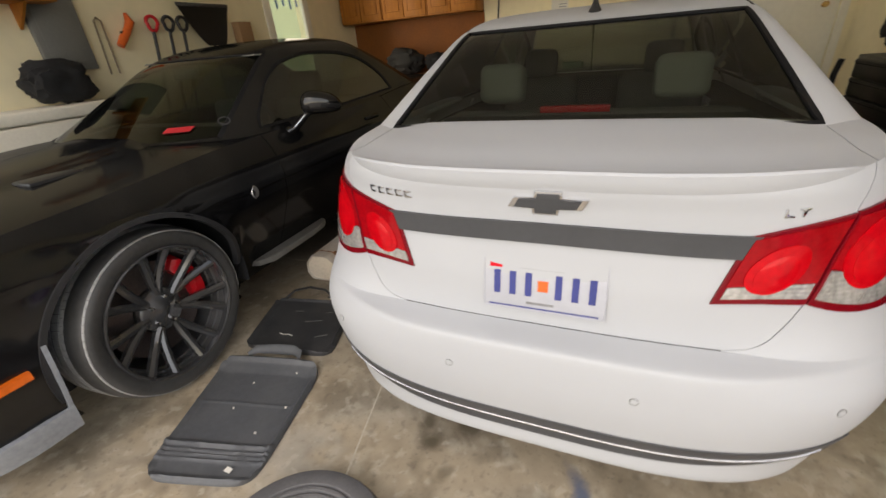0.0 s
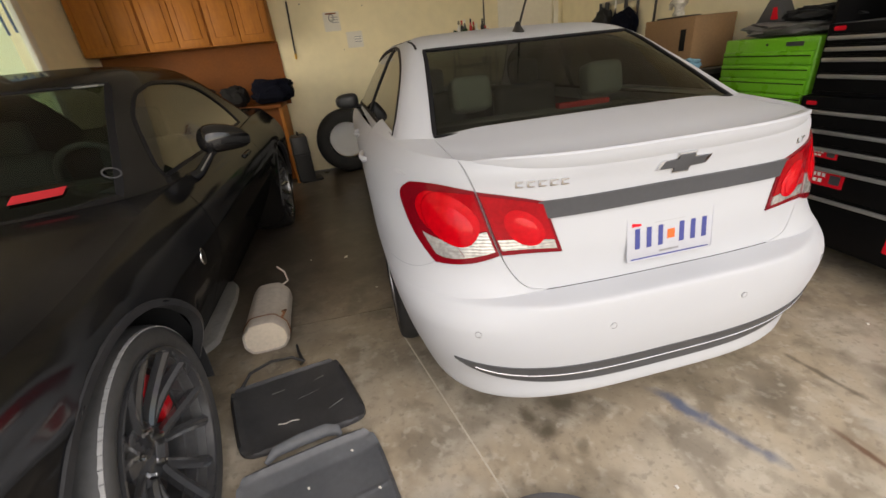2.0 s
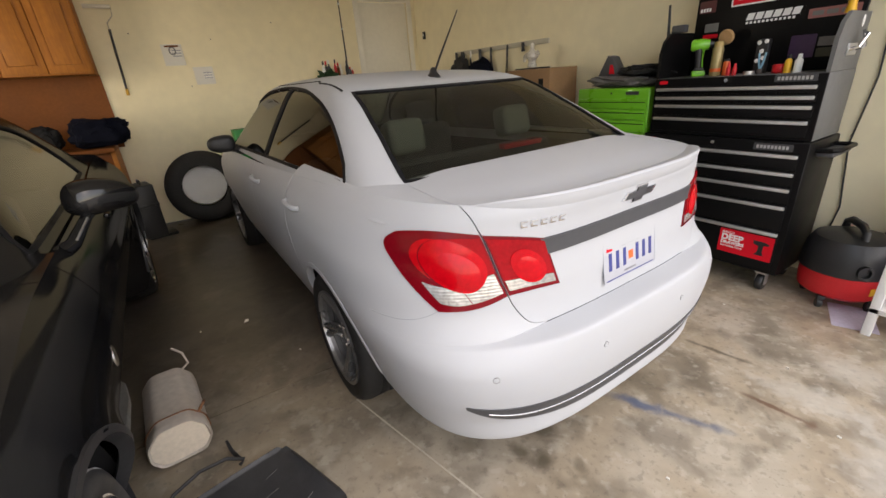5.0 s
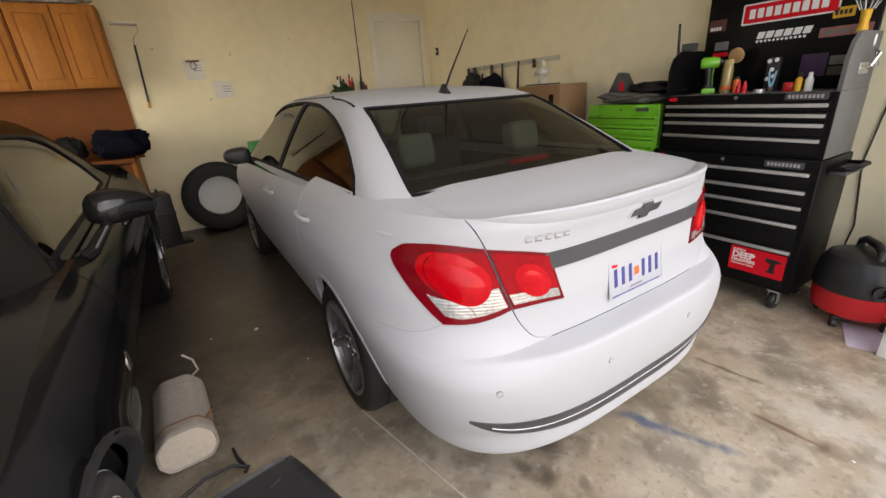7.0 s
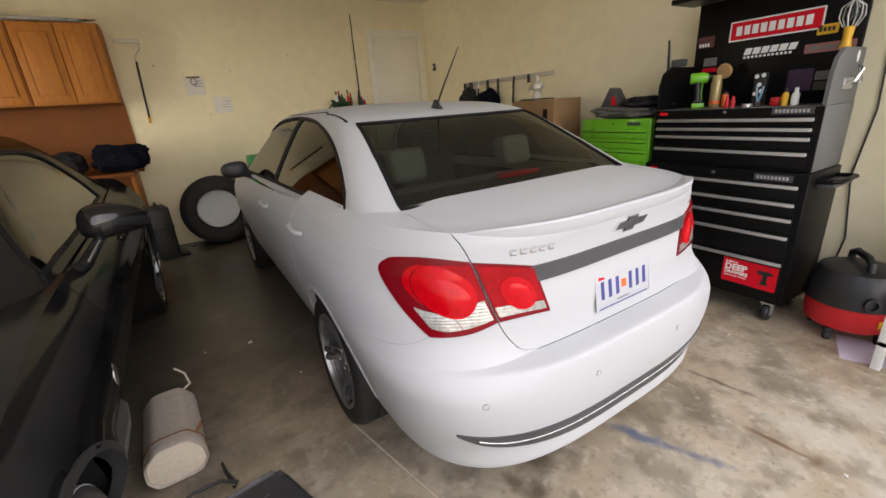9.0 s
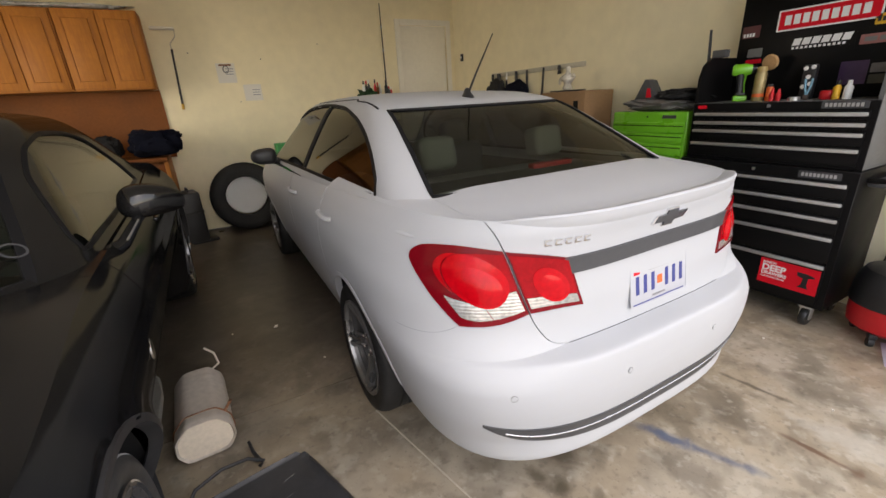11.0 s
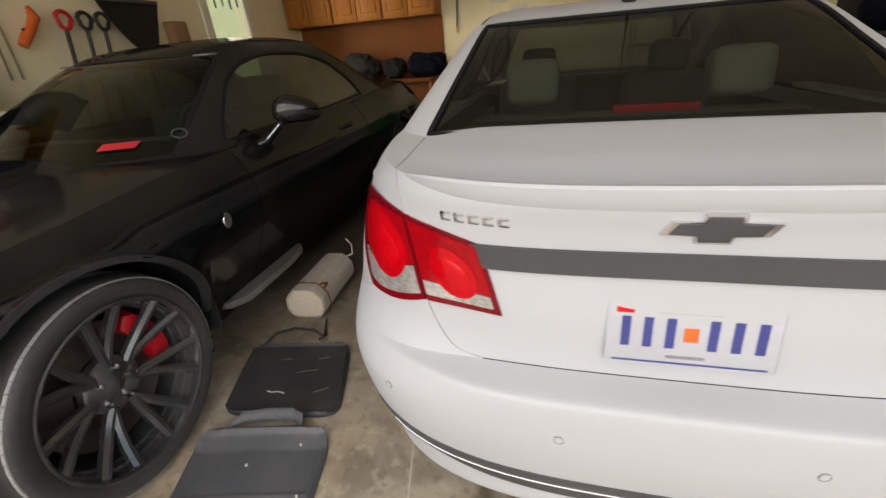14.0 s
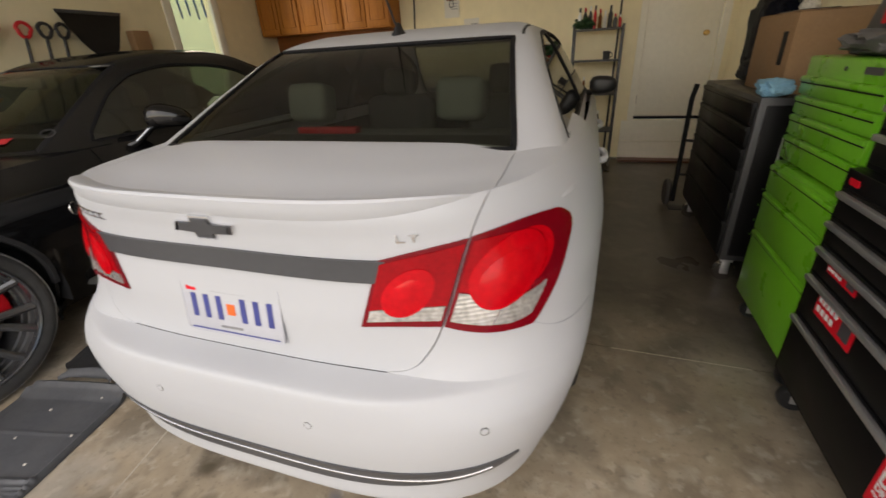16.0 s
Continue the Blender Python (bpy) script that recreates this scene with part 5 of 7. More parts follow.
        if 0.88 < c.y < 2.57 and low(c.y) + 0.006 < c.z < high(c.y) - 0.006 and abs(c.x) > top.w(c.z) * 0.93:
            return True
        return c.y > 2.3 and 1.12 < c.z < 1.466 and abs(c.x) < top.w(c.z) * 0.8
    zk = [0.97 + 0.008 * i for i in range(62)] + [1.468, 1.478, 1.49, 1.502, 1.512, 1.522, 1.531, 1.538, 1.545]
    mesh_between("roof_shell", lambda s, t: top.at(lerp(-3, 3, s), zk[int(round(t * (len(zk) - 1)))]), 480, len(zk) - 1, CAR_BLACK, car, kill, (0, 2, 1.2))
    skin("roof_crown", lambda s, t: Vector((top.at(3 * t, 1.545).x * (2 * s - 1), top.at(3 * t, 1.545).y, 1.545)), 8, 20, CAR_BLACK, car, 0, (), "", (0, 2, 1))

    def f(s, t):
        z = lerp(1.03, 1.46, t)
        u = top.u_of_x(front(z) + 0.006, z)
        return top.off(lerp(-u, u, s), z, -0.005)
    ws = skin("windscreen", f, 50, 26, BLACK_GLASS, car, 0, (), "green-tinted windscreen with small stickers", (0, 2, 1))
    edge = [(top.u_of_x(front(z) - 0.012, z), z) for z in [lerp(1.045, 1.451, i / 24) for i in range(25)]]
    loop = [(-u, z) for u, z in edge] + [(lerp(-edge[-1][0], edge[-1][0], i / 20), 1.451) for i in range(1, 20)] + edge[::-1] + [(lerp(edge[0][0], -edge[0][0], i / 20), 1.045) for i in range(1, 20)]
    hull_ribbon("windscreen_border", top, loop, 0.034, TRIM, car, 0.0, True)

    def f(s, t):
        z = 1.098 + 0.022 * (t - 0.5)
        return top.off(top.u_of_x(lerp(0.439, 0.582, s), z), z, 0.002)
    skin("red_sticker", f, 10, 2, material("faded red sticker", (0.40, 0.025, 0.03), 0.55, var=0.05, spec=0.1), ws, 0, (), "red strip sticker", (0, 2, 1))
    u, z = top.u_of_x(0.69, 1.116), 1.116
    q = top.normal(u, z).to_track_quat("Z", "Y").to_matrix().to_4x4()
    part("round_sticker", lathe([(0.028, -0.001), (0.028, 0.0012), (0.034, 0.0012), (0.034, -0.001)], 28, Matrix.Translation(top.off(u, z, 0.002)) @ q, True), SATIN_GREY, ws, "ring-shaped grey sticker")
    for sign in (1, -1):
        def f(s, t):
            y = lerp(0.87, 2.575, s)
            z = lerp(low(y) - 0.004, high(y) + 0.004, t)
            return top.off(top.u_of_y(y, z, sign), z, -0.006)
        skin("side_window", f, 50, 12, COUPE_SIDE_GLASS, car, 0, (), "", (0, 2, 1))
        ys = [lerp(0.88, 2.56, i / 50) for i in range(51)]
        loop = [(top.u_of_y(y, low(y), sign), low(y)) for y in ys] + [(top.u_of_y(y, high(y), sign), high(y)) for y in ys[::-1][1:-1]]
        hull_ribbon("window_trim", top, loop, 0.020, TRIM, car, 0.003, True)

    def f(s, t):
        z = lerp(1.10, 1.478, t)
        u = top.u_of_x(top.w(z) * 0.82, z, 1)
        return top.off(lerp(u, 3, 2 * s) if s < 0.5 else -lerp(3, u, 2 * s - 1), z, -0.004)
    skin("rear_window", f, 40, 16, BLACK_GLASS, car, 0, (), "", (0, 2, 1))
    # cabin
    part("dashboard", box(-0.72, 0.72, 0.72, 1.18, 0.72, 1.045, 0.05, 3), CABIN, car)
    part("steering_wheel", tube([(0.37 + 0.18 * math.cos(a), 1.30 - 0.05 * math.sin(a), 1.02 + 0.17 * math.sin(a)) for a in [2 * math.pi * i / 32 for i in range(32)]], 0.016, 8, True), CABIN, car)
    for x in (-0.37, 0.37):
        part("seat", box(x - 0.25, x + 0.25, 1.80, 1.98, 0.40, 1.12, 0.07, 4), CABIN, car)
        part("head_restraint", box(x - 0.14, x + 0.14, 1.88, 1.98, 1.10, 1.30, 0.04, 4), CABIN, car)
    part("rear_bench", box(-0.6, 0.6, 2.55, 2.75, 0.4, 1.05, 0.06, 3), CABIN, car)
    part("rear_view_mirror", box(-0.12, 0.12, 1.16, 1.19, 1.325, 1.395, 0.012, 3), CABIN, car)
    part("parcel_shelf", box(-0.6, 0.6, 2.7, 3.35, 1.0, 1.04, 0.01), CABIN, car)
    # pale sun visor strips
    for x in (-0.36, 0.36):
        part("sun_visor", box(x - 0.17, x + 0.17, 1.28, 1.42, 1.435, 1.445, 0.004, 2), SEAT, car)
    return car


black_coupe()

# ---- doors, trim and window ----
door = tagged(link_mesh("door_1", box(DX0 + 0.012, DX1 - 0.012, YB + 0.03, YB + 0.075, DZ0 + 0.01, DZ1 - 0.012, 0.003), WHITE_PAINT), "plain cream-white flush house door, closed", "door", kind="structure")
part("door_sweep", box(DX0 + 0.0, DX1 - 0.005, YB + 0.012, YB + 0.032, DZ0 + 0.012, DZ0 + 0.045, 0.003), TRIM, door, "black rubber door sweep")
part("door_knob", lathe([(0.0, 0.065), (0.02, 0.063), (0.028, 0.048), (0.024, 0.034), (0.012, 0.028), (0.012, 0.006), (0.03, 0.004), (0.03, 0.0), (0.0, 0.0)], 20, Matrix.Translation((1.985, YB + 0.032, 1.46)) @ Matrix.Rotation(radians(90), 4, "X")), material("brass", (0.62, 0.42, 0.16), 0.25, 1.0), door, "small brass door knob")
for z in (DZ0 + 0.25, DZ1 - 0.25):
    part("hinge", box(DX0 + 0.004, DX0 + 0.02, YB + 0.022, YB + 0.032, z - 0.05, z + 0.05, 0.002), GALV, door)
bm = bmesh.new()
add_box(bm, DX0 - 0.065, DX0 + 0.008, YB - 0.018, YB - 0.001, DZ0 - 0.0, DZ1 + 0.07, 0.004)
add_box(bm, DX1 - 0.008, DX1 + 0.065, YB - 0.018, YB - 0.001, DZ0 - 0.0, DZ1 + 0.07, 0.004)
add_box(bm, DX0 + 0.0085, DX1 - 0.0085, YB - 0.018, YB - 0.001, DZ1 - 0.008, DZ1 + 0.07, 0.004)
structure("trim_door", bm, WHITE_PAINT, "cream painted door casing", "trim")
structure("trim_riser", box(DX0 - 0.13, DX1 + 0.0, YB - 0.02, YB - 0.001, 0.24, 0.495, 0.003), WHITE_PAINT, "white board below the raised house door", "trim")
structure("trim_stoop", box(DX0 - 0.13, DX1 + 0.0, YB - 0.035, YB - 0.0015, 0.018, 0.236, 0.006), WHITE_PAINT, "white painted plinth below the house door", "trim")
structure("trim_threshold", box(DX0 - 0.13, DX1 + 0.0, YB - 0.20, YB - 0.037, 0.001, 0.030, 0.006), wood_material("red-brown stained board", (0.11, 0.038, 0.016), (0.06, 0.02, 0.01)), "red-brown board on the floor below the plinth", "trim")
structure("baseboard", box(XL + 0.001, DX0 - 0.135, YB - 0.010, YB - 0.001, 0.001, 0.018, 0.002), GREY_PANEL, "dark joint at the foot of the back wall", "trim")

win = tagged(new("window_1"), "narrow white-framed garage window, daylight behind", "window", kind="structure")
for nm, a in (("window_frame", (WY0 - 0.07, WY0 + 0.035, WZ0 - 0.06, WZ1 + 0.07)), ("window_frame", (WY1 - 0.035, WY1 + 0.07, WZ0 - 0.06, WZ1 + 0.07)), ("window_frame", (WY0 + 0.036, WY1 - 0.036, WZ1 - 0.035, WZ1 + 0.07)), ("window_sill", (WY0 + 0.036, WY1 - 0.036, WZ0 - 0.06, WZ0 + 0.035))):
    part(nm, box(XL - 0.03, XL + 0.022, a[0], a[1], a[2], a[3], 0.004), WHITE_PAINT, win)
part("pane", box(XL - 0.020, XL - 0.014, WY0 + 0.034, WY1 - 0.034, WZ0 + 0.034, WZ1 - 0.034), glass_material("window glass", (0.9, 0.95, 0.9)), win)
# added plain board; its pale yellow stands for the bright view outside
structure("backdrop", box(-9.1, -9.0, -3.0, 16.0, -0.2, 4.5), VIEW_BOARD, "pale board added outside to brighten the side window's view", "backdrop")

# ---- tool chests along the side wall ----
def chest_front(parent, x, y0, y1, tops, z0, body_mat, pull_mat, pull="bar"):
    """Drawers on a chest that faces -x; tops: upper edges from the top down."""
    for i, z in enumerate(tops):
        zl = tops[i + 1] if i + 1 < len(tops) else z0
        d = part("drawer", box(x - 0.012, x + 0.03, y0, y1, zl + 0.004, z - 0.003, 0.004, 2), body_mat, parent)
        if pull == "bar":
            part("drawer_pull", box(x - 0.030, x - 0.010, y0 + 0.004, y1 - 0.004, z - 0.033, z - 0.012, 0.005, 2), pull_mat, d, "full-width aluminium pull")
        else:
            part("drawer_pull", box(x - 0.019, x - 0.010, y0 + 0.006, y1 - 0.006, z - 0.026, z - 0.006, 0.004, 2), pull_mat, d)
            # a black strip paints the shadow below the lip
            part("painted_pull_shadow", box(x - 0.0135, x - 0.011, y0 + 0.006, y1 - 0.006, z - 0.032, z - 0.025), TRIM, d)


def caster(parent, x, y, r=0.055, mat=None):
    c = part("caster", box(x - 0.035, x + 0.035, y - 0.035, y + 0.035, 2 * r + 0.004, 2 * r + 0.03, 0.004), ALU, parent)
    part("caster_wheel", lathe([(0.0, -0.02), (r - 0.006, -0.02), (r, -0.012), (r, 0.012), (r - 0.006, 0.02), (0.0, 0.02)], 24, Matrix.Translation((x, y, r)) @ Matrix.Rotation(radians(90), 4, "X")), mat or BLACK_PLASTIC, c)
    for s in (-1, 1):
        part("caster_fork", box(x - 0.022, x + 0.022, y + s * 0.026 - 0.003, y + s * 0.026 + 0.003, r - 0.015, 2 * r + 0.01, 0.002), ALU, c)


def lettering(text, size, m, mat, parent, name="lettering", bold=0.0):
    """Built-in font; reads along the local x axis of m."""
    cu = bpy.data.curves.new(name, "FONT")
    cu.body, cu.size, cu.extrude, cu.offset, cu.resolution_u = text, size, 0.0006, bold, 3
    tmp = bpy.data.objects.new(name, cu)
    me = bpy.data.meshes.new_from_object(tmp)
    bpy.data.objects.remove(tmp)
    me.transform(m)
    me.materials.clear()
    me.materials.append(mat)
    ob = new(name, me)
    ob.parent = parent
    return ob


def face_minus_x(x, y, z):
    """Frame on a face that looks along -x: local x runs towards -y, local y up."""
    return Matrix.Translation((x, y, z)) @ Matrix(((0, 0, -1, 0), (-1, 0, 0, 0), (0, 1, 0, 0), (0, 0, 0, 1)))


def bars(parent, m, x0, x1, z0, z1, n, mat, name="label_bar", fill=0.7):
    """A row of plain bars that stands for writing."""
    w = (x1 - x0) / n
    for i in range(n):
        part(name, box(x0 + i * w, x0 + (i + fill) * w, z0, z1, 0.0006, 0.0014, 0, 1, m), mat, parent)


CX, CY0, CY1 = 1.67, 0.015, 1.02


def tool_cabinet():
    low = thing("rolling_tool_cabinet", "black steel rolling tool cabinet with aluminium drawer pulls", "tool cabinet")
    body = part("body", box(CX, CX + 0.46, CY0, CY1, 0.145, 0.985, 0.008, 2), CHEST_BLACK, low, "glossy black cabinet sides")
    part("front_frame", box(CX - 0.006, CX + 0.004, CY0 + 0.002, CY1 - 0.002, 0.147, 0.983, 0.002, 1), CHEST_BLACK, low)
    chest_front(low, CX - 0.004, CY0 + 0.035, CY1 - 0.030, (0.925, 0.820, 0.725, 0.615, 0.442), 0.165, CHEST_BLACK, ALU)
    for x in (CX + 0.06, CX + 0.40):
        for y in (CY0 + 0.09, CY1 - 0.07):
            caster(low, x, y, 0.058)
    part("lock", lathe([(0.0, 0.006), (0.011, 0.006), (0.013, 0.0), (0.0, 0.0)], 16, face_minus_x(CX - 0.006, 0.53, 0.955)), CHROME, low, "round chrome lock")
    m = face_minus_x(CX - 0.007, 0.19, 0.950)
    pl = part("name_plate", prism(rounded(0.20, 0.040, 0.004), 0.003, m), SATIN_GREY, low, "small grey name plate")
    bars(pl, m @ Matrix.Translation((0, 0, 0.0026)), -0.085, 0.085, -0.010, 0.010, 9, ALU)
    m = face_minus_x(CX - 0.007, 0.955, 0.948)
    part("logo_plate", prism(rounded(0.06, 0.022, 0.008), 0.002, m), RED_PRINT, low, "small red and white oval badge")
    # printed labels on the drawer fronts
    m = face_minus_x(CX - 0.0165, 0.2175, 0.313)
    lab = part("drawer_label", prism(rounded(0.315, 0.165, 0.003), 0.0015, m), RED_PRINT, low, "red label with white lettering and a drill picture")
    t = m @ Matrix.Translation((0, 0, 0.0018))
    lettering("8-INCH", 0.022, t @ Matrix.Translation((-0.142, 0.052, 0)), WHITE_PRINT, lab, bold=0.0006)
    lettering("DEEP", 0.058, t @ Matrix.Translation((-0.144, 0.006, 0)), WHITE_PRINT, lab, bold=0.0022)
    lettering("DRAWERS", 0.030, t @ Matrix.Translation((-0.143, -0.022, 0)), WHITE_PRINT, lab, bold=0.0012)
    lettering("FOR POWER TOOLS", 0.0145, t @ Matrix.Translation((-0.143, -0.042, 0)), WHITE_PRINT, lab, bold=0.0004)
    part("printed_drill", prism([(0.045, 0.045), (0.10, 0.045), (0.135, 0.035), (0.135, 0.025), (0.105, 0.018), (0.105, -0.03), (0.115, -0.05), (0.06, -0.05), (0.075, -0.03), (0.08, 0.012), (0.05, 0.02)], 0.0008, t), BLACK_PLASTIC, lab)
    for y0, y1, z0, z1 in ((0.905, 0.725, 0.655, 0.700), (0.890, 0.655, 0.500, 0.585)):
        m = face_minus_x(CX - 0.0165, (y0 + y1) / 2, (z0 + z1) / 2)
        w, h = y0 - y1, z1 - z0
        st = part("drawer_sticker", prism(rounded(w, h, 0.003), 0.0012, m), RED_PRINT, low, "red printed sticker")
        bars(st, m @ Matrix.Translation((0, 0, 0.001)), -w * 0.45, w * 0.1, h * 0.1, h * 0.36, 5, WHITE_PRINT)
        bars(st, m @ Matrix.Translation((0, 0, 0.001)), -w * 0.45, w * 0.05, -h * 0.30, -h * 0.05, 4, WHITE_PRINT)
        part("printed_tool", box(w * 0.18, w * 0.42, -h * 0.3, h * 0.3, 0.001, 0.002, 0, 1, m), SATIN_GREY, st)
    # push handle with bottle tray on the end
    hd = part("side_handle", tube([(CX + 0.10, CY0 + 0.004, 0.93), (CX + 0.10, CY0 - 0.075, 0.935), (CX + 0.13, CY0 - 0.10, 0.937), (CX + 0.36, CY0 - 0.10, 0.937), (CX + 0.39, CY0 - 0.075, 0.935), (CX + 0.39, CY0 + 0.004, 0.93)], 0.014, 10), CHEST_BLACK, low, "black tubular push handle")
    part("tray", box(CX + 0.10, CX + 0.39, CY0 - 0.085, CY0 - 0.002, 0.895, 0.925, 0.008), SATIN_GREY, hd)
    return low


def top_chest():
    top = thing("tool_chest", "black steel top chest with an open display hutch and decals", "tool chest")
    part("body", box(CX + 0.03, CX + 0.44, CY0 + 0.01, CY1 - 0.02, 0.988, 1.355, 0.006, 2), CHEST_SIDE, top, "dark grey chest sides")
    part("front_frame", box(CX + 0.024, CX + 0.032, CY0 + 0.012, CY1 - 0.022, 0.99, 1.353, 0.002, 1), CHEST_BLACK, top)
    chest_front(top, CX + 0.026, CY0 + 0.04, CY1 - 0.045, (1.306, 1.250, 1.197, 1.112), 1.005, CHEST_BLACK, ALU)
    part("lock", lathe([(0.0, 0.006), (0.011, 0.006), (0.013, 0.0), (0.0, 0.0)], 16, face_minus_x(CX + 0.024, 0.53, 1.332)), CHROME, top, "round chrome lock")
    m = face_minus_x(CX + 0.0235, 0.17, 1.332)
    pl = part("name_plate", prism(rounded(0.20, 0.038, 0.004), 0.003, m), SATIN_GREY, top, "small grey name plate")
    bars(pl, m @ Matrix.Translation((0, 0, 0.0026)), -0.085, 0.085, -0.010, 0.010, 9, ALU)
    m = face_minus_x(CX + 0.0235, 0.935, 1.330)
    part("logo_plate", prism(rounded(0.06, 0.022, 0.008), 0.002, m), RED_PRINT, top, "small red and white oval badge")
    for y, sy in ((CY0 + 0.012, 1), (CY1 - 0.042, -1)):
        part("cheek", prism([(0.0, 0.0), (0.40, 0.0), (0.40, 0.29), (0.10, 0.29), (0.03, 0.24), (0.0, 0.16)], 0.02, Matrix.Translation((CX + 0.03, y + 0.02, 1.356)) @ Matrix.Rotation(radians(90), 4, "X")), CHEST_SIDE if sy > 0 else CHEST_BLACK, top)
    part("back_board", box(CX + 0.41, CX + 0.44, CY0 + 0.034, CY1 - 0.044, 1.356, 2.05, 0.003), CHEST_BLACK, top)
    part("lid", box(CX + 0.16, CX + 0.44, CY0 + 0.012, CY1 + 0.03, 2.052, 2.085, 0.006), CHEST_BLACK, top)
    # the latch on the end
    lt = part("latch", tube([(CX + 0.20, CY0 + 0.008, 1.46), (CX + 0.205, CY0 - 0.03, 1.47), (CX + 0.24, CY0 - 0.045, 1.53), (CX + 0.27, CY0 - 0.02, 1.55), (CX + 0.30, CY0 - 0.03, 1.47), (CX + 0.30, CY0 + 0.008, 1.46)], 0.009, 8), CHROME, top, "chrome draw latch")
    part("latch_plate", box(CX + 0.18, CX + 0.32, CY0 + 0.004, CY0 + 0.012, 1.43, 1.49, 0.003), ALU, lt)
    part("vent_badge", lathe([(0.0, 0.002), (0.022, 0.002), (0.024, 0.0), (0.0, 0.0)], 20, Matrix.Translation((CX + 0.33, CY0 + 0.012, 1.60)) @ Matrix.Rotation(radians(90), 4, "X") @ Matrix.Diagonal((0.7, 1.3, 1, 1))), WHITE_PRINT, top)
    # decals on the back board, wording as plain bars
    bx = CX + 0.4095

    def decal(name, y, z, w, h, mat, label):
        m = face_minus_x(bx, y, z)
        return part(name, prism(rounded(w, h, 0.006), 0.001, m), mat, top, label), m
    d, m = decal("decal", 0.497, 1.838, 0.515, 0.125, WHITE_PRINT, "large red banner decal with a white edge")
    part("decal_field", prism(rounded(0.495, 0.107, 0.004), 0.0006, m @ Matrix.Translation((0, 0, 0.001))), RED_PRINT, d)
    bars(d, m @ Matrix.Translation((0, 0, 0.0014)), -0.215, 0.215, -0.028, 0.028, 9, WHITE_PRINT, "decal_bar", 0.72)
    d, m = decal("decal", 0.495, 1.690, 0.33, 0.070, CHEST_BLACK, "black decal with slanted white marks")
    bars(d, m @ Matrix.Translation((0, 0, 0.001)) @ Matrix(((1, 0.25, 0, 0), (0, 1, 0, 0), (0, 0, 1, 0), (0, 0, 0, 1))), -0.15, 0.15, -0.008, 0.032, 6, WHITE_PRINT, "decal_bar", 0.82)
    bars(d, m @ Matrix.Translation((0, 0, 0.001)), -0.15, 0.13, -0.03, -0.016, 12, WHITE_PRINT, "decal_bar", 0.6)
    d, m = decal("decal", 0.905, 1.80, 0.11, 0.075, material("dark red print", (0.09, 0.02, 0.02), 0.5), "dark red decal with a white line")
    bars(d, m @ Matrix.Translation((0, 0, 0.001)), -0.045, 0.03, -0.03, -0.008, 4, WHITE_PRINT, "decal_bar")
    d, m = decal("decal", 0.86, 1.665, 0.09, 0.055, GREY_PANEL, "grey rounded letter-like decal")
    d, m = decal("decal", 0.86, 1.610, 0.10, 0.028, RED_PRINT, "red strip decal")
    d, m = decal("decal", 0.19, 1.672, 0.24, 0.052, material("dull pink print", (0.30, 0.12, 0.11), 0.5), "dull red striped decal")
    bars(d, m @ Matrix.Translation((0, 0, 0.001)), -0.10, 0.10, -0.012, 0.012, 3, GREY_PANEL, "decal_bar", 0.8)
    d, m = decal("decal", 0.215, 1.770, 0.10, 0.055, YELLOW, "yellow decal with dark bars")
    bars(d, m @ Matrix.Translation((0, 0, 0.001)), -0.04, 0.04, -0.012, 0.012, 4, BLACK_PLASTIC, "decal_bar")
    d, m = decal("decal", 0.305, 1.495, 0.13, 0.13, material("dark violet print", (0.04, 0.015, 0.06), 0.5), "dark violet decal")
    d, m = decal("decal", 0.165, 1.515, 0.13, 0.05, material("dull grey print", (0.13, 0.125, 0.12), 0.5), "dull grey decal")
    d, m = decal("decal", 0.165, 1.455, 0.13, 0.05, material("dark olive print", (0.04, 0.04, 0.025), 0.5), "dark olive decal")
    return top


tool_cabinet()
top_chest()
# things in the hutch
HZ = 1.356
g = thing("cordless_drill", "lime green and black cordless drill standing on its battery", "drill", pose(1.86, 0.80, HZ, 0, 0, -58) @ Matrix.Diagonal((0.80, 0.80, 1.08, 1)))
part("battery", box(-0.045, 0.055, -0.038, 0.038, 0.0, 0.034, 0.008, 3), GREEN, g)
part("battery_latch", box(-0.03, 0.04, -0.03, 0.03, 0.034, 0.052, 0.006, 3), BLACK_PLASTIC, g)
part("grip", tube([(0.0, 0, 0.045), (-0.005, 0, 0.10), (-0.015, 0, 0.16)], [0.026, 0.024, 0.028], 12), BLACK_PLASTIC, g)
part("grip_edge", tube([(0.030, 0, 0.05), (0.022, 0, 0.10), (0.026, 0, 0.165)], [0.006, 0.005, 0.008], 8), GREEN, g)
part("motor", tube([(-0.075, 0, 0.185), (-0.06, 0, 0.185), (0.02, 0, 0.185), (0.06, 0, 0.183)], [0.026, 0.034, 0.034, 0.028], 16), GREEN, g)
part("chuck", tube([(0.06, 0, 0.183), (0.08, 0, 0.183), (0.11, 0, 0.183)], [0.024, 0.02, 0.01], 12), BLACK_PLASTIC, g)


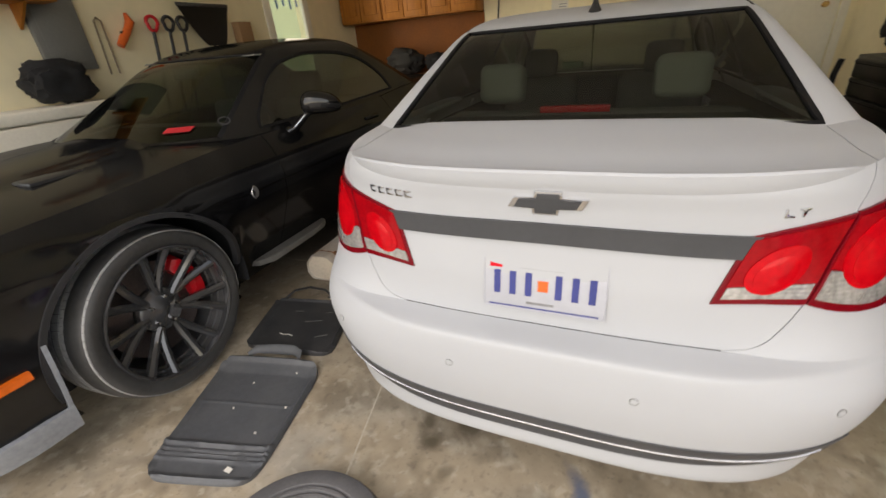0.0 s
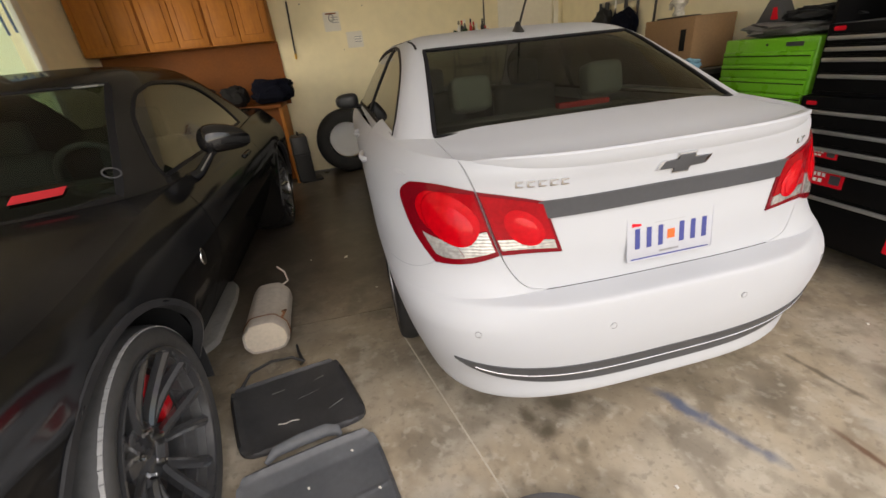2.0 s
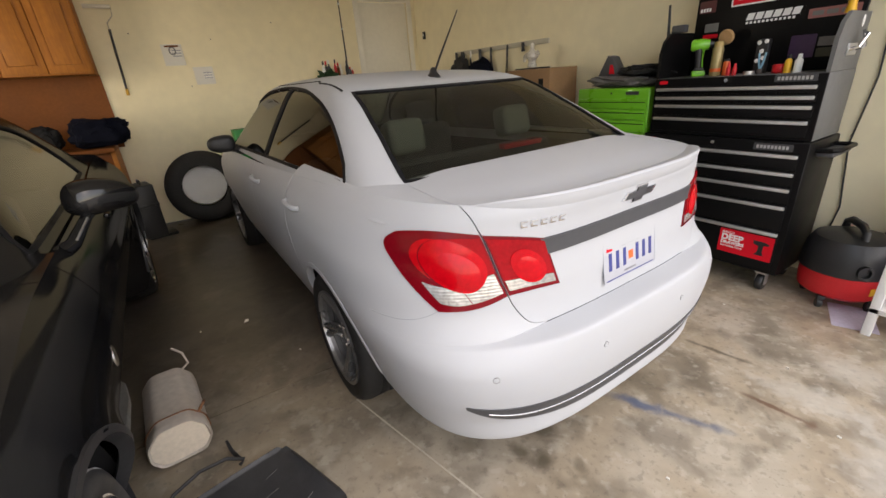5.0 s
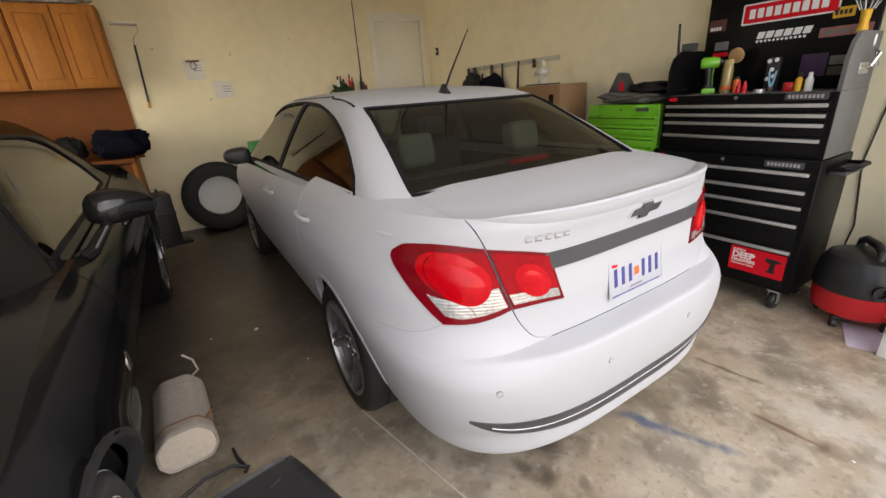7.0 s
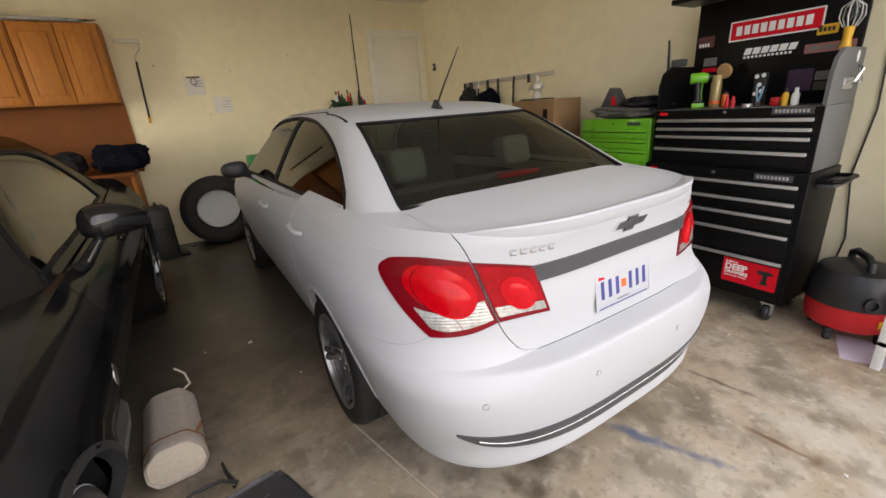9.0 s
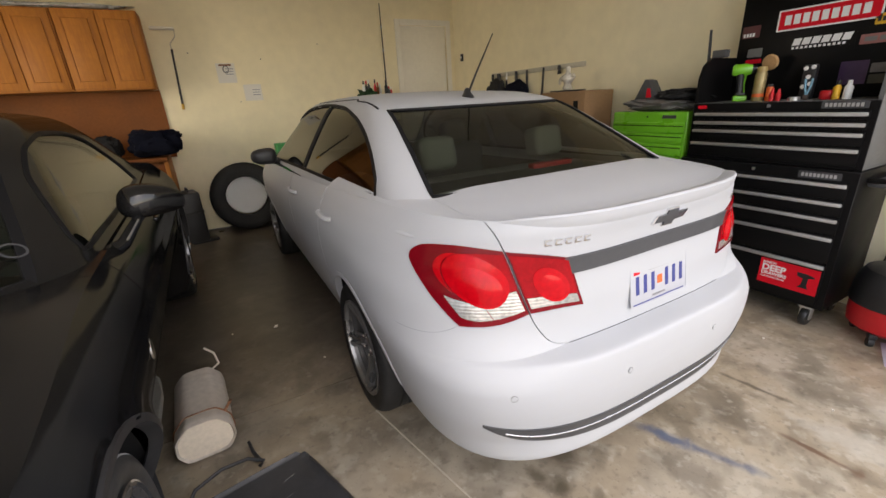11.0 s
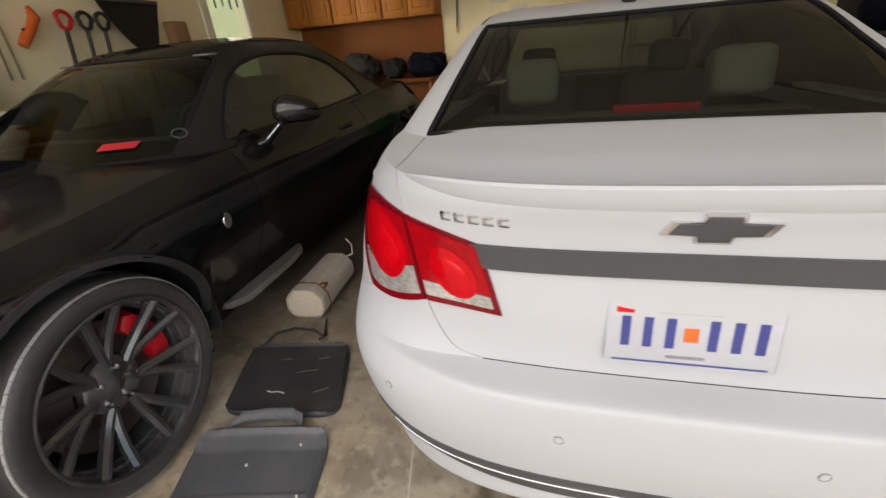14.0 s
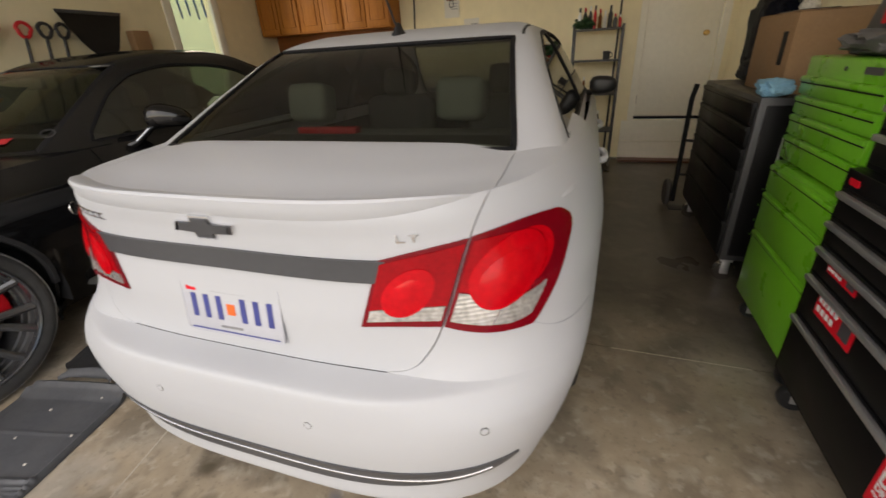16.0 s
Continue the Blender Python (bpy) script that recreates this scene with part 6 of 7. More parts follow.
def spray_can(x, y, z, r, h, mat, cap, label):
    c = thing("spray_can", label, "can", pose(x, y, z))
    part("can", lathe([(0.0, 0.0), (r * 0.94, 0.0), (r, 0.006), (r, h * 0.78), (r * 0.82, h * 0.84), (r * 0.78, h * 0.85), (0.0, h * 0.85)], 20), mat, c)
    part("cap", lathe([(0.0, h * 0.85), (r * 0.85, h * 0.85), (r * 0.85, h * 0.97), (r * 0.7, h), (0.0, h)], 20), cap, c)
    part("can_band", lathe([(r + 0.0008, h * 0.12), (r + 0.0008, h * 0.22)], 20), ORANGE, c)
    return c


spray_can(1.86, 0.685, HZ, 0.033, 0.21, material("gold can", (0.34, 0.27, 0.12), 0.4, 0.4), material("dull gold cap", (0.38, 0.28, 0.10), 0.5), "gold aerosol can with an orange band")
spray_can(1.87, 0.625, HZ, 0.019, 0.10, ORANGE, BLACK_PLASTIC, "thin orange aerosol can")
g = thing("wool_pad", "round tan polishing pad leaning on the back board", "polishing pad", pose(1.98, 0.705, HZ + 0.235, 0, 80, 0))
part("pad", lathe([(0.0, -0.015), (0.042, -0.013), (0.050, 0.0), (0.042, 0.013), (0.0, 0.018)], 24), material("tan wool", (0.42, 0.25, 0.11), 0.95, bump=0.6), g)
g = thing("figurine_stand", "dark desk stand with round white spots", "ornament", pose(1.95, 0.46, HZ))
part("post", box(-0.02, 0.02, -0.035, 0.035, 0.0, 0.20, 0.01), BLACK_PLASTIC, g)
for y, z in ((-0.018, 0.185), (0.02, 0.18), (0.0, 0.13), (-0.015, 0.09), (0.018, 0.075)):
    part("spot", lathe([(0.0, 0.003), (0.012, 0.002), (0.013, 0.0), (0.0, 0.0)], 14, face_minus_x(-0.02, y, z)), WHITE_PRINT, g)
g = thing("pliers", "blue-handled pliers standing open", "pliers", pose(1.84, 0.415, HZ))
part("jaw", box(-0.008, 0.008, -0.014, 0.014, 0.0, 0.03, 0.004), STEEL, g)
for s in (-1, 1):
    part("handle", tube([(0, 0, 0.02), (0, s * 0.012, 0.07), (0, s * 0.018, 0.12)], 0.006, 8), BLUE_CLOTH, g)
g = thing("tape_roll", "small roll of silver tape lying flat", "tape", pose(1.80, 0.455, HZ))
part("roll", lathe([(0.015, 0.0), (0.03, 0.0), (0.03, 0.02), (0.015, 0.02)], 24, None, True), ALU, g)
for y, h, mt, lab in ((0.635, 0.075, RED_PLASTIC, "small red spark plug box"), (0.60, 0.07, RED_PLASTIC, "small red plug socket")):
    g = thing("plug_socket", lab, "socket", pose(1.80, y - 0.06, HZ))
    part("sleeve", lathe([(0.0, 0.0), (0.014, 0.0), (0.014, h * 0.6), (0.01, h * 0.65), (0.006, h), (0.0, h)], 14), mt, g)
g = thing("tape_measure", "round red tape reel lying on its side", "tape reel", pose(1.86, 0.315, HZ))
part("reel", lathe([(0.0, 0.0), (0.035, 0.0), (0.04, 0.006), (0.04, 0.044), (0.035, 0.05), (0.0, 0.05)], 24), RED_PLASTIC, g)
for y, r, h, mt, cp, lab in ((0.265, 0.018, 0.10, YELLOW, BLACK_PLASTIC, "small yellow plastic bottle"), (0.215, 0.02, 0.10, WHITE_PRINT, WHITE_PRINT, "small white plastic bottle")):
    g = thing("small_bottle", lab, "bottle", pose(1.82, y, HZ))
    part("bottle", lathe([(0.0, 0.0), (r, 0.0), (r, h * 0.65), (r * 0.5, h * 0.78), (0.0, h * 0.78)], 16), mt, g)
    part("cap", lathe([(0.0, h * 0.78), (r * 0.55, h * 0.78), (r * 0.5, h), (0.0, h)], 16), cp, g)
g = thing("work_lamp", "yellow hand lamp with a white wire cage, hung on the chest", "work lamp", pose(2.02, 0.10, 1.69))
part("grip", tube([(0, 0, -0.04), (0, 0, 0.0), (0, 0, 0.07)], [0.028, 0.02, 0.024], 12), YELLOW, g)
part("bulb_guard", lathe([(0.0, 0.07), (0.03, 0.072), (0.052, 0.11), (0.05, 0.16), (0.03, 0.20), (0.0, 0.205)], 16), glass_material("clear guard", (0.8, 0.82, 0.8)), g)
for i in range(6):
    a = math.pi * i / 3
    part("cage_wire", tube([(0.03 * math.cos(a), 0.03 * math.sin(a), 0.07), (0.056 * math.cos(a), 0.056 * math.sin(a), 0.12), (0.05 * math.cos(a), 0.05 * math.sin(a), 0.17), (0.0, 0.0, 0.21)], 0.0025, 5), WHITE_PRINT, g)
g = thing("torque_wrench", "thin black wrench standing behind the chest cheek", "wrench", pose(2.0, 1.10, 1.30, -4, 0, 0))
part("shaft", tube([(0, 0, 0), (0, 0, 0.40), (0, 0, 0.55)], [0.012, 0.010, 0.008], 10), BLACK_PLASTIC, g)
g = thing("pocket_radio", "small dark box on the chest cheek", "radio", pose(1.90, 0.985, 1.648))
part("case", box(-0.03, 0.03, -0.045, 0.045, 0.0, 0.05, 0.006), SATIN_GREY, g)


def green_chest():
    g = thing("green_tool_cabinet", "lime green steel rolling tool cabinet with stacked top chest", "tool cabinet")
    X = 1.70
    part("body", box(X, X + 0.42, 1.035, 1.695, 0.125, 0.85, 0.008), GREEN, g)
    part("top_chest", box(X + 0.02, X + 0.40, 1.045, 1.705, 0.855, 1.30, 0.012, 3), GREEN, g)
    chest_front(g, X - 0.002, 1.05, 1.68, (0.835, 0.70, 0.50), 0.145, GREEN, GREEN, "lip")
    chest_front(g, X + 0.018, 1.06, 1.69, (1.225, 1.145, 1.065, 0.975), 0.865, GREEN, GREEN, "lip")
    part("name_plate", prism(rounded(0.11, 0.024, 0.003), 0.003, face_minus_x(X + 0.0205, 1.19, 1.262)), SATIN_GREY, g)
    part("lock", lathe([(0.0, 0.005), (0.007, 0.005), (0.008, 0.0), (0.0, 0.0)], 12, face_minus_x(X + 0.0205, 1.375, 1.262)), BLACK_PLASTIC, g)
    for x in (X + 0.06, X + 0.36):
        for y in (1.10, 1.63):
            caster(g, x, y, 0.048)
    return g


green_chest()


def crumple(name, label, category, centre, size, mat, seed, rough=0.35):
    """A soft heap or bag: a rounded lump with folds."""
    bm = bmesh.new()
    bmesh.ops.create_icosphere(bm, subdivisions=4, radius=1)
    off = Vector((seed * 7.3, seed * 3.1, seed))
    for v in bm.verts:
        n = noise.fractal(v.co * 1.6 + off, 0.7, 2.0, 5)
        r = 1 + rough * n
        p = Vector((math.copysign(abs(v.co.x) ** 0.75, v.co.x), math.copysign(abs(v.co.y) ** 0.75, v.co.y), math.copysign(abs(v.co.z) ** 0.8, v.co.z))) * r
        p = Vector((p.x * size[0] / 2, p.y * size[1] / 2, p.z * size[2] / 2))
        p.z = max(p.z, -size[2] / 2)
        v.co = p
    ob = link_mesh(name, bm, mat)
    ob.matrix_world = Matrix.Translation((centre[0], centre[1], centre[2] + size[2] / 2))
    return tagged(ob, label, category)


crumple("dust_sheet", "crumpled grey sheet lying on the green cabinet", "cloth", (1.90, 1.36, 1.300), (0.34, 0.58, 0.09), material("grey sheet", (0.16, 0.15, 0.14), 0.9, bump=0.4), 1.2, 0.3)
crumple("dark_jacket", "dark folded cloth lying on the grey sheet", "cloth", (1.92, 1.20, 1.372), (0.26, 0.36, 0.09), BLACK_CLOTH, 2.6, 0.4)
g = thing("sanding_pad", "dark wedge-shaped tool with a red panel", "power tool", pose(1.88, 1.50, 1.375))
part("wedge", prism([(-0.11, 0.0), (0.12, 0.0), (0.02, 0.16), (-0.02, 0.17)], 0.10, Matrix.Translation((0.05, 0, 0)) @ face_minus_x(0, 0, 0), 0.01), SATIN_GREY, g)
part("red_panel", prism([(0.01, 0.03), (0.06, 0.03), (0.04, 0.10), (0.015, 0.10)], 0.004, Matrix.Translation((-0.052, 0, 0)) @ face_minus_x(0, 0, 0)), RED_PRINT, g)

# dark cabinet with its stuff
d = thing("dark_tool_cabinet", "dark grey steel tool cabinet on shiny casters", "tool cabinet")
part("body", box(1.665, 2.16, 1.985, 3.25, 0.16, 1.10, 0.01), material("graphite painted steel", (0.040, 0.040, 0.041), 0.42, var=0.12, bump=0.08, bump_scale=250), d)
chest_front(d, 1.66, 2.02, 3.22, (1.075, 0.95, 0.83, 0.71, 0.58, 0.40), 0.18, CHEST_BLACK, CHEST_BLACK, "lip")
part("end_panel", box(1.70, 2.13, 1.972, 1.986, 0.20, 1.06, 0.003), CHEST_BLACK, d)
for i in range(4):
    for k in range(2):
        part("rivet", lathe([(0.0, 0.003), (0.006, 0.002), (0.007, 0.0), (0.0, 0.0)], 8, Matrix.Translation((1.78 + 0.09 * k, 1.972, 0.35 + 0.09 * i)) @ Matrix.Rotation(radians(90), 4, "X")), CHROME, d)
for k in range(2):
    part("slide_rail", box(1.80 + 0.06 * k, 1.812 + 0.06 * k, 1.966, 1.973, 0.66, 0.90, 0.002), ALU, d)
for x in (1.72, 2.1):
    for y in (2.05, 3.18):
        caster(d, x, y, 0.065, CHROME)
crumple("blue_rag", "pale blue rag bunched on the dark cabinet", "cloth", (1.735, 2.06, 1.10), (0.16, 0.17, 0.085), BLUE_CLOTH, 4.1, 0.35)
b = thing("cardboard_box", "closed brown cardboard box with dark hand hole", "box", pose(1.955, 2.385, 1.102))
part("carton", box(-0.19, 0.19, -0.30, 0.30, 0.0, 0.385, 0.006, 2), CARDBOARD, b)
part("flap", box(0.002, 0.188, -0.298, 0.298, 0.386, 0.390, 0.001, 1), CARDBOARD, b)
part("flap", box(-0.188, -0.002, -0.298, 0.298, 0.386, 0.390, 0.001, 1), CARDBOARD, b)
part("packing_tape", box(-0.03, 0.03, -0.299, 0.299, 0.3902, 0.3910, 0, 1), material("brown packing tape", (0.34, 0.20, 0.09), 0.25, var=0.08, coat=0.4), b)
part("hand_hole", box(-0.1925, -0.1895, -0.22, -0.16, 0.14, 0.30, 0.001, 1), TRIM, b)
crumple("tool_case", "black soft tool case on the dark cabinet", "case", (1.93, 3.06, 1.10), (0.24, 0.2, 0.14), BLACK_CLOTH, 5.2, 0.2)
g = thing("white_polisher", "white plastic tool with a clear wrap on the box", "tool", pose(1.93, 2.48, 1.506))
part("head", lathe([(0.0, 0.0), (0.045, 0.0), (0.05, 0.02), (0.035, 0.05), (0.04, 0.075), (0.062, 0.10), (0.058, 0.135), (0.03, 0.155), (0.02, 0.175), (0.024, 0.21), (0.012, 0.225), (0.0, 0.228)], 20), material("clear-wrapped white plastic", (0.62, 0.58, 0.50), 0.25, var=0.4, scale=18, coat=0.6), g)
part("arm", tube([(0, 0.03, 0.11), (0.0, 0.075, 0.12), (0.0, 0.105, 0.10), (0.0, 0.11, 0.06)], [0.026, 0.024, 0.02, 0.014], 8), bpy.data.materials["clear-wrapped white plastic"], g)
part("arm", tube([(0, -0.03, 0.12), (0.0, -0.07, 0.135), (0.0, -0.09, 0.115)], [0.022, 0.022, 0.014], 8), bpy.data.materials["clear-wrapped white plastic"], g)
part("base_board", box(-0.08, 0.08, -0.17, 0.17, -0.012, 0.0, 0.003), BLACK_PLASTIC, g)

# tools on the strip of the side wall
strip = thing("tool_strip", "pale wall strip with hooks for hand tools", "tool rack")
part("rail", box(XR - 0.022, XR - 0.001, 2.55, 4.25, 1.735, 1.785, 0.003), material("pale rail", (0.50, 0.46, 0.36), 0.5), strip)
TOOLS = ((4.18, 0.16, 0.020, "black trowel"), (4.05, 0.22, 0.030, "black brush"), (3.88, 0.16, 0.012, "white handled brush"), (3.66, 0.24, 0.022, "black pry bar"), (3.46, 0.26, 0.016, "black snips"), (3.18, 0.30, 0.014, "black long pliers"), (2.90, 0.09, 0.020, "small black clip"))
for i, (y, h, r, lab) in enumerate(TOOLS):
    t = thing("hand_tool", lab + " hung on the wall strip", "hand tool", pose(XR - 0.045, y, 1.775 - h, 4 * (i % 3 - 1), 0, 0))
    part("handle", tube([(0, 0, h), (0, 0, h * 0.6), (0, 0, h * 0.45)], [r * 0.8, r, r * 0.7], 10), WHITE_PRINT if "white" in lab else BLACK_PLASTIC, t)
    part("blade", prism([(-r * 1.3, 0.0), (r * 1.3, 0.0), (r * 0.8, h * 0.5), (-r * 0.8, h * 0.5)], 0.012, Matrix.Translation((0.006, 0, 0)) @ face_minus_x(0, 0, 0), 0.003), BLACK_PLASTIC, t)
crumple("hung_backpack", "navy blue backpack hung on the side wall", "backpack", (2.14, 3.62, 1.22), (0.18, 0.40, 0.44), NAVY, 6.4, 0.22)
crumple("hung_jacket", "black jacket hung on the side wall", "jacket", (2.15, 4.05, 1.08), (0.15, 0.34, 0.62), BLACK_CLOTH, 8.8, 0.25)
sw = thing("door_button", "small black garage door button on the wall", "wall button", pose(XR - 0.002, 5.05, 2.08))
part("case", box(-0.022, 0.0, -0.028, 0.028, -0.05, 0.05, 0.004), BLACK_PLASTIC, sw)
part("push_button", box(-0.028, -0.022, -0.012, 0.012, -0.01, 0.02, 0.002), WHITE_PRINT, sw)

# hand truck by the house door
h = thing("hand_truck", "black two-wheeled hand truck leaning by the cabinet", "hand truck", pose(1.64, 3.44, 0, 0, 0, 0))
for x in (-0.02, 0.14):
    part("upright", tube([(x, 0.0, 0.05), (x, 0.0, 0.95), (x + 0.02, 0.0, 1.06)] if x < 0 else [(x, 0.0, 0.05), (x - 0.02, 0.0, 0.85), (x, 0.0, 1.0), (x + 0.05, 0.0, 1.055), (x + 0.11, 0.0, 1.05)], 0.020, 10), TRIM, h)
for z in (0.3, 0.6):
    part("rung", tube([(-0.02, 0, z), (0.14, 0, z)], 0.012, 8), BLACK_PLASTIC, h)
part("toe_plate", box(-0.06, 0.18, -0.12, 0.02, 0.0, 0.01, 0.002), BLACK_PLASTIC, h)
for x in (-0.07, 0.20):
    part("truck_wheel", lathe([(0.0, -0.02), (0.10, -0.025), (0.12, -0.01), (0.12, 0.01), (0.10, 0.025), (0.0, 0.02)], 28, Matrix.Translation((x, 0.06, 0.12)) @ Matrix.Rotation(radians(90), 4, "Y")), TYRE, h)

# vacuum, white stand, cables by the garage doorway
v = thing("shop_vacuum", "red and black round shop vacuum on casters", "vacuum cleaner", pose(1.90, -0.235, 0, 0, 0, 35) @ Matrix.Diagonal((0.88, 0.88, 1.0, 1)))
part("tank", lathe([(0.0, 0.075), (0.19, 0.075), (0.225, 0.10), (0.235, 0.17), (0.235, 0.245), (0.0, 0.245)], 40), RED_PLASTIC, v, "red plastic tank")
part("motor_head", lathe([(0.245, 0.235), (0.247, 0.25), (0.240, 0.33), (0.228, 0.39), (0.20, 0.435), (0.12, 0.46), (0.0, 0.462)], 40), BLACK_PLASTIC, v, "black domed motor head")
part("carry_handle", tube([(-0.14, 0, 0.43), (-0.13, 0, 0.49), (-0.07, 0, 0.515), (0.07, 0, 0.515), (0.13, 0, 0.49), (0.14, 0, 0.43)], 0.022, 10), BLACK_PLASTIC, v)
part("hose_port", lathe([(0.028, 0.0), (0.04, 0.0), (0.04, 0.03), (0.028, 0.03)], 20, Matrix.Translation((-0.235, 0.0, 0.29)) @ Matrix.Rotation(radians(-90), 4, "Y"), True), BLACK_PLASTIC, v)
part("tank_label", box(-0.05, 0.05, -0.2365, -0.2345, 0.14, 0.185, 0, 1, pose(0, 0, 0, 0, 0, -62)), YELLOW, v)
for k in range(4):
    a = radians(45 + 90 * k)
    part("foot_caster", lathe([(0.0, -0.016), (0.026, -0.016), (0.03, 0.0), (0.026, 0.016), (0.0, 0.016)], 16, Matrix.Translation((0.19 * math.cos(a), 0.19 * math.sin(a), 0.03)) @ Matrix.Rotation(radians(90), 4, "X")), BLACK_PLASTIC, v)
    part("foot", box(0.19 * math.cos(a) - 0.025, 0.19 * math.cos(a) + 0.025, 0.19 * math.sin(a) - 0.022, 0.19 * math.sin(a) + 0.022, 0.055, 0.085, 0.005), BLACK_PLASTIC, v)
g = thing("paper_sheet", "pale lilac sheet of paper on the floor under the vacuum", "paper", pose(1.73, -0.37, 0.002, 0, 0, 20))
part("sheet", prism(rounded(0.30, 0.20, 0.01), 0.0015), material("lilac paper", (0.66, 0.62, 0.74), 0.8), g)
w = thing("white_stand", "white painted wooden storage stand", "stand")
for x, y in ((1.585, -0.465), (1.585, -0.95), (2.06, -0.465), (2.06, -0.95)):
    part("leg", box(x - 0.02, x + 0.02, y - 0.02, y + 0.02, 0.0, 0.78, 0.003), SCREEN_WHITE, w)
for z in (0.14, 0.72):
    part("shelf", box(1.565, 2.08, -0.97, -0.445, z, z + 0.03, 0.003), SCREEN_WHITE, w)
crumple("purple_bag", "purple cloth bag on the white stand", "bag", (1.86, -0.72, 0.172), (0.36, 0.34, 0.24), PURPLE, 9.1, 0.25)
for k, (pts, nm) in enumerate((([(XR - 0.012, -0.02, 1.95), (XR - 0.012, -0.05, 1.3), (XR - 0.012, -0.01, 0.9), (XR - 0.012, -0.06, 0.5), (XR - 0.02, 0.0, 0.02)], "a"), ([(XR - 0.012, -0.26, 1.7), (XR - 0.012, -0.30, 1.2), (XR - 0.012, -0.27, 0.8), (XR - 0.012, -0.32, 0.45), (XR - 0.02, -0.30, 0.3)], "b"), ([(XR - 0.012, -0.36, 1.6), (XR - 0.012, -0.37, 1.1), (XR - 0.012, -0.42, 0.7), (XR - 0.012, -0.36, 0.4), (XR - 0.02, -0.38, 0.25)], "c"))):
    c = tagged(link_mesh("power_cable", tube(pts, 0.005, 6), BLACK_PLASTIC), "black power cable hanging down the wall", "cable", "cables on the wall")

# ---- back wall ----
for i in range(3):
    x0 = -3.93 + 0.71 * i
    c = thing("wall_cabinet", "honey oak wall cabinet with raised-panel doors", "cabinet", group="wall cabinets")
    part("carcass", box(x0, x0 + 0.705, 4.97, 5.298, 1.77, 2.54, 0.003), OAK, c)
    for k in range(2):
        a = x0 + 0.012 + k * 0.345
        dr = part("cabinet_door", box(a, a + 0.335, 4.948, 4.968, 1.785, 2.525, 0.004), OAK, c)
        bm = bmesh.new()
        add_box(bm, a + 0.062, a + 0.273, 4.940, 4.950, 1.86, 2.45, 0.009, 2)
        part("raised_panel", bm, OAK, dr)
        # flat strips of darker oak paint the shade round the panel
        for bb in ((a + 0.050, a + 0.058, 1.85, 2.46), (a + 0.277, a + 0.285, 1.85, 2.46)):
            part("groove_shade", box(bb[0], bb[1], 4.9465, 4.949, bb[2], bb[3]), OAK_SHADE, dr)
structure("trim_backsplash", box(-3.93, -1.80, 5.28, 5.298, 1.0, 1.768), BROWN_BOARD, "brown hardboard splashback below the cabinets", "splashback")
wb = thing("workbench", "brown wooden workbench against the back wall", "workbench")
part("bench_top", box(-3.93, -1.86, 4.72, 5.279, 1.0, 1.045, 0.004), BROWN_BOARD, wb)
part("end_panel", box(-1.905, -1.865, 4.76, 5.27, 0.0, 1.0, 0.003), OAK, wb)
part("front_panel", box(-3.90, -1.91, 4.80, 4.82, 0.06, 0.995, 0.003), BROWN_BOARD, wb)
crumple("navy_coat", "navy blue folded coat on the workbench", "coat", (-1.95, 4.90, 1.046), (0.50, 0.34, 0.30), NAVY, 11.2, 0.25)
crumple("grey_cloth", "grey cloth bundle on the workbench", "cloth", (-2.42, 4.95, 1.046), (0.30, 0.28, 0.26), material("grey bundle", (0.02, 0.02, 0.022), 0.9, spec=0.1, bump=0.4), 12.7, 0.25)
crumple("dark_sack", "dark bundle heaped on the workbench", "bundle", (-2.95, 5.0, 1.046), (0.55, 0.4, 0.34), BLACK_CLOTH, 13.4, 0.3)
s = thing("black_case", "upright black plastic tool case on the floor", "case", pose(-1.77, 4.84, 0, 0, 0, 12))
part("case_body", box(-0.12, 0.10, -0.16, 0.16, 0.02, 0.62, 0.02, 3), BLACK_PLASTIC, s)
part("case_band", box(-0.125, 0.105, -0.165, 0.165, 0.38, 0.41, 0.004), BLACK_PLASTIC, s)
part("case_foot", box(-0.09, 0.20, -0.13, 0.13, 0.0, 0.03, 0.006), BLACK_PLASTIC, s)
part("case_handle", tube([(0, -0.06, 0.62), (0, -0.05, 0.66), (0, 0.05, 0.66), (0, 0.06, 0.62)], 0.01, 8), BLACK_PLASTIC, s)
t = thing("spare_tyre", "loose black tyre leaning against the back wall", "tyre", Matrix.Translation((-1.13, 5.10, 0.432)) @ Matrix.Rotation(radians(80), 4, "X"))
part("casing", lathe([(0.245, -0.10), (0.30, -0.115), (0.36, -0.115), (0.41, -0.10), (0.43, -0.07), (0.43, 0.07), (0.41, 0.10), (0.36, 0.115), (0.30, 0.115), (0.245, 0.10), (0.26, 0.06), (0.40, 0.06), (0.40, -0.06), (0.26, -0.06)], 64, None, True), BLACK_TYRE, t)
t = thing("round_cover", "white round plastic cover standing inside the tyre", "cover", Matrix.Translation((-1.13, 5.17, 0.445)) @ Matrix.Rotation(radians(80), 4, "X"))
part("disc", lathe([(0.0, 0.008), (0.25, 0.006), (0.256, 0.0), (0.25, -0.004), (0.0, -0.004)], 48), WHITE_PRINT, t)
g = thing("green_bin", "green plastic bin standing by the back wall", "bin", pose(-0.55, 5.08, 0))
part("bin_body", prism(rounded(0.24, 0.24, 0.03), 1.06, None, 0.01), material("green plastic", (0.02, 0.26, 0.05), 0.4), g)
# roller, papers and pole
r = thing("paint_roller", "paint roller on a black pole with a yellow tip", "paint roller")
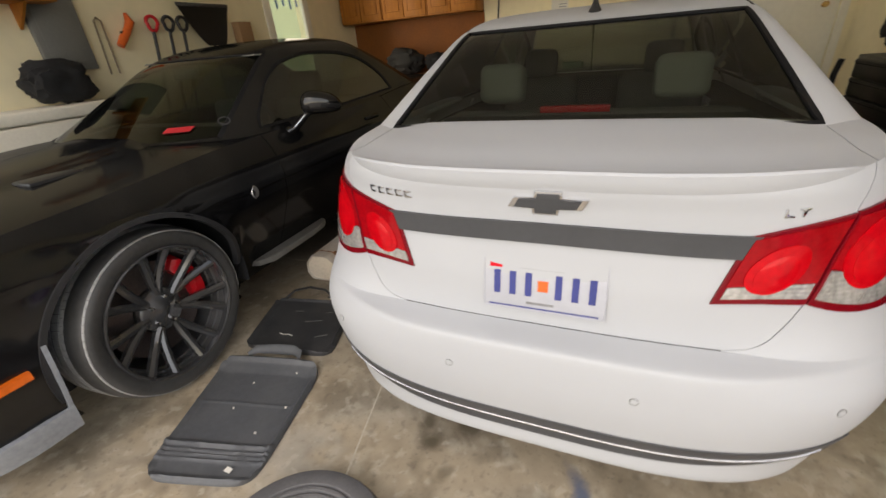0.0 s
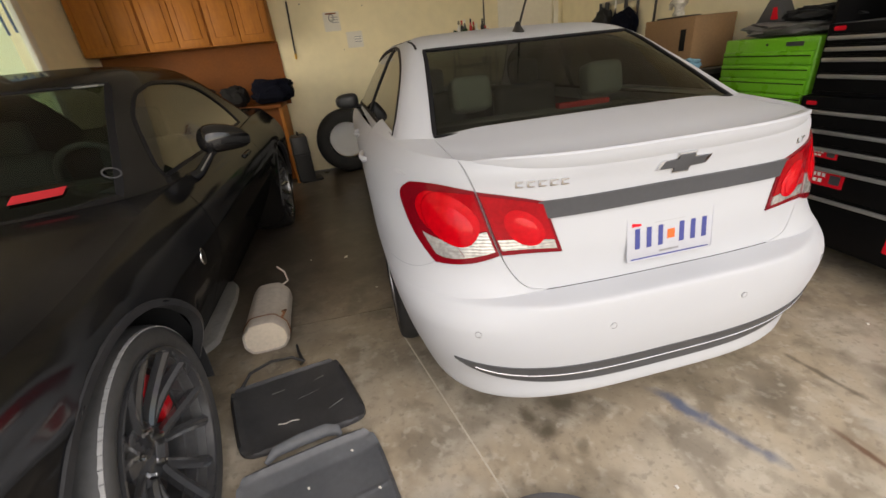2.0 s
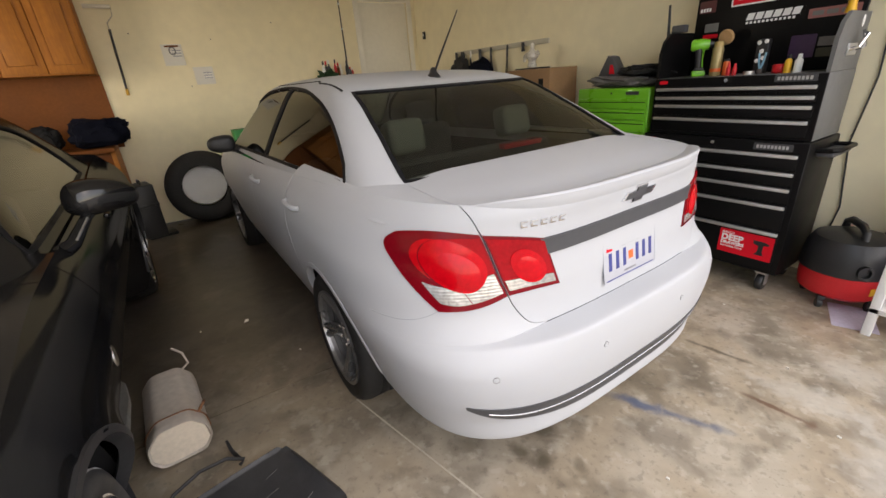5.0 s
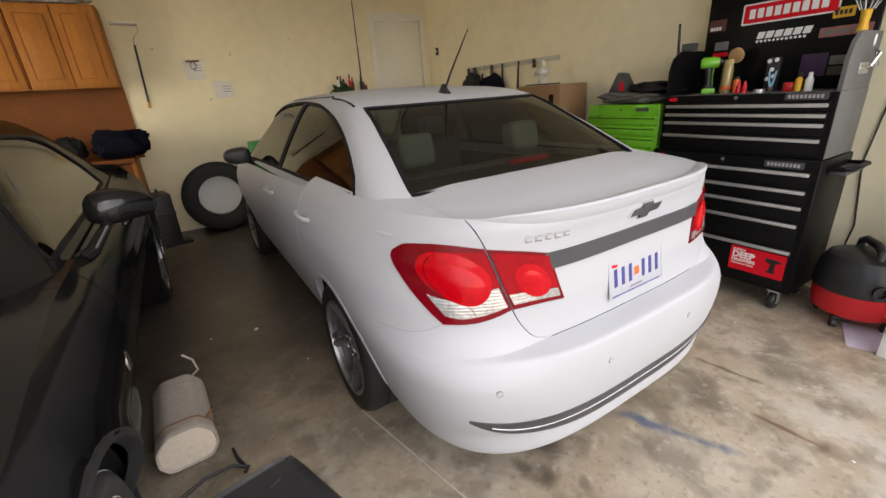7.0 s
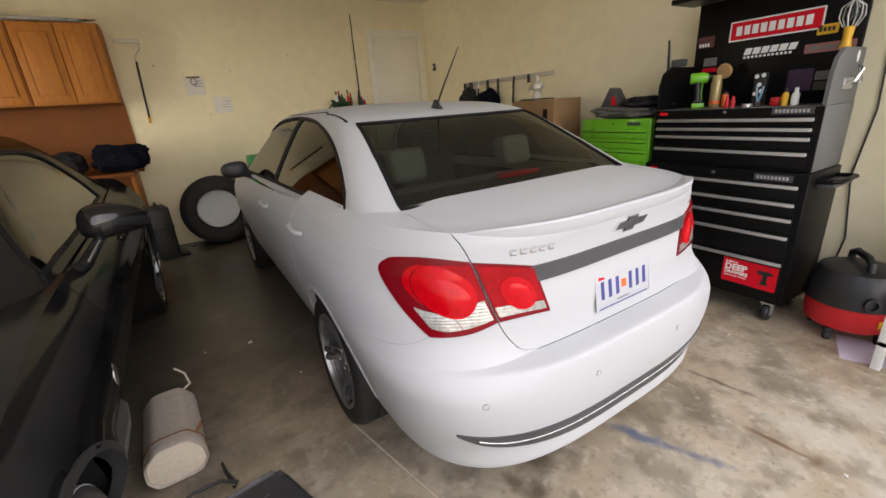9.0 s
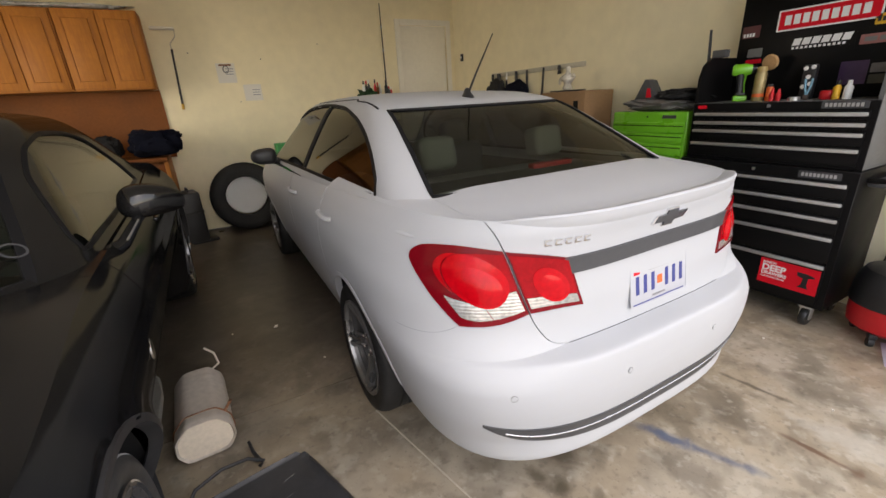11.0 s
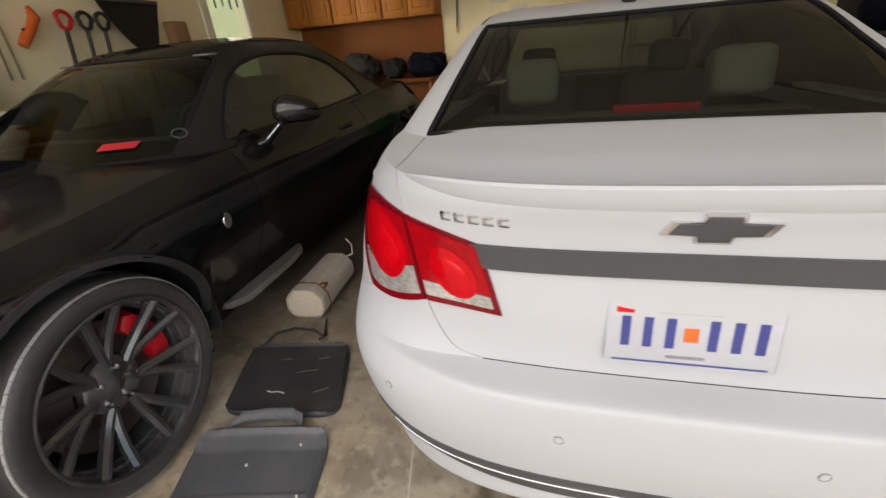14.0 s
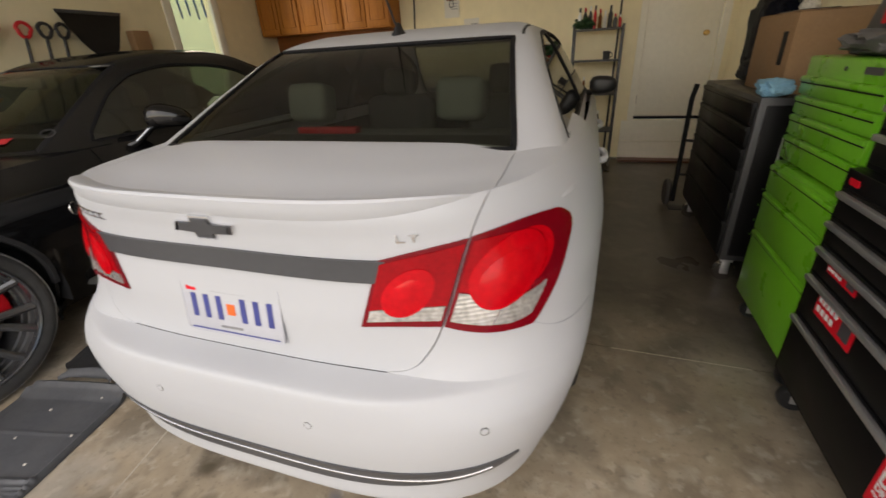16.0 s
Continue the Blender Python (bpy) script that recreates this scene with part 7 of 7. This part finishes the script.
part("pole", tube([(-1.573, YB - 0.02, 2.21), (-1.602, YB - 0.02, 1.61)], 0.011, 10), BLACK_PLASTIC, r)
part("tip", tube([(-1.602, YB - 0.02, 1.61), (-1.606, YB - 0.02, 1.545)], 0.014, 10), YELLOW, r)
part("wire_frame", tube([(-1.573, YB - 0.02, 2.21), (-1.575, YB - 0.02, 2.27), (-1.51, YB - 0.02, 2.34), (-1.50, YB - 0.02, 2.42), (-1.60, YB - 0.02, 2.425)], 0.004, 6), GALV, r)
part("roller_sleeve", tube([(-1.74, YB - 0.024, 2.428), (-1.50, YB - 0.024, 2.424)], 0.020, 14), CREAM_PLASTIC, r)
for x0, x1, z0, z1 in ((-1.155, -0.945, 1.83, 2.055), (-0.89, -0.68, 1.61, 1.805)):
    g = thing("wall_paper_note", "creased white paper sheet taped to the wall", "paper", group="papers on the wall")
    bm = bmesh.new()
    vs = [[bm.verts.new((lerp(x0, x1, i / 8), YB - 0.006 - 0.010 * abs(math.sin(3.1 * i / 8 + j)) * (i / 8), lerp(z0, z1, j / 6))) for j in range(7)] for i in range(9)]
    for i in range(8):
        for j in range(6):
            bm.faces.new((vs[i][j], vs[i + 1][j], vs[i + 1][j + 1], vs[i][j + 1]))
    part("sheet", bm, PAPER, g)
    for k in range(3):
        part("print_bar", box(x0 + 0.10, x1 - 0.02, YB - 0.020, YB - 0.018, z1 - 0.07 - 0.03 * k, z1 - 0.06 - 0.03 * k), GREY_TAPE, g)
g = thing("key_hook", "small brown key rack on the wall", "hook", pose(-1.05, YB - 0.002, 2.035))
part("rack", box(-0.07, 0.07, -0.02, 0.0, -0.008, 0.008, 0.003), BROWN_BOARD, g)
part("ring", tube([(0.03 * math.cos(a), -0.02, -0.05 + 0.04 * math.sin(a)) for a in [2 * math.pi * i / 20 for i in range(20)]], 0.006, 6, True), GREY_PANEL, g)
g = thing("fishing_pole", "long black pole standing against the wall", "pole")
part("rod", tube([(1.02, 5.20, 0.0), (1.04, 5.24, 1.7), (1.055, 5.28, 2.80)], [0.013, 0.011, 0.006], 8), BLACK_PLASTIC, g)
for z in (1.85, 2.2, 2.5):
    part("rod_guide", lathe([(0.012, -0.012), (0.015, -0.012), (0.015, 0.012), (0.012, 0.012)], 10, Matrix.Translation((1.046, 5.262, z)), True), ALU, g)
# steel shelf
sh = thing("steel_shelf", "grey steel shelving unit half full of small goods", "shelf")
for x in (0.55, 1.08):
    for y in (4.88, 5.18):
        part("post", box(x - 0.012, x + 0.012, y - 0.012, y + 0.012, 0.0, 1.60, 0.002), SATIN_GREY, sh)
for z in (0.10, 0.42, 0.85, 1.22, 1.55):
    part("shelf_board", box(0.54, 1.09, 4.87, 5.19, z, z + 0.018, 0.003), SATIN_GREY, sh)
random.seed(5)
for i, (x, z) in enumerate([(0.60 + 0.055 * k, 1.569) for k in range(9)] + [(0.62, 0.439), (0.75, 0.439), (0.9, 0.439), (0.65, 0.119), (0.85, 0.119), (0.70, 0.869), (0.98, 0.869)]):
    r, hh = random.uniform(0.015, 0.026), random.uniform(0.13, 0.25)
    b = thing("shelf_bottle", random.choice(("dark bottle", "red-capped bottle", "white bottle", "grey bottle")) + " standing on the steel shelf", "bottle", pose(x, 4.98 + 0.05 * (i % 3), z), "bottles on the steel shelf")
    part("bottle", lathe([(0.0, 0.0), (r, 0.0), (r, hh * 0.6), (r * 0.45, hh * 0.75), (r * 0.45, hh * 0.8), (0.0, hh * 0.8)], 14), (WHITE_PRINT, BLACK_PLASTIC, SATIN_GREY, RED_PLASTIC, BROWN_BOARD)[i % 5], b)
    part("cap", lathe([(0.0, hh * 0.8), (r * 0.55, hh * 0.8), (r * 0.5, hh), (0.0, hh)], 12), (BLACK_PLASTIC, RED_PLASTIC, WHITE_PRINT)[i % 3], b)
m_ = thing("mug", "dark mug standing on the steel shelf", "mug", pose(0.93, 4.95, 1.239))
part("cup", lathe([(0.0, 0.0), (0.036, 0.0), (0.04, 0.09), (0.036, 0.09), (0.032, 0.01), (0.0, 0.01)], 20), BLACK_PLASTIC, m_)
part("mug_handle", tube([(0.038, 0, 0.02), (0.062, 0, 0.03), (0.062, 0, 0.06), (0.038, 0, 0.075)], 0.005, 6), BLACK_PLASTIC, m_)
crumple("green_garland", "dark green bushy garland on the steel shelf", "garland", (0.66, 5.0, 1.569), (0.22, 0.22, 0.10), material("dark green fibre", (0.02, 0.06, 0.02), 0.9, bump=0.8), 15.5, 0.6)

# ---- left wall ----
fz = thing("chest_freezer", "cream enamel chest freezer against the side wall", "freezer")
part("freezer_body", box(XL + 0.012, XL + 0.335, 0.10, 1.23, 0.03, 1.13, 0.02, 3), CREAM_PLASTIC, fz)
part("freezer_lid", box(XL + 0.005, XL + 0.345, 0.09, 1.24, 1.135, 1.225, 0.02, 3), CREAM_PLASTIC, fz)
part("freezer_plinth", box(XL + 0.03, XL + 0.31, 0.13, 1.20, 0.0, 0.03), TRIM, fz)
crumple("black_backpack", "black backpack slumped on the freezer", "backpack", (XL + 0.17, 0.98, 1.226), (0.26, 0.42, 0.30), BLACK_CLOTH, 17.3, 0.2)
p = thing("electric_panel", "grey metal electric panel on the wall", "electric panel")
part("cover", box(XL + 0.001, XL + 0.05, 1.03, 1.37, 1.45, 2.25, 0.006), GREY_PANEL, p)
part("panel_door", box(XL + 0.05, XL + 0.056, 1.07, 1.33, 1.50, 2.2, 0.003), GREY_PANEL, p)
g = thing("oak_shelf", "small oak wall shelf", "shelf")
part("board", box(XL + 0.001, XL + 0.24, 0.55, 1.17, 1.90, 1.93, 0.003), OAK, g)
part("bracket", prism([(0.0, 0.0), (0.2, 0.0), (0.0, -0.16)], 0.02, Matrix.Translation((XL + 0.002, 1.0, 1.899)) @ Matrix.Rotation(radians(90), 4, "X")), OAK, g)
g = thing("strap_loop", "tan strap hung in a long loop", "strap")
part("loop", tube([(XL + 0.02, 1.46, 1.40), (XL + 0.02, 1.475, 1.62), (XL + 0.02, 1.485, 1.80), (XL + 0.02, 1.51, 1.825), (XL + 0.02, 1.54, 1.80), (XL + 0.02, 1.535, 1.60), (XL + 0.02, 1.53, 1.40)], 0.007, 8), material("tan webbing", (0.24, 0.19, 0.12), 0.9), g)
g = thing("orange_trimmer", "orange hand tool hung on the wall", "garden tool", pose(XL + 0.06, 1.70, 1.70, 0, 0, 0))
part("grip", tube([(0, -0.10, -0.09), (0, -0.05, -0.03), (0, 0.0, 0.02)], [0.03, 0.034, 0.03], 10), ORANGE, g)
part("head", tube([(0, 0.0, 0.02), (0, 0.05, 0.09), (0, 0.035, 0.16)], [0.03, 0.036, 0.012], 10), ORANGE, g)
part("trigger", box(-0.012, 0.012, -0.06, 0.0, -0.012, 0.02, 0.004), BLACK_PLASTIC, g)


def d_handle(name, label, y, mat, shaft):
    s = thing(name, label, "shovel", pose(XL + 0.05, y, 1.78, -9, 0, 0), "shovels on the wall")
    part("grip", tube([(0, 0.055 * math.sin(a) * (1.0 if math.cos(a) > 0 else 0.8), 0.06 * math.cos(a)) for a in [2 * math.pi * i / 22 for i in range(22)]], 0.015, 8, True), mat, s, "D-shaped grip")
    part("shaft", tube([(0, 0, -0.05), (0, 0, -1.0)], 0.014, 10), shaft, s)
    part("blade", box(-0.01, 0.012, -0.11, 0.11, -1.3, -0.98, 0.006), BLACK_PLASTIC, s)


d_handle("shovel", "shovel with a red D-grip hung on the wall", 1.955, RED_PLASTIC, BLACK_PLASTIC)
d_handle("shovel", "shovel with a black D-grip hung on the wall", 2.115, BLACK_PLASTIC, BLACK_PLASTIC)
d_handle("fork", "garden fork with a black grip hung on the wall", 2.26, BLACK_PLASTIC, BLACK_PLASTIC)
g = thing("snow_shovel", "wide black plastic snow shovel hung blade up", "snow shovel")
bm = bmesh.new()
rows = []
for i in range(9):
    t_ = i / 8
    hw = lerp(0.11, 0.31, t_ ** 0.8)
    rows.append([bm.verts.new((XL + 0.03 + 0.05 * (1 - t_) ** 2 + 0.05 * (k / 6 - 0.5) ** 2, 2.565 + lerp(-hw, hw, k / 6), lerp(1.58, 1.96, t_))) for k in range(7)])
for a, b in zip(rows, rows[1:]):
    for k in range(6):
        bm.faces.new((a[k], a[k + 1], b[k + 1], b[k]))
bmesh.ops.solidify(bm, geom=bm.faces[:], thickness=0.006)
part("scoop", bm, BLACK_PLASTIC, g)
part("lip", box(XL + 0.03, XL + 0.045, 2.265, 2.865, 1.935, 1.965, 0.003), SATIN_GREY, g)
part("shaft", tube([(XL + 0.06, 2.55, 1.60), (XL + 0.05, 2.53, 0.7)], 0.015, 10), BLACK_PLASTIC, g)
g = thing("brown_carton", "brown carton on a wall bracket", "carton", pose(XL + 0.06, 2.98, 1.60))
part("carton", box(-0.055, 0.05, -0.09, 0.09, 0.0, 0.20, 0.004), CARDBOARD, g)
part("bracket", box(-0.058, 0.05, -0.1, 0.1, -0.02, -0.001, 0.002), GALV, g)
for k in range(4):
    y = 3.60 + 0.12 * k
    g = thing("hanging_brush", "blue-handled brush hung in the window", "brush", pose(XL + 0.05, y, 1.95 + 0.03 * (k % 2)), "brushes in the window")
    part("handle", tube([(0, 0, 0.30), (0, 0.01, 0.15), (0, 0.02, 0.0)], [0.008, 0.012, 0.010], 8), material("blue plastic", (0.05, 0.12, 0.30), 0.4) if k == 0 else bpy.data.materials["blue plastic"], g)
    part("hook", tube([(-0.045, 0, 0.31), (-0.02, 0, 0.33), (0, 0, 0.30)], 0.004, 6), GALV, g)

# ---- on the floor ----
mf = thing("muffler", "dusty pale steel muffler lying on the floor", "muffler", pose(-1.675, 1.25, 0.102, 0, 0, 4))
corner = [(-0.122, -0.045), (-0.085, -0.098), (0.085, -0.098), (0.122, -0.045), (0.116, 0.030), (0.062, 0.092), (-0.062, 0.092), (-0.116, 0.030)]
oval = []
for i, p in enumerate(corner):
    a, b = corner[i - 1], corner[(i + 1) % 8]
    for k in range(4):
        u = k / 3
        e, f = lerp(p[0], a[0], 0.25), lerp(p[1], a[1], 0.25)
        g2, h2 = lerp(p[0], b[0], 0.25), lerp(p[1], b[1], 0.25)
        oval.append((lerp(lerp(e, p[0], u), lerp(p[0], g2, u), u), lerp(lerp(f, p[1], u), lerp(p[1], h2, u), u)))
bm = bmesh.new()
rings = []
for y, k in ((-0.29, 0.90), (-0.305, 0.97), (-0.285, 1.02), (-0.27, 1.0), (0.145, 0.97), (0.16, 0.98), (0.175, 0.93), (0.165, 0.86)):
    rings.append([bm.verts.new((x * k, y, z * k)) for x, z in oval])
for a, b in zip(rings, rings[1:]):
    for j in range(32):
        bm.faces.new((a[j], a[(j + 1) % 32], b[(j + 1) % 32], b[j]))
bm.faces.new(rings[0][::-1])
bm.faces.new(rings[-1])
part("shell", bm, GALV, mf, "dusty galvanised shell")
part("end_cap", prism([(x * 0.90, z * 0.90) for x, z in oval], 0.006, Matrix.Translation((0, -0.2905, 0)) @ Matrix.Rotation(radians(90), 4, "X"), 0.002), material("pale dusty steel", (0.66, 0.58, 0.47), 0.6, var=0.12, scale=6, dust=0.4, dust_col=(0.45, 0.38, 0.29)), mf, "pale flat end plate")
part("seam", tube([(x * 1.01, -0.225, z * 1.01) for x, z in oval], 0.004, 6, True), material("rust", (0.16, 0.07, 0.03), 0.8), mf, "rusty seam")
part("hanger", tube([(0.10, -0.23, 0.06), (0.13, -0.23, 0.10), (0.125, -0.29, 0.13)], 0.007, 8), bpy.data.materials["rust"], mf, "rusty hanger rod")
part("far_hanger", tube([(0.06, 0.155, 0.06), (0.11, 0.20, 0.07), (0.10, 0.235, 0.12), (0.06, 0.25, 0.16)], 0.006, 8), GALV, mf)


def floor_mat(label, pts, z_of, ridges, seed, rubber):
    """A moulded mat over the quad pts (near left, near right, far right, far left), with a raised edge."""
    g = thing("car_floor_mat", label, "floor mat", group="rubber car mats")
    bm = bmesh.new()
    n, k = 36, 90
    q = [Vector((x, y, 0)) for x, y in pts]
    grid = []
    for i in range(n + 1):
        col = []
        for j in range(k + 1):
            s, t = i / n, j / k
            # rounded corners
            a, b = 2 * s - 1, 2 * t - 1
            rr = (abs(a) ** 7 + abs(b) ** 7) ** (1 / 7)
            sc = max(abs(a), abs(b)) / rr if rr > 1e-6 else 1
            a, b = a * sc, b * sc
            s2, t2 = (a + 1) / 2, (b + 1) / 2
            p = q[0].lerp(q[1], s2).lerp(q[3].lerp(q[2], s2), t2)
            edge = min(1, max(abs(a), abs(b)))
            z = 0.012 + z_of(s2, t2) + (0.014 * math.exp(-((edge - 0.95) / 0.03) ** 2)) + 0.004 * noise.noise(Vector((p.x * 4, p.y * 4, seed)))
            for c, w, hgt in ridges:
                z += hgt * math.exp(-((t2 - c) / w) ** 2)
            p.z = z
            col.append(bm.verts.new(p))
        grid.append(col)
    for i in range(n):
        for j in range(k):
            bm.faces.new((grid[i][j], grid[i + 1][j], grid[i + 1][j + 1], grid[i][j + 1]))
    es = [e for e in bm.edges if e.is_boundary]
    r = bmesh.ops.extrude_edge_only(bm, edges=es)
    for v in r["geom"]:
        if isinstance(v, bmesh.types.BMVert):
            v.co.z = 0.001
    bmesh.ops.recalc_face_normals(bm, faces=bm.faces)
    part("mat_sheet", bm, rubber, g, angle=60)
    return g


m1 = floor_mat("black moulded rubber car mat lying on the concrete", ((-1.650, 0.215), (-1.115, 0.30), (-1.275, 0.755), (-1.80, 0.655)), lambda s, t: 0.006 * t, (), 1.0, MAT_RUBBER)
part("crease", tube([(-1.52, 0.37, 0.0185), (-1.49, 0.365, 0.019), (-1.46, 0.375, 0.019), (-1.43, 0.37, 0.0185)], 0.0022, 6), PAPER, m1, "white chalk mark")
for x, y, a, ln in ((-1.40, 0.52, 20, 0.10), (-1.55, 0.58, 12, 0.06), (-1.27, 0.42, 35, 0.07), (-1.36, 0.62, 25, 0.05)):
    part("scratch", box(-ln / 2, ln / 2, -0.0006, 0.0006, 0.0, 0.004, 0.0005, 1, pose(x, y, 0.0155, 0, 0, a)), GREY_PANEL, m1, "pale grey scratch")
m2 = floor_mat("dark grey moulded rubber car mat with a ribbed heel end", ((-1.415, -0.515), (-0.965, -0.385), (-1.105, 0.235), (-1.655, 0.115)), lambda s, t: 0.03 * max(0, t - 0.86) / 0.14, ((0.245, 0.016, 0.014), (0.205, 0.009, 0.009), (0.175, 0.009, 0.008), (0.145, 0.009, 0.007), (0.58, 0.008, 0.004)), 4.0, MAT_GREY)
bm = bmesh.new()
add_tube(bm, [(-1.53, 0.155, 0.040), (-1.50, 0.195, 0.048), (-1.40, 0.225, 0.050), (-1.30, 0.245, 0.050), (-1.255, 0.235, 0.046), (-1.24, 0.21, 0.040)], [0.010, 0.022, 0.026, 0.026, 0.022, 0.010], 8, False, 0.35)
part("edge_tab", bm, MAT_GREY, m2, "curled rubber tab at the far edge")
for x, y in ((-1.36, 0.02), (-1.10, -0.05), (-1.13, -0.20), (-1.33, -0.13), (-1.20, 0.14)):
    part("fleck", prism([(-0.006, -0.003), (0.005, -0.004), (0.007, 0.003), (-0.003, 0.005)], 0.002, pose(x, y, 0.0185, 0, 0, 40 * x)), PAPER, m2, "white fleck of dirt")
part("label", box(-1.115, -1.085, -0.375, -0.355, 0.0165, 0.0185, 0, 1), PAPER, m2, "small white label")
c = tagged(link_mesh("loose_cable", tube([(-1.74, 0.66, 0.02), (-1.70, 0.72, 0.055), (-1.60, 0.755, 0.075), (-1.50, 0.775, 0.06), (-1.44, 0.76, 0.03), (-1.46, 0.74, 0.03)], 0.008, 8), BLACK_PLASTIC), "black cord trailing behind the rubber mat", "cord")
g = thing("tool_clip", "small black clip beside the mat", "clip", pose(-1.46, 0.80, 0.002))
part("clip", tube([(0, 0, 0.006), (-0.02, 0.05, 0.02), (-0.03, 0.09, 0.05)], [0.01, 0.008, 0.006], 8), BLACK_PLASTIC, g)
# coil spring pad on the floor
g = thing("tyre_ring", "grey ribbed rubber ring lying flat on the floor", "rubber ring", pose(-0.62, -0.545, 0) @ Matrix.Diagonal((0.89, 0.89, 0.9, 1)))
prof = [(0.175, 0.0), (0.31, 0.0), (0.335, 0.02), (0.34, 0.05), (0.325, 0.085), (0.29, 0.10), (0.262, 0.098), (0.256, 0.088), (0.248, 0.097), (0.238, 0.096), (0.232, 0.084), (0.224, 0.092), (0.212, 0.09), (0.206, 0.076), (0.198, 0.084), (0.186, 0.08), (0.175, 0.06)]
part("ring", lathe(prof, 72, None, True), material("grey dusty rubber", (0.10, 0.098, 0.10), 0.6, var=0.2, scale=10, dust=0.4, dust_col=(0.2, 0.19, 0.19)), g)
part("core", lathe([(0.0, 0.0), (0.175, 0.0), (0.175, 0.03), (0.0, 0.02)], 40), material("dark maroon plastic", (0.03, 0.012, 0.014), 0.6), g)

structure("trim_floor_line", box(1.05, 1.66, 1.1572, 1.1628, -0.0078, -0.001), bpy.data.materials.get("pale joint filler") or material("pale joint filler", (0.55, 0.50, 0.40), 0.8), "pale filler in the joint between the slabs", "floor joint")
# joints, crack, stains and litter of the floor
structure("trim_floor_joint", box(-0.0035, 0.0035, -1.1, 0.9, 0.0, 0.0012, 0, 1, pose(-0.70, -0.05, 0.0005, 0, 0, 13)), bpy.data.materials["pale joint filler"], "pale saw-cut joint in the concrete", "floor joint")
for x, y, w, a in ((-1.236, 2.045, 0.020, 20), (-1.519, 2.097, 0.009, 50), (-0.62, 1.62, 0.010, 10), (-1.02, 1.45, 0.008, 70), (0.95, -0.33, 0.008, 30), (0.62, -0.62, 0.009, 15), (-0.10, -0.32, 0.008, 40), (1.35, 0.15, 0.008, 0)):
    g = thing("paper_scrap", "tiny white scrap lying on the concrete", "scrap", pose(x, y, 0.0006, 0, 0, a), "scraps on the floor")
    part("scrap", prism([(-w, -w * 0.6), (w * 0.3, -w), (w, w * 0.2), (w * 0.1, w * 0.8)], 0.004, None, 0.001), PAPER, g)
foil = material("silvery plastic sheet", (0.55, 0.55, 0.54), 0.3, 0.5, var=0.3, scale=12, bump=0.6, bump_scale=25)
crumple("plastic_sheet", "crumpled silvery plastic sheet lying on the wall cabinets", "sheet", (-2.55, 5.12, 2.541), (1.25, 0.30, 0.06), foil, 12.3, 0.3)
for x, z in ((-1.42, 2.17), (-0.62, 2.10), (-0.95, 1.60), (0.12, 2.28)):
    g = thing("wall_nail", "small dark nail in the back wall", "nail", pose(x, YB - 0.001, z, 90, 0, 0), "nails in the back wall")
    part("head", lathe([(0.0, 0.012), (0.006, 0.011), (0.007, 0.007), (0.003, 0.006), (0.003, 0.0), (0.0, 0.0)], 10), STEEL, g)
